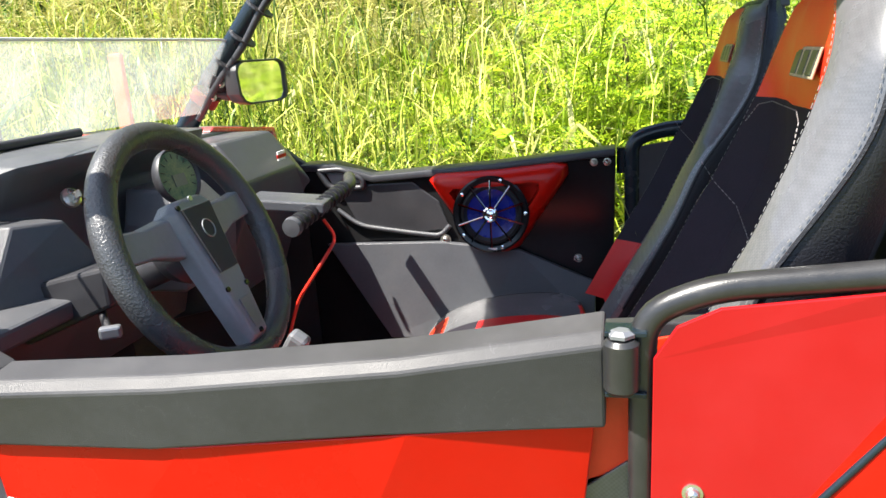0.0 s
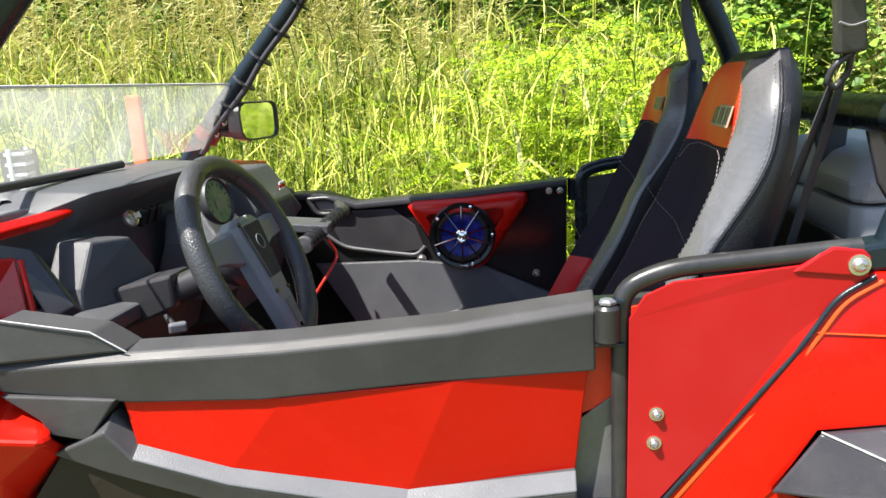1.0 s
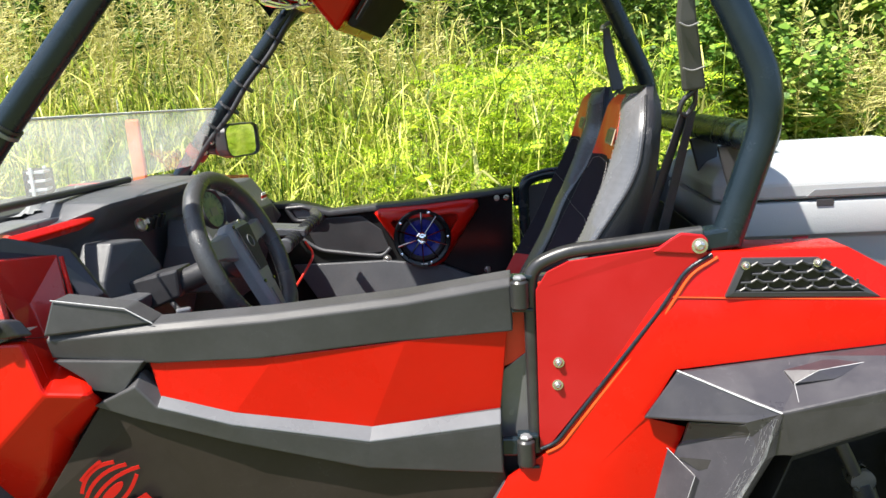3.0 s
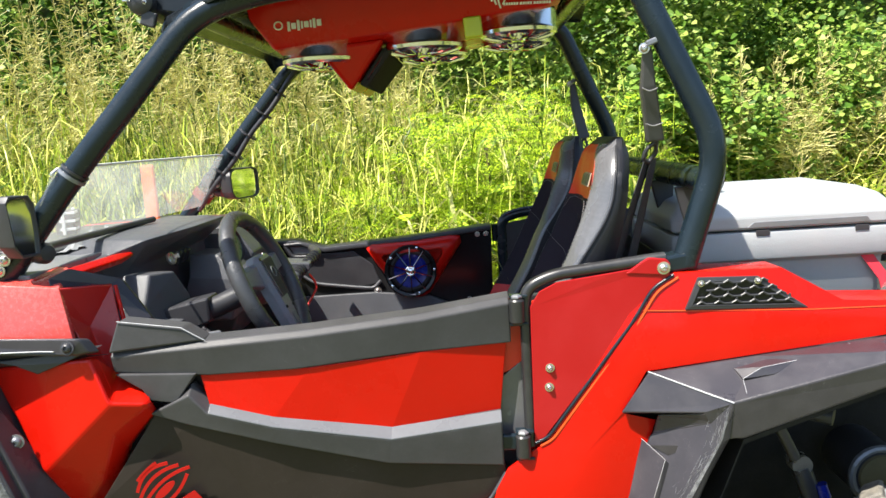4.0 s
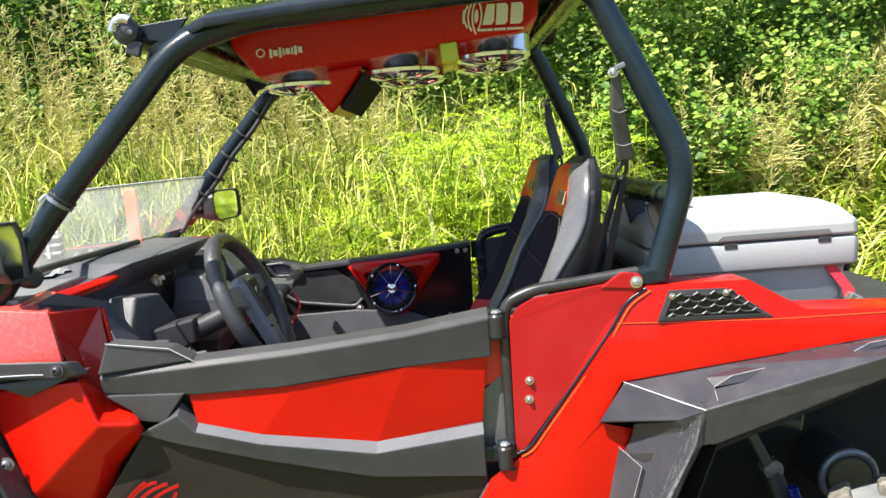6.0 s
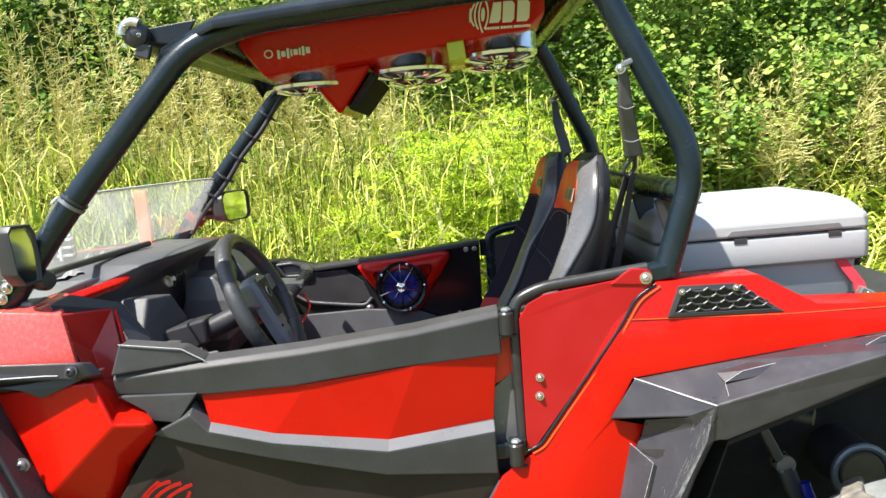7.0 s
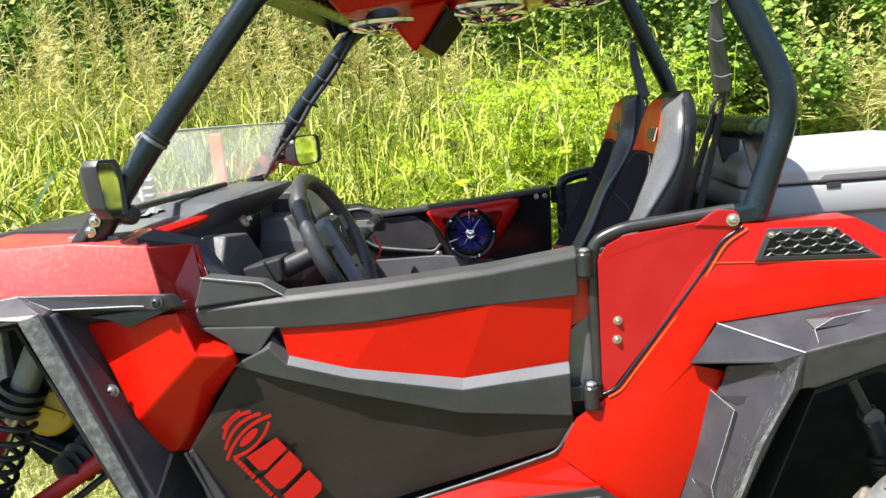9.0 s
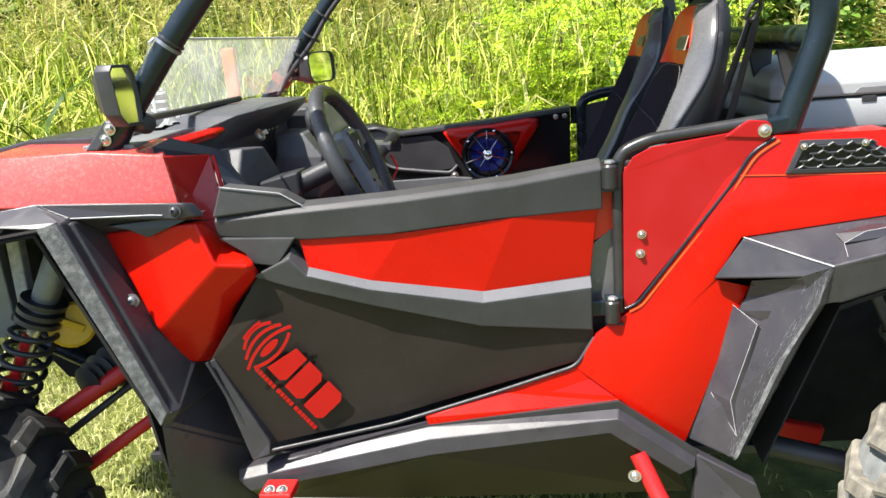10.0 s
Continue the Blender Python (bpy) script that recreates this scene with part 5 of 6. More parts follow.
    for x, z in ((-0.37, 0.645), (-0.35, 0.685), (-0.31, 0.722), (-0.22, 0.758), (-0.1, 0.775), (0.04, 0.77)):
        sec.append([(x, y - cw, z - 0.11), (x, y - cw - 0.01, z - 0.02), (x, y - cw * 0.9, z + 0.03), (x, y - cw * 0.7, z + 0.022), (x, y - cw * 0.55, z), (x, y + cw * 0.55, z), (x, y + cw * 0.7, z + 0.022), (x, y + cw * 0.9, z + 0.03), (x, y + cw + 0.01, z - 0.02), (x, y + cw, z - 0.11)])
    cm = loft(sec, 0)
    for f in cm.faces:
        c = f.calc_center_median()
        f.material_index = 1 if abs(c.y - y) > cw * 0.6 else (3 if c.x > -0.16 else 0)
        if c.x < -0.30 and abs(c.y - y) < cw * 0.75:
            f.material_index = 2
    cu = part("seat_cushion", cm, [FABRIC, CARBON, ORANGE, low_mat, VINYL], st, "black cushion with orange front and red middle", 50)
    smooth_mod = cu.modifiers.new("round", "SUBSURF")
    smooth_mod.levels = smooth_mod.render_levels = 2
    return st


seat(0.865, ORANGE, "driver's black bucket seat with orange head panel")
seat(1.465, SEATRED, "passenger's black bucket seat with orange head panel")

# --- seat belts ---
for k in (1, -1):
    def at(x, y, z):
        """A place by the driver's belt, or its twin across the vehicle."""
        return (x, y if k == 1 else 2 * CY - y + 0.02, z)
    belt = part("seat_belt", loft([[at(0.374, 0.655, 1.57), at(0.392, 0.655, 1.575), at(0.392, 0.667, 1.575), at(0.374, 0.667, 1.57)], [at(0.372, 0.668, 1.50), at(0.402, 0.668, 1.505), at(0.402, 0.69, 1.505), at(0.372, 0.69, 1.50)], [at(0.380, 0.682, 1.455), at(0.412, 0.682, 1.458), at(0.412, 0.706, 1.458), at(0.380, 0.706, 1.455)], [at(0.390, 0.70, 1.392), at(0.425, 0.70, 1.395), at(0.425, 0.722, 1.395), at(0.390, 0.722, 1.392)]], 0.004), GREYVINYL, utv, "black seat belt with grey sleeve")
    part("sleeve_piping", tube([at(0.374, 0.6665, 1.50), at(0.388, 0.667, 1.492), at(0.404, 0.667, 1.498)], 0.0015, 0.01, 6), STITCH, belt)
    part("sleeve_piping", tube([at(0.384, 0.686, 1.43), at(0.398, 0.687, 1.424), at(0.419, 0.688, 1.43)], 0.0015, 0.01, 6), STITCH, belt)
    part("belt_bracket", box(at(0.395, 0.65, 1.587), (0.034, 0.016, 0.012), (0, -20, 0), 0.003), GREYMETAL, belt)
    bolt(at(0.376, 0.652, 1.574), (-0.3, -1, 0), belt, 0.007)
    part("belt_ring", tube([at(0.41, 0.712, 1.394), at(0.39, 0.715, 1.378), at(0.384, 0.72, 1.357), at(0.40, 0.735, 1.35), at(0.414, 0.73, 1.37), at(0.411, 0.715, 1.394)], 0.0045, 0.008, 8), BLACK, belt, "black loop ring", 50)
    for xa, ya, xe, ye in ((0.386, 0.718, 0.30, 0.70), (0.402, 0.732, 0.345, 0.74)):
        part("webbing", loft([[at(xa, ya, 1.357), at(xa + 0.02, ya + 0.03, 1.357), at(xa + 0.0215, ya + 0.0295, 1.357), at(xa + 0.0015, ya - 0.0005, 1.357)], [at(xe, ye, 1.12), at(xe + 0.028, ye + 0.045, 1.12), at(xe + 0.0295, ye + 0.0445, 1.12), at(xe + 0.0015, ye - 0.0005, 1.12)]], 0), WEBBING, belt, "woven black webbing")
part("buckle", box((-0.430, 1.060, 0.892), (0.035, 0.03, 0.06), (10, 35, 0), 0.008), GREYMETAL, utv, "grey gear lever knob")
part("console", loft([[(x, 1.08, 0.55), (x, 1.25, 0.55), (x, 1.22, z), (x, 1.11, z)] for x, z in ((-0.75, 0.80), (-0.4, 0.78), (0.1, 0.80))], 0.01), BLACK, utv, "black centre console")
part("console_trim", plate([(-0.42, 1.02, 0.87), (-0.28, 1.02, 0.885), (-0.28, 1.06, 0.885), (-0.42, 1.06, 0.87)], (0, 0, -0.01), 0.002), ORANGE, utv)

# --- passenger door ---
YP = 1.735
pdoor = part("passenger_door", plate([(-0.69, YP, 1.10), (-0.60, YP, 1.098), (-0.5, YP, 1.066), (-0.2, YP, 1.085), (0.09, YP, 1.112), (0.08, YP, 0.72), (-0.14, YP, 0.66), (-0.69, YP, 0.57)], (0, 0.05, 0), 0.004), GLOSSBLACK, utv, "gloss black passenger door with red speaker pod")
part("door_cap", loft([[(x, YP - 0.016, z - 0.012), (x, YP - 0.014, z + 0.004), (x, YP + 0.05, z + 0.006), (x, YP + 0.05, z - 0.012)] for x, z in ((-0.69, 1.098), (-0.60, 1.097), (-0.5, 1.066), (-0.2, 1.085), (0.088, 1.112))], 0.003), BLACK, pdoor, "", 30)
part("door_pocket", plate([(-0.60, YP - 0.004, 1.045), (-0.40, YP - 0.004, 1.05), (-0.335, YP - 0.004, 1.0), (-0.31, YP - 0.004, 0.93), (-0.38, YP - 0.004, 0.922), (-0.55, YP - 0.004, 0.945)], (0, 0.006, 0), 0.003), BLACK, pdoor)
part("pocket_lip", tube([(-0.60, YP - 0.008, 0.985), (-0.545, YP - 0.01, 0.943), (-0.40, YP - 0.01, 0.922), (-0.335, YP - 0.01, 0.915), (-0.31, YP - 0.008, 0.94)], 0.006, 0.03, 8), DASH, pdoor, smooth=50)
bolt((-0.322, YP - 0.012, 0.905), (0, -1, 0), pdoor, 0.009)
bolt((0.0, YP - 0.004, 0.855), (0, -1, 0), pdoor, 0.007)
bolt((0.04, YP - 0.004, 1.085), (0, -1, 0), pdoor, 0.006)
bolt((0.07, YP - 0.004, 1.085), (0, -1, 0), pdoor, 0.006)
part("mirror_patch", plate([(-0.625, YP - 0.006, 1.078), (-0.58, YP - 0.006, 1.08), (-0.535, YP - 0.006, 1.06), (-0.535, YP - 0.006, 1.05), (-0.61, YP - 0.006, 1.05)], (0, 0.008, 0), 0.003), GREYMETAL, pdoor, "pale grey latch plate")
part("latch_frame", tube([(-0.64, YP - 0.01, 1.085), (-0.58, YP - 0.01, 1.088), (-0.525, YP - 0.01, 1.062), (-0.525, YP - 0.01, 1.04), (-0.615, YP - 0.01, 1.042), (-0.64, YP - 0.01, 1.085)], 0.008, 0.015, 8), BLACK, pdoor, smooth=50)
part("inner_panel", facets([(-0.63, YP - 0.03, 0.90), (-0.33, YP - 0.022, 0.902), (-0.14, YP - 0.02, 0.88), (0.04, YP - 0.02, 0.80), (0.04, YP - 0.06, 0.70), (-0.20, YP - 0.06, 0.66), (-0.47, YP - 0.06, 0.66), (-0.19, YP - 0.035, 0.78)], [[0, 1, 7, 6], [1, 2, 7], [2, 3, 4, 7], [7, 4, 5, 6]], (0, 0.015, 0), 0.003), DASH, pdoor, "grey moulded inner panel")
pod_out = [(-0.352, 1.058), (-0.335, 1.072), (-0.18, 1.078), (-0.05, 1.09), (-0.02, 1.084), (-0.018, 1.06), (-0.09, 0.955), (-0.135, 0.89), (-0.165, 0.876), (-0.225, 0.878), (-0.255, 0.90), (-0.31, 0.99)]
pc = (-0.196, 0.98)
sec = []
for s, dy in ((1.0, 0.0), (0.985, -0.02), (0.92, -0.04), (0.80, -0.05), (0.64, -0.05), (0.6, -0.015)):
    sec.append([(pc[0] + (x - pc[0]) * s, YP - 0.004 + dy, pc[1] + (z - pc[1]) * s) for x, z in pod_out])
spod = part("speaker_pod", loft(sec, 0), RED, pdoor, "glossy red triangular speaker pod", 60)
SC, SA = Vector((-0.197, YP - 0.056, 0.978)), Vector((0.03, -1, 0.12)).normalized()
su = SA.cross(Vector((0, 0, 1))).normalized()
sv = su.cross(SA)
speaker = part("speaker", lathe([(0.074, 0.0), (0.09, 0.0), (0.0905, 0.007), (0.086, 0.0105), (0.077, 0.009), (0.073, 0.002), (0.07, -0.01), (0.066, -0.012)], SC, SA, 44, False), GLOSSBLACK, spod, "round coaxial speaker with chrome spokes and blue cone", 35)
part("cone", lathe([(0.07, 0.0), (0.06, -0.003), (0.03, -0.02), (0.0, -0.022)], SC, SA, 36, False), BLUE, speaker, "blue speaker cone", 40)
part("cone_surround", lathe([(0.072, 0.002), (0.066, 0.006), (0.06, 0.0), (0.058, -0.003)], SC, SA, 36, False), RUBBER, speaker, smooth=40)
for k in range(10):
    a = 2 * math.pi * (k + 0.5) / 10
    d = su * math.cos(a) + sv * math.sin(a)
    part("spoke", tube([SC + d * 0.017 + SA * 0.014, SC + d * 0.05 + SA * 0.013, SC + d * 0.08 + SA * 0.009], 0.0025, 0.01, 6), DARKCHROME, speaker)
    if k % 2 == 0:
        e = su * math.cos(a + 0.31) + sv * math.sin(a + 0.31)
        part("rim_screw", lathe([(0.0045, 0), (0.0045, 0.003), (0, 0.004)], SC + e * 0.082 + SA * 0.009, SA, 10), CHROME, speaker)
part("centre_cap", lathe([(0.018, 0.008), (0.018, 0.016), (0.014, 0.019), (0.012, 0.015), (0.006, 0.018), (0, 0.018)], SC, SA, 24), CHROME, speaker, "chrome centre cap", 40)
part("name_bar", box(SC - sv * 0.083 + SA * 0.0085, (0.026, 0.003, 0.006), (-7, 0, 0), 0.0008), WHITE, speaker)
part("hinge_tube", tube(swap([(0.125, 0.612, 0.79), (0.125, 0.612, 1.135), (0.19, 0.612, 1.155), (0.42, 0.615, 1.168)]), 0.0175, 0.05, 14), TUBE, utv, smooth=50)
part("far_side_panel", plate(swap([(0.13, 0.612, 0.80), (0.14, 0.612, 1.12), (0.40, 0.612, 1.16), (0.62, 0.61, 1.14), (0.74, 0.61, 1.07), (0.9, 0.61, 1.0), (0.9, 0.61, 0.9), (0.3, 0.61, 0.7)]), (0, -0.006, 0), 0.001), BLACK, utv)
part("far_hinge", lathe([(0.014, -0.03), (0.014, 0.03)], (0.105, YP + 0.02, 1.085), (0, 0, 1), 16), TUBE, pdoor, smooth=40)

part("far_kick_panel", plate([(-1.02, 1.74, 0.45), (-0.68, 1.74, 0.5), (-0.68, 1.74, 1.1), (-0.80, 1.74, 1.19), (-1.02, 1.74, 1.19)], (0, 0.02, 0), 0.003), BLACK, utv)
part("far_hood_side", facets(swap([(-1.75, 0.62, 1.02), (-1.2, 0.56, 1.18), (-0.775, 0.545, 1.196), (-0.70, 0.55, 0.75), (-0.95, 0.55, 0.75), (-1.75, 0.9, 1.06), (-1.2, 0.86, 1.225), (-0.8, 0.8, 1.225), (-1.75, 0.6, 0.95)]), [[0, 8, 4, 3, 2, 1], [0, 1, 6, 5], [1, 2, 7, 6]], (0, -0.015, -0.01), 0.003), REDDUSTSHEEN, utv, "faded red far hood side, paled for sky sheen")
# --- bed ---
part("bed_wall", facets([(0.42, 0.69, 1.155), (0.43, 0.69, 0.90), (0.43, 1.64, 0.90), (0.42, 1.64, 1.155), (1.28, 0.69, 0.965), (1.28, 1.64, 0.965)], [[0, 1, 2, 3], [1, 4, 5, 2]], (0.012, 0, -0.012), 0.003), BLACK, utv, "black plastic cargo bed")
for y in (0.80, 1.02):
    part("tube_hook", plate([(0.47, y, 1.29), (0.53, y, 1.29), (0.525, y, 1.22), (0.505, y, 1.19), (0.49, y, 1.215)], (0, 0.012, 0), 0.003), BLACK, utv)


# --- wheels ---
def wheel(x, y, s, rubber, lug_mat):
    """s: +1 where the tyre's outer face looks to -y."""
    c = Vector((x, y, 0.365))
    tyre_profile = [(0.19, 0.03), (0.24, 0.005), (0.30, 0.004), (0.325, 0.02), (0.335, 0.05), (0.335, 0.21), (0.325, 0.24), (0.30, 0.256), (0.24, 0.255), (0.19, 0.23)]
    hub = part("wheel", lathe([(0.0, 0.07), (0.06, 0.07), (0.08, 0.09), (0.15, 0.10), (0.17, 0.04), (0.19, 0.03), (0.19, 0.23), (0.16, 0.22), (0.10, 0.15), (0.0, 0.15)], c, (0, s, 0), 32), BLACK, utv, "muddy off-road wheel with chunky tyre", 40)
    tyre = part("tyre", lathe(tyre_profile, c, (0, s, 0), 48), rubber, hub, "dusty chunky off-road tyre", 40)
    lugs = bmesh.new()
    rng_l = random.Random(3)
    count = 20
    for k in range(count):
        for row, (v0, v1, lead) in enumerate(((0.0, 0.095, 0.0), (0.165, 0.26, 0.5), (0.085, 0.175, 0.25))):
            a = 2 * math.pi * (k + lead) / count
            da = (0.085 if row < 2 else 0.07) + rng_l.uniform(-0.006, 0.006)
            pts = []
            for rr, shrink in ((0.318, 1.0), (0.362, 0.78)):
                for v, ka in ((v0, -1), (v1, -1), (v1, 1), (v0, 1)):
                    skew = (v - 0.13) * (1.3 if row == 0 else -1.3 if row == 1 else 0.6)
                    ang = a + ka * da * shrink + skew
                    vv = (v0 + v1) / 2 + (v - (v0 + v1) / 2) * (0.5 + 0.5 * shrink)
                    r2 = rr - (0.028 if (row == 0 and v == v0) or (row == 1 and v == v1) else 0)
                    pts.append(lugs.verts.new(c + Vector((r2 * math.cos(ang), s * vv, r2 * math.sin(ang)))))
            for f in ((0, 1, 2, 3), (7, 6, 5, 4), (0, 4, 5, 1), (1, 5, 6, 2), (2, 6, 7, 3), (3, 7, 4, 0)):
                lugs.faces.new([pts[i] for i in f])
    bmesh.ops.recalc_face_normals(lugs, faces=lugs.faces)
    part("tread", soften(lugs, 0.006, 20, 1), lug_mat, tyre)
    return hub


for x, y, s in ((-1.46, 0.37, 1), (0.905, 0.36, 1), (-1.46, 1.96, -1), (0.85, 1.97, -1)):
    wheel(x, y, s, *((DUSTRUBBER, DUSTLUG) if x > 0 else (RUBBER, RUBBER)))


# --- suspension ---
def shock(top, low, r, body_mat, label):
    top, low = Vector(top), Vector(low)
    d = (low - top).normalized()
    L = (low - top).length
    s = part("shock_absorber", tube([top, top + d * L * 0.45], r * 0.62, 0, 16), body_mat, utv, label, 50)
    part("rod", tube([top + d * L * 0.4, low], r * 0.34, 0, 12), STEEL, s, "polished steel rod", 50)
    part("decal_band", tube([top + d * L * 0.5 - Vector((0.006, 0.006, 0)), top + d * L * 0.85 - Vector((0.006, 0.006, 0))], r * 0.33, 0, 12), SEATRED, s, "red printed band", 50)
    u = d.orthogonal().normalized()
    w = d.cross(u)
    turns, n = 6, 112
    pts = [top + d * (L * (0.42 + 0.53 * i / n)) + (u * math.cos(2 * math.pi * turns * i / n) + w * math.sin(2 * math.pi * turns * i / n)) * r for i in range(n + 1)]
    part("spring", tube(pts, r * 0.15, 0, 8), BLACK, s, "black coil spring", 60)
    for t in (0.3, 0.36, 0.41):
        part("spring_collar", lathe([(r * 0.62, -0.006), (r * 1.05, -0.006), (r * 1.05, 0.006), (r * 0.62, 0.006)], top + d * L * t, d, 20), BLACK, s, smooth=40)
    part("eye", lathe([(0.008, -0.02), (0.022, -0.02), (0.022, 0.02), (0.008, 0.02)], top - d * 0.01, (0, 1, 0), 18), STEEL, s, smooth=40)
    return s


shock((-1.185, 0.74, 0.95), (-1.385, 0.69, 0.56), 0.052, GREYMETAL, "front coil-over shock absorber")
shock((0.717, 0.735, 0.662), (0.80, 0.70, 0.40), 0.034, BLACK, "rear coil-over shock absorber with blue body")
part("reservoir", tube([(0.752, 0.715, 0.63), (0.772, 0.70, 0.55)], 0.013, 0, 14), BLUE, utv, "blue shock reservoir", 50)
part("reservoir", tube([(-1.33, 0.66, 0.66), (-1.365, 0.65, 0.58)], 0.02, 0, 14), SEATRED, utv, "", 50)
for a, b, r, m, lab in (((-1.0, 0.84, 0.68), (-1.30, 0.68, 0.515), 0.022, SEATRED, "red suspension arm"), ((-0.98, 0.80, 0.53), (-1.24, 0.66, 0.38), 0.016, SEATRED, "red suspension arm"), ((-1.0, 0.9, 0.64), (-1.27, 0.72, 0.47), 0.01, BLACK, "black tie rod"),
                        ((0.45, 0.75, 0.40), (0.85, 0.6, 0.36), 0.026, BLACK, "black trailing arm"), ((0.95, 0.95, 0.5), (0.86, 0.62, 0.45), 0.016, BLACK, "black radius rod"), ((0.6, 0.85, 0.80), (0.78, 0.72, 0.78), 0.02, BLACK, "black frame tube")):
    part("suspension_arm", tube([a, b], r, 0, 14), m, utv, lab, 50)
cap = part("fluid_cap", lathe([(0.04, 0.0), (0.056, 0.004), (0.058, 0.02), (0.05, 0.028), (0, 0.028)], (-1.222, 0.775, 0.752), (0.62, -0.85, 0.3), 20), YELLOW, utv, "yellow plastic filler cap", 40)
part("cap_grip", box((-1.204, 0.75, 0.761), (0.06, 0.012, 0.018), (0, 35, 36), 0.003), YELLOW, cap)
part("front_frame", facets([(-1.8, 0.9, 0.74), (-1.44, 0.9, 0.66), (-1.36, 0.9, 0.55), (-1.07, 0.9, 0.49), (-0.85, 0.9, 0.47), (-0.85, 0.9, 1.05), (-1.8, 0.9, 1.03)], [[0, 1, 6], [1, 2, 3, 4, 5, 6]], (0, 0.3, 0.05), 0.004), WELL, utv, "black front chassis")
part("frame_tube", tube([(-1.42, 0.86, 0.70), (-1.2, 0.86, 0.58), (-0.9, 0.86, 0.54)], 0.02, 0.05, 12), TUBE, utv, "black chassis tube", 50)
part("drive_boot", lathe([(0.02, 0), (0.045, 0.01), (0.03, 0.02), (0.05, 0.03), (0.034, 0.042), (0.056, 0.055), (0.04, 0.07), (0.06, 0.09), (0.0, 0.1)], (-1.20, 0.74, 0.60), (0.3, 0.9, 0.1), 20), RUBBER, utv, "black ribbed drive shaft boot", 40)
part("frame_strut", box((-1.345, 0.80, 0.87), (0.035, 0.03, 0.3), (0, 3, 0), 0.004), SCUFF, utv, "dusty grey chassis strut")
part("frame_strut", box((-1.43, 0.82, 0.86), (0.06, 0.03, 0.3), (0, 0, 0), 0.004), GREYMETAL, utv)
part("wheel_arch", facets([(-1.75, 0.5, 0.96), (-1.05, 0.48, 1.05), (-0.90, 0.50, 0.66), (-0.88, 0.9, 0.66), (-1.05, 0.95, 1.08), (-1.75, 0.95, 1.0), (-0.87, 0.5, 0.42), (-0.87, 0.9, 0.42)], [[0, 1, 4, 5], [1, 2, 3, 4], [2, 6, 7, 3]], (0.006, 0, 0.006), 0), WELL, utv)
part("rear_arch", facets([(0.40, 0.56, 0.46), (0.53, 0.56, 0.80), (0.9, 0.56, 0.93), (1.28, 0.56, 0.95), (0.42, 1.05, 0.46), (0.53, 1.05, 0.84), (0.9, 1.05, 0.95), (1.28, 1.05, 0.92)], [[0, 1, 5, 4], [1, 2, 6, 5], [2, 3, 7, 6]], (0, 0, 0.01), 0), WELL, utv)
part("rear_chassis", facets([(0.40, 1.0, 0.24), (1.0, 1.0, 0.26), (1.25, 1.0, 0.62), (1.25, 1.0, 0.95), (0.40, 1.0, 0.95), (0.9, 1.0, 0.6)], [[0, 1, 5, 4], [5, 2, 3, 4], [1, 2, 5]], (0, 0.3, 0), 0.004), WELL, utv, "dark chassis and engine bay")
part("clutch_cover", lathe([(0.0, -0.05), (0.052, -0.045), (0.064, -0.03), (0.067, 0.0), (0.067, 0.1)], (0.926, 0.84, 0.6), (0, 1, 0), 28), BLACK, utv, "dusty round clutch cover", 40)
part("cover_rim", tube(ring_points((0.926, 0.80, 0.6), (1, 0, 0), (0, 0, 1), 0.064, 28), 0.009, 0, 8, closed=True), GREYMETAL, utv)
part("cover_face", lathe([(0.0, -0.056), (0.05, -0.052), (0.052, -0.045), (0.0, -0.045)], (0.926, 0.84, 0.6), (0, 1, 0), 28), STALK, utv, "tan dusty cover face")
part("sway_link", tube([(0.62, 0.68, 0.84), (0.69, 0.7, 0.70)], 0.012, 0, 10), BLACK, utv, smooth=50)
part("skid_bracket", box((0.585, 0.9, 0.325), (0.11, 0.03, 0.085), (0, 12, 0), 0.006), SEATRED, utv, "red steel bracket")
# nerf bar
part("nerf_bar", tube([(0.142, 0.535, 0.508), (0.178, 0.49, 0.433), (0.205, 0.44, 0.38)], 0.018, 0.03, 14), SEATRED, utv, "red tube strut of the side step", 50)
part("step_tube", tube([(-0.575, 0.43, 0.455), (-0.2, 0.43, 0.448), (0.2, 0.43, 0.37)], 0.021, 0.1, 14), COOLER, utv, "pale grey step tube", 50)
part("step_plate", box((-0.618, 0.475, 0.466), (0.07, 0.06, 0.02), (0, 0, 0), 0.004), SEATRED, utv, "red steel step bracket")
for dx in (-0.014, 0.014):
    bolt((-0.62 + dx, 0.462, 0.476), (0, -0.4, 1), utv, 0.008)
bolt((0.131, 0.503, 0.476), (-0.2, -1, 0), utv, 0.009)
part("rocker_step", plate([(0.262, 0.545, 0.50), (0.37, 0.50, 0.455), (0.40, 0.50, 0.36), (0.25, 0.52, 0.36)], (0, 0.03, 0), 0.004), PLASTIC, utv)
part("rocker_front", plate([(-0.742, 0.512, 0.755), (-0.73, 0.512, 0.76), (-0.637, 0.514, 0.56), (-0.639, 0.506, 0.535), (-0.677, 0.50, 0.523)], (0, 0.03, 0), 0.003), PLASTIC, utv)

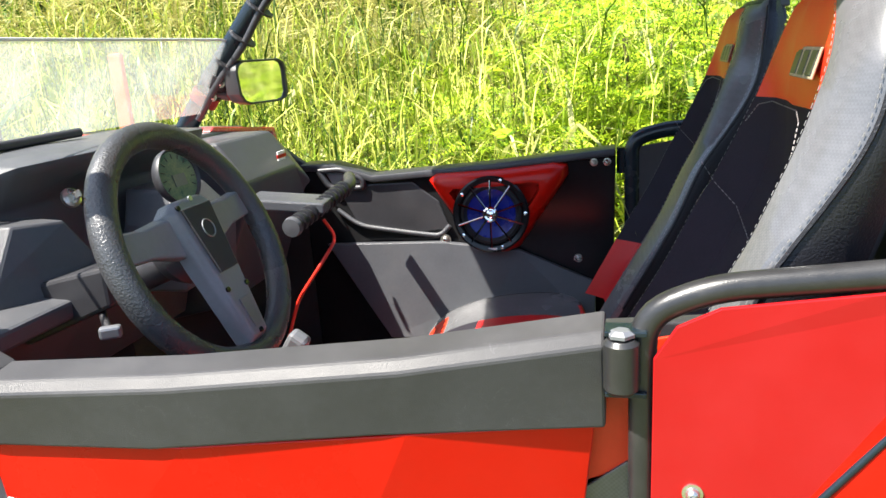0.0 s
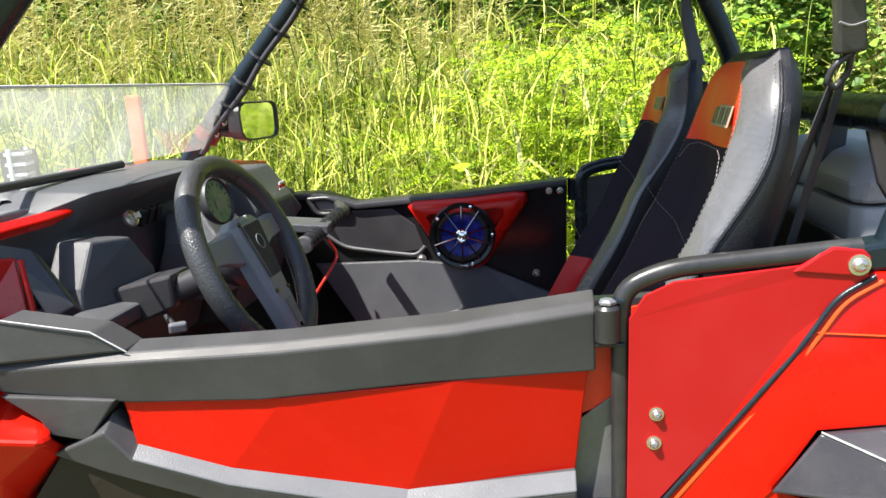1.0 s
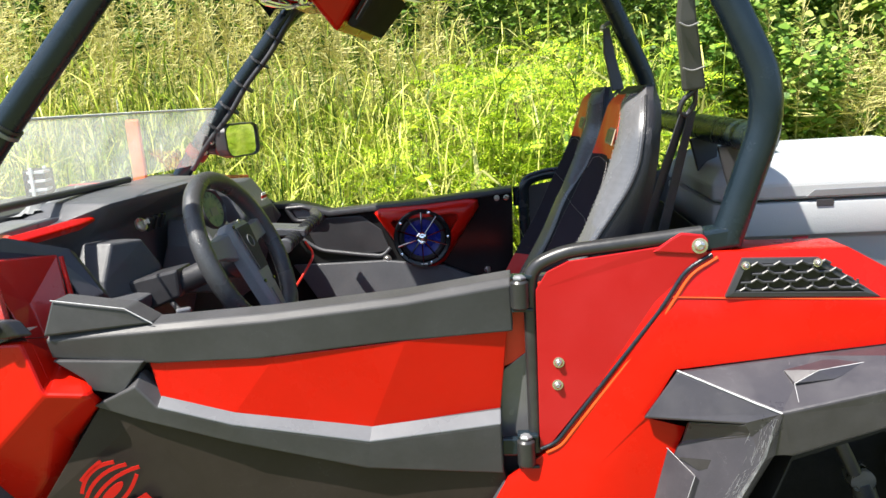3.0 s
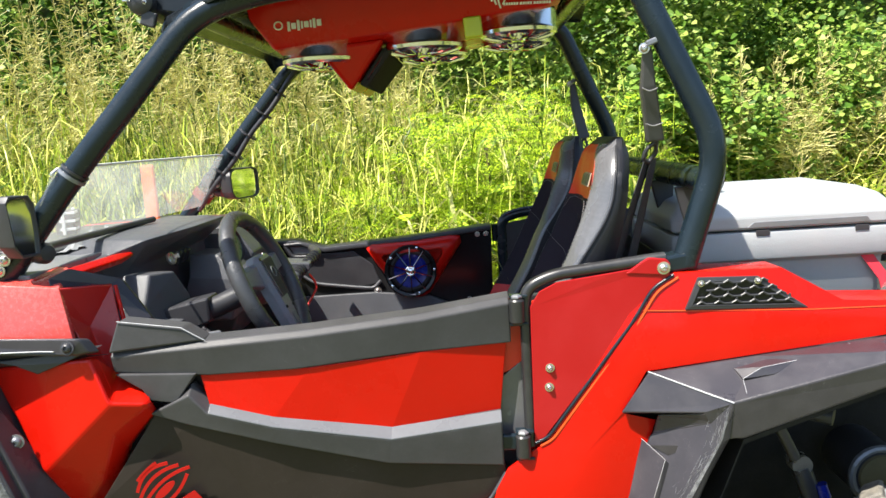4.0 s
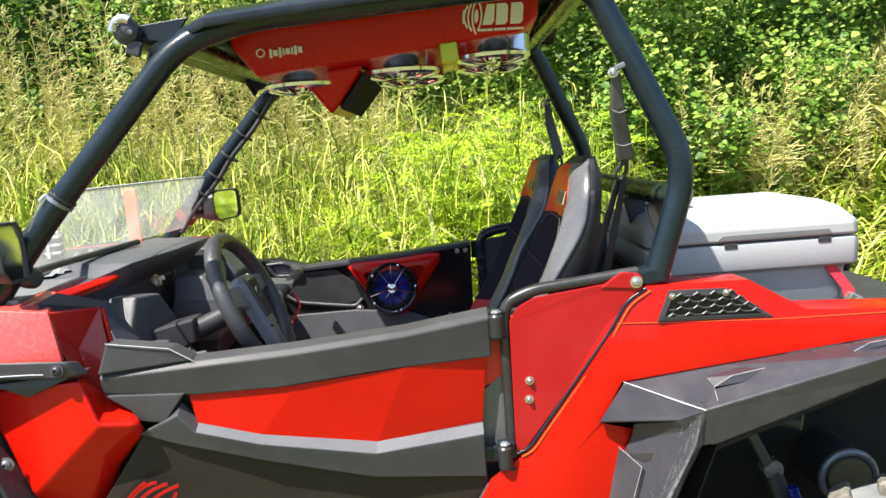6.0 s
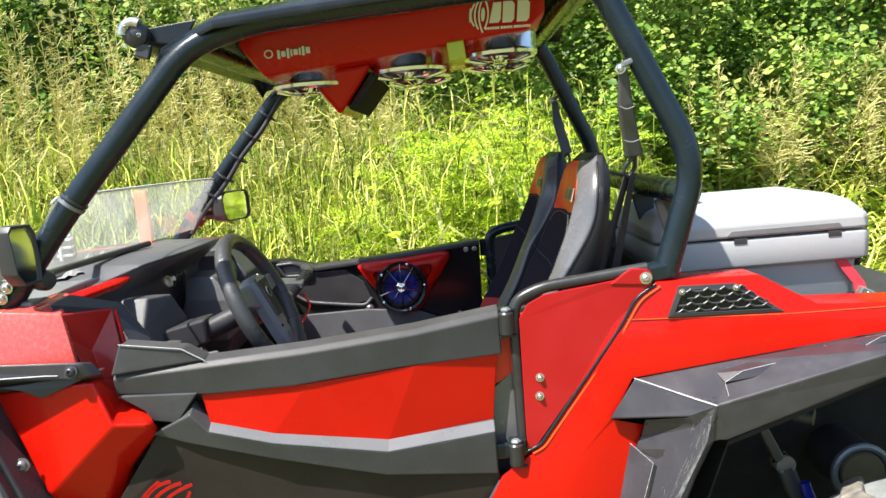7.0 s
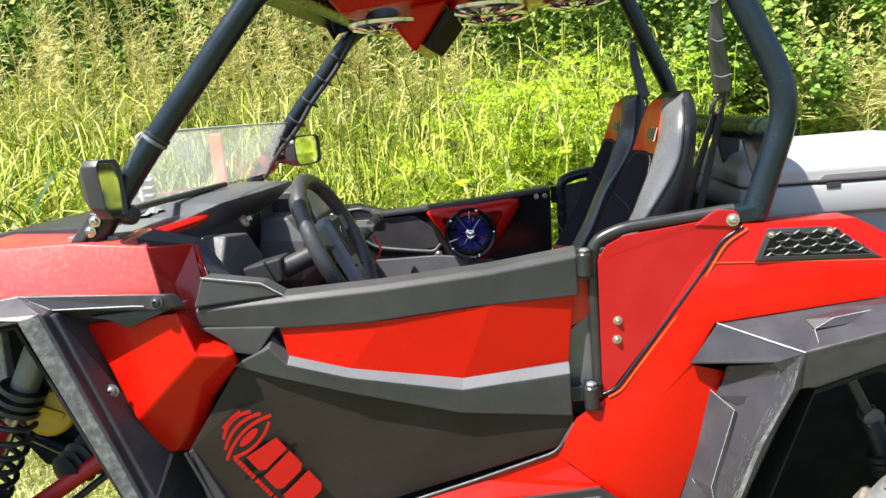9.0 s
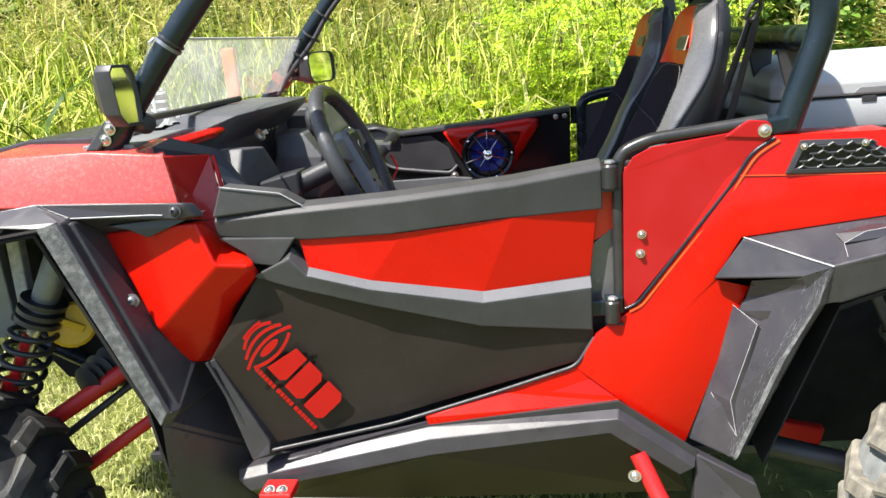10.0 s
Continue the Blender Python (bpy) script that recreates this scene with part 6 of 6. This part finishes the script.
# ---------------- cooler ----------------
cooler = thing("cooler_box", (0.72, 1.06, 0.977), "pale grey plastic cooler box strapped in the cargo bed", "cooler")
part("body", loft([[(0.52, 0.885, 0.977), (0.945, 0.885, 0.977), (0.96, 0.90, 0.977), (0.96, 1.27, 0.977), (0.505, 1.27, 0.977), (0.505, 0.90, 0.977)],
                   [(0.505, 0.875, 1.10), (0.95, 0.875, 1.10), (0.967, 0.892, 1.10), (0.967, 1.28, 1.10), (0.49, 1.28, 1.10), (0.49, 0.892, 1.10)],
                   [(0.495, 0.855, 1.108), (0.972, 0.855, 1.108), (0.99, 0.872, 1.108), (0.99, 1.29, 1.108), (0.48, 1.29, 1.108), (0.48, 0.872, 1.108)],
                   [(0.495, 0.852, 1.172), (0.972, 0.852, 1.172), (0.99, 0.87, 1.172), (0.99, 1.29, 1.172), (0.48, 1.29, 1.172), (0.48, 0.87, 1.172)]], 0.006), COOLER, cooler, "", 30)
lid = part("lid", loft([[(0.495, 0.852, 1.178), (0.972, 0.852, 1.178), (0.99, 0.87, 1.178), (0.99, 1.29, 1.178), (0.48, 1.29, 1.178), (0.48, 0.87, 1.178)],
                        [(0.50, 0.852, 1.209), (0.968, 0.852, 1.209), (0.99, 0.875, 1.209), (0.99, 1.29, 1.209), (0.48, 1.29, 1.209), (0.48, 0.875, 1.209)],
                        [(0.52, 0.89, 1.246), (0.945, 0.89, 1.246), (0.965, 0.91, 1.241), (0.965, 1.27, 1.241), (0.505, 1.27, 1.241), (0.505, 0.91, 1.241)],
                        [(0.56, 0.93, 1.258), (0.92, 0.93, 1.258), (0.93, 0.95, 1.258), (0.93, 1.23, 1.258), (0.55, 1.23, 1.258), (0.55, 0.95, 1.258)]], 0.006), COOLER, cooler)
part("lid_recess", plate([(0.645, 0.8505, 1.182), (0.92, 0.8505, 1.182), (0.91, 0.8505, 1.195), (0.66, 0.8505, 1.195)], (0, 0.004, 0), 0.001), GREYMETAL, lid)
for x in (0.665, 0.885):
    part("latch_notch", plate([(x, 0.8505, 1.163), (x + 0.03, 0.8505, 1.163), (x + 0.03, 0.8505, 1.176), (x, 0.8505, 1.176)], (0, 0.004, 0), 0.001), BLACK, cooler)
for x, dx in ((0.63, 0.0), (0.905, 0.04)):
    part("strap", loft([[(x, 0.868, 1.105), (x + 0.028, 0.868, 1.105), (x + 0.028, 0.871, 1.105), (x, 0.871, 1.105)], [(x + dx, 0.86, 1.045), (x + dx + 0.028, 0.86, 1.045), (x + dx + 0.028, 0.863, 1.045), (x + dx, 0.863, 1.045)], [(x + dx * 1.3, 0.855, 0.985), (x + dx * 1.3 + 0.03, 0.855, 0.985), (x + dx * 1.3 + 0.03, 0.858, 0.985), (x + dx * 1.3, 0.858, 0.985)]], 0), STRAPRED, cooler, "red ratchet strap")
rat = part("ratchet", box((0.965, 0.85, 1.02), (0.035, 0.02, 0.03), (0, 30, 0), 0.004), STEEL, cooler, "steel strap ratchet")
part("ratchet_handle", box((0.98, 0.845, 1.01), (0.04, 0.012, 0.008), (0, 50, 0), 0.002), STEEL, rat)
part("side_handle", tube([(0.975, 0.90, 1.10), (0.995, 0.93, 1.08), (0.995, 1.1, 1.08), (0.975, 1.15, 1.10)], 0.009, 0.02, 10), BLACK, cooler, smooth=50)

# ---------------- rag on the cowl ----------------
rb = bmesh.new()
fold = random.Random(11)
cells = []
for i in range(27):
    row = []
    for j in range(11):
        u, w = i / 26, j / 10 - 0.5
        lump = 0.014 * math.sin(u * 19 + w * 7) + 0.01 * math.sin(u * 33 - w * 15) + fold.uniform(-0.005, 0.006)
        z = 1.217 + max(0.003, (0.02 + lump) * (1 - (2 * w) ** 2) * math.sin(math.pi * min(1, u * 0.94 + 0.05)) ** 0.5)
        row.append(rb.verts.new((-0.915 - 0.05 * u + w * 0.07 + fold.uniform(-0.003, 0.003), 0.86 + 0.34 * u + w * 0.03, z)))
    cells.append(row)
for a, b in zip(cells, cells[1:]):
    for j in range(10):
        rb.faces.new((a[j], a[j + 1], b[j + 1], b[j]))
rag = part("crumpled_rag", rb, RAG, None, smooth=35)
tagged(rag, "crumpled pale grey rag lying behind the windshield", "rag")

# ---------------- plants ----------------
def stuff(name, verts, faces, material, label, category):
    me = bpy.data.meshes.new(name)
    v = np.asarray(verts, dtype=np.float32).reshape(-1, 3)
    f = np.asarray(faces, dtype=np.int32)
    k = f.shape[1]
    me.vertices.add(len(v))
    me.vertices.foreach_set("co", v.ravel())
    me.loops.add(f.size)
    me.loops.foreach_set("vertex_index", f.ravel())
    me.polygons.add(len(f))
    me.polygons.foreach_set("loop_start", np.arange(0, f.size, k, dtype=np.int32))
    me.update(calc_edges=True)
    me.validate()
    me.materials.append(material)
    ob = new(name, me)
    return tagged(ob, label, category, kind="stuff")


rng = np.random.default_rng(7)


def height(x, y):
    h = np.maximum(0.0, y - 3.0)
    return np.where(y > 9.5, 2.74 + 1.3 * (y - 9.5), 0.32 * h ** 1.15 + 0.06 * np.sin(x * 1.3 + y) * np.minimum(1, h))


def blades(roots, length, width, lean, segs=5, droop=1.0):
    """Arching blades: root places, lengths, widths and how far they bend over."""
    n = len(roots)
    a = rng.uniform(0, 2 * math.pi, n)
    heading = np.stack([np.cos(a), np.sin(a), np.zeros(n)], 1)
    across = np.stack([-np.sin(a), np.cos(a), np.zeros(n)], 1)
    tw = rng.uniform(-0.9, 0.9, n)
    across = across * np.cos(tw)[:, None] + heading * np.sin(tw)[:, None]
    V = np.zeros((n, segs + 1, 2, 3))
    for i in range(segs + 1):
        t = i / segs
        out = lean * length * (t ** 2) * 0.75
        up = length * (t - droop * lean * 0.55 * t ** 3)
        c = roots + heading * out[:, None] + np.array([0, 0, 1.0]) * up[:, None]
        w = width * (1 - t) ** 0.6 * (0.5 + 0.5 * min(1, t * 4 + 0.3)) * 0.5
        V[:, i, 0] = c - across * w[:, None]
        V[:, i, 1] = c + across * w[:, None]
    base = (np.arange(n) * (segs + 1) * 2)[:, None]
    F = np.concatenate([base + np.array([[2 * i, 2 * i + 1, 2 * i + 3, 2 * i + 2]]) for i in range(segs)], 0)
    return V.reshape(-1, 3), F


# tall grass: clumps whose canes carry blades at many heights
def tall_grass(count, y0, y1, x0, x1, hmin, hmax, seed_shift):
    cx = rng.uniform(x0, x1, count)
    cy = y0 + (y1 - y0) * rng.uniform(0, 1, count) ** 1.2
    hh = rng.uniform(hmin, hmax, count) * (0.85 + 0.25 * np.sin(cx * 1.7 + seed_shift)) * np.where((cx > 0.9) & (cx < 2.3), 0.45, 1.0)
    per = 9
    x = np.repeat(cx, per) + rng.normal(0, 0.07, count * per)
    y = np.repeat(cy, per) + rng.normal(0, 0.07, count * per)
    z = height(x, y) + np.repeat(hh, per) * rng.uniform(0.0, 0.8, count * per)
    n = count * per
    return blades(np.stack([x, y, z], 1), rng.uniform(0.35, 0.95, n), rng.uniform(0.012, 0.042, n), rng.uniform(0.6, 1.55, n))


va, fa = tall_grass(2500, 2.45, 3.6, -4.6, 3.2, 0.5, 1.1, 0.0)
vb, fb = tall_grass(2000, 3.5, 4.8, -6.0, 1.4, 0.5, 1.15, 1.5)
def fine_grass(count, y0, y1, x0, x1, hmin, hmax):
    x = rng.uniform(x0, x1, count)
    y = y0 + (y1 - y0) * rng.uniform(0, 1, count) ** 1.2
    z = height(x, y) + rng.uniform(0, 1, count) ** 0.7 * rng.uniform(hmin, hmax, count)
    return blades(np.stack([x, y, z], 1), rng.uniform(0.12, 0.45, count), rng.uniform(0.003, 0.011, count), rng.uniform(0.3, 1.5, count), segs=3)


vc, fc = tall_grass(1000, -3.0, 3.5, 4.4, 8.0, 0.6, 1.3, 0.4)
vd, fd = tall_grass(420, 3.0, 4.1, 2.5, 4.3, 0.8, 1.35, 0.9)
vc, fc = np.concatenate([vc, vd]), np.concatenate([fc, fd + len(vc)])
stuff("tall_grass", np.concatenate([va, vb, vc]), np.concatenate([fa, fb + len(va), fc + len(va) + len(vb)]), BLADE, "tall sunlit yellow-green cane grass growing on the bank", "grass")
va, fa = fine_grass(30000, 2.4, 4.6, -5.0, 1.0, 0.6, 1.5)
stuff("fine_grass", va, fa, BLADE, "thin green grass blades between the tall canes", "grass")
va, fa = tall_grass(260, 2.45, 3.7, -4.6, 1.2, 0.7, 1.2, 0.7)
vb, fb = tall_grass(300, 3.5, 4.8, -6.0, 1.2, 0.6, 1.25, 2.1)
stuff("dry_grass", np.concatenate([va, vb]), np.concatenate([fa, fb + len(va)]), DRYBLADE, "pale dried blades among the tall grass", "grass")


def leaf_cloud(n, where, size, fold=0.25, tilt=0.7, wide=0.42):
    """Single pointed leaves, folded along the midrib and turned to the light."""
    c = where
    a = rng.uniform(0, 2 * math.pi, n)
    d = np.stack([np.cos(a), np.sin(a), rng.uniform(-0.9, 0.3, n)], 1)
    d /= np.linalg.norm(d, axis=1)[:, None]
    up = np.stack([rng.normal(-0.35, tilt * 0.75, n), rng.normal(-0.8, tilt * 0.75, n), np.ones(n)], 1)
    s = np.cross(d, up)
    s /= np.linalg.norm(s, axis=1)[:, None]
    nn = np.cross(s, d)
    L = size[:, None]
    V = np.stack([c, c + d * L * 0.3 + s * L * wide + nn * L * fold * 0.4, c + d * L * 0.68 + s * L * wide * 0.7 + nn * L * fold * 0.3, c + d * L,
                  c + d * L * 0.68 - s * L * wide * 0.7 + nn * L * fold * 0.3, c + d * L * 0.3 - s * L * wide + nn * L * fold * 0.4, c + d * L * 0.5], 1)
    base = (np.arange(n) * 7)[:, None]
    F = np.concatenate([base + np.array([[0, 1, 2, 6]]), base + np.array([[6, 2, 3, 4]]), base + np.array([[0, 6, 4, 5]])], 0)
    return V.reshape(-1, 3), F


def mounds(n, x0, x1, y0, y1, z0, z1, lumps, spread, front=0.6):
    """Places on the skin of uneven leafy mounds."""
    lx, ly, lz = rng.uniform(x0, x1, lumps), rng.uniform(y0, y1, lumps), rng.uniform(z0, z1, lumps)
    lr = rng.uniform(0.4, 1.0, lumps) * spread
    k = rng.choice(lumps, n, p=lr ** 2 / (lr ** 2).sum())
    d = rng.normal(0, 1, (n, 3))
    d[:, 1] -= front
    d /= np.linalg.norm(d, axis=1)[:, None]
    r = lr[k] * rng.uniform(0.6, 1.1, n)
    p = np.stack([lx[k], ly[k], lz[k]], 1) + d * r[:, None]
    p[:, 2] = np.maximum(p[:, 2], height(p[:, 0], p[:, 1]) + 0.02)
    return p


# broad-leaved vines over the slope, thickest towards the vehicle's rear
p = np.concatenate([mounds(74000, 0.5, 5.6, 4.5, 5.9, 0.7, 3.4, 150, 0.55, 1.3), mounds(26000, 1.2, 5.4, 4.0, 4.7, 0.6, 1.9, 90, 0.38, 1.3), mounds(7000, 5.4, 9.0, 4.6, 6.2, 0.9, 3.2, 50, 0.7), mounds(52000, -7.5, 1.0, 5.0, 6.2, 0.9, 3.6, 150, 0.6, 1.2)])
v, f = leaf_cloud(len(p), p, 0.022 + 0.05 * rng.uniform(0, 1, len(p)) ** 1.7)
stuff("vine_thicket", v, f, VINE, "dense green vine thicket covering the slope", "thicket")
p = mounds(30000, -12, 13, 7.6, 9.2, 1.6, 7.0, 110, 1.4)
hx, hy = rng.uniform(-18, 18, 22000), rng.uniform(9.3, 16, 22000)
p = np.concatenate([p, np.stack([hx, hy, height(hx, hy) + rng.uniform(0.05, 1.6, 22000)], 1)])
v, f = leaf_cloud(len(p), p, rng.uniform(0.1, 0.22, len(p)))
stuff("far_woods", v, f, TREELEAF, "dark leafy woods behind the bank", "woods")


# bright feathery shrub: arching stems with paired leaflets
def fronds(roots, length, leaflet, pairs=13):
    n = len(roots)
    a = rng.uniform(0, 2 * math.pi, n)
    d = np.stack([np.cos(a), np.sin(a) - 0.35, rng.uniform(0.0, 0.8, n)], 1)
    d /= np.linalg.norm(d, axis=1)[:, None]
    up = np.stack([rng.normal(-0.2, 0.35, n), rng.normal(-0.5, 0.35, n), np.ones(n)], 1)
    s = np.cross(d, up)
    s /= np.linalg.norm(s, axis=1)[:, None]
    down = np.array([0, 0, -1.0])
    V, F, base = [], [], 0
    for i in range(pairs):
        t = (i + 1) / pairs
        c = roots + d * (length * t)[:, None] + down * (length * 0.28 * t * t)[:, None]
        size = leaflet * (1.0 - 0.45 * t)
        for sg in (-1, 1):
            dirn = s * sg + d * 0.35
            L = size[:, None]
            wv2 = d * L * 0.2
            V.append(np.stack([c, c + dirn * L * 0.5 + wv2, c + dirn * L, c + dirn * L * 0.5 - wv2], 1).reshape(-1, 3))
            F.append(base + (np.arange(n) * 4)[:, None] + np.array([[0, 1, 2, 3]]))
            base += n * 4
    return np.concatenate(V), np.concatenate(F)


def shrub(n, cx, cy, w, d, top, seed):
    k = 26
    bx = cx + rng.normal(0, w, k)
    by = cy + rng.normal(0, d, k)
    bh = top * rng.uniform(0.55, 1.0, k)
    q = rng.integers(0, k, n)
    t = rng.uniform(0.1, 1.0, n) ** 0.7
    x = bx[q] + rng.normal(0, 0.14, n) * (0.4 + t)
    y = by[q] + rng.normal(0, 0.12, n) * (0.4 + t)
    return np.stack([x, y, height(x, y) + bh[q] * t], 1)


for i, (cx, cy, w, d, top, n) in enumerate(((0.26, 2.9, 0.25, 0.2, 1.6, 3400), (-0.06, 3.2, 0.3, 0.25, 1.5, 2600))):
    bush = thing("feathery_shrub", (cx, cy, float(height(np.float64(cx), np.float64(cy)))), "bright yellow-green shrub with feathery paired leaflets", "shrub", "shrubs on the bank")
    roots = shrub(n, cx, cy, w, d, top, i)
    v, f = fronds(roots, rng.uniform(0.12, 0.26, n), rng.uniform(0.016, 0.034, n))
    crown = stuff("foliage", v, f, FERN, "", "")
    crown.parent = bush
    crown.location = -Vector(bush.location)
    for k in range(9):
        x, y = cx + rng.normal(0, w * 0.6), cy + rng.normal(0, d * 0.6)
        part("stem", tube([(cx + (x - cx) * 0.4, cy + (y - cy) * 0.4, -0.02), (x, y, top * 0.45), (x + rng.normal(0, 0.1), y, top * 0.85)], 0.009, 0.1, 6, taper=0.4), STALK, bush)


# dry grass plumes: thin stalks with many fine twigs
def plumes(places, tall):
    V, F, base = [], [], 0
    n = len(places)
    top = places + np.stack([rng.normal(0, 0.12, n), rng.normal(0, 0.12, n), tall], 1)
    for k in range(70):
        t = rng.uniform(0.55, 1.0, n)
        c = places + (top - places) * t[:, None]
        a = rng.uniform(0, 2 * math.pi, n)
        L = (0.2 * (1.12 - t) + 0.03) * rng.uniform(0.3, 1.0, n)
        e = c + np.stack([np.cos(a) * L, np.sin(a) * L, rng.uniform(-0.02, 0.08, n)], 1)
        w = np.stack([-np.sin(a), np.cos(a), np.ones(n)], 1) * 0.0014
        V.append(np.stack([c - w, c + w, e + w * 1.6, e - w * 1.6], 1).reshape(-1, 3))
        F.append(base + (np.arange(n) * 4)[:, None] + np.array([[0, 1, 2, 3]]))
        base += 4 * n
    w = np.array([0.0018, 0.0012, 0])
    V.append(np.stack([places - w, places + w, top + w, top - w], 1).reshape(-1, 3))
    F.append(base + (np.arange(n) * 4)[:, None] + np.array([[0, 1, 2, 3]]))
    return np.concatenate(V), np.concatenate(F)


n, m = 330, 190
x = np.concatenate([rng.uniform(-6.0, -0.3, n), rng.normal(3.1, 0.75, m)])
y = np.concatenate([rng.uniform(3.8, 5.0, n), rng.uniform(3.7, 4.3, m)])
v, f = plumes(np.stack([x, y, height(x, y) + 0.2], 1), np.concatenate([rng.uniform(1.0, 2.0, n), rng.uniform(0.7, 1.35, m)]))
stuff("dry_grass_plumes", v, f, SEEDHEAD, "tan dry seed plumes above the green growth", "grass")

# added woods across the lawn, unseen behind the camera, which shape the reflections
a = rng.uniform(math.pi * 0.98, math.pi * 2.02, 9000)
r = rng.uniform(30, 38, 9000)
p = np.stack([np.cos(a) * r, np.sin(a) * r, rng.uniform(0.1, 1.0, 9000) ** 1.0 * (4.5 + 2 * np.sin(a * 13))], 1)
v, f = leaf_cloud(len(p), p, rng.uniform(0.5, 1.1, len(p)))
stuff("unseen_reflected_woods", v, f, TREELEAF, "added unseen woods behind the camera, only for reflections", "woods")

# mown lawn round the vehicle
n = 26000
x, y = rng.uniform(-2.6, 0.2, n), rng.uniform(0.2, 2.7, n)
v, f = blades(np.stack([x, y, np.zeros(n)], 1), rng.uniform(0.03, 0.09, n), rng.uniform(0.004, 0.011, n), rng.uniform(0.3, 1.2, n), segs=2)
stuff("lawn_grass", v, f, LAWN, "short dry mown lawn grass", "grass")
n = 14000
x, y = rng.uniform(-5, 5, n), rng.uniform(-1.5, 2.7, n)
v, f = blades(np.stack([x, y, np.zeros(n)], 1), rng.uniform(0.02, 0.06, n), rng.uniform(0.004, 0.008, n), rng.uniform(0.3, 1.2, n), segs=2)
stuff("lawn_grass", v, f, LAWN, "short dry mown lawn grass", "grass")
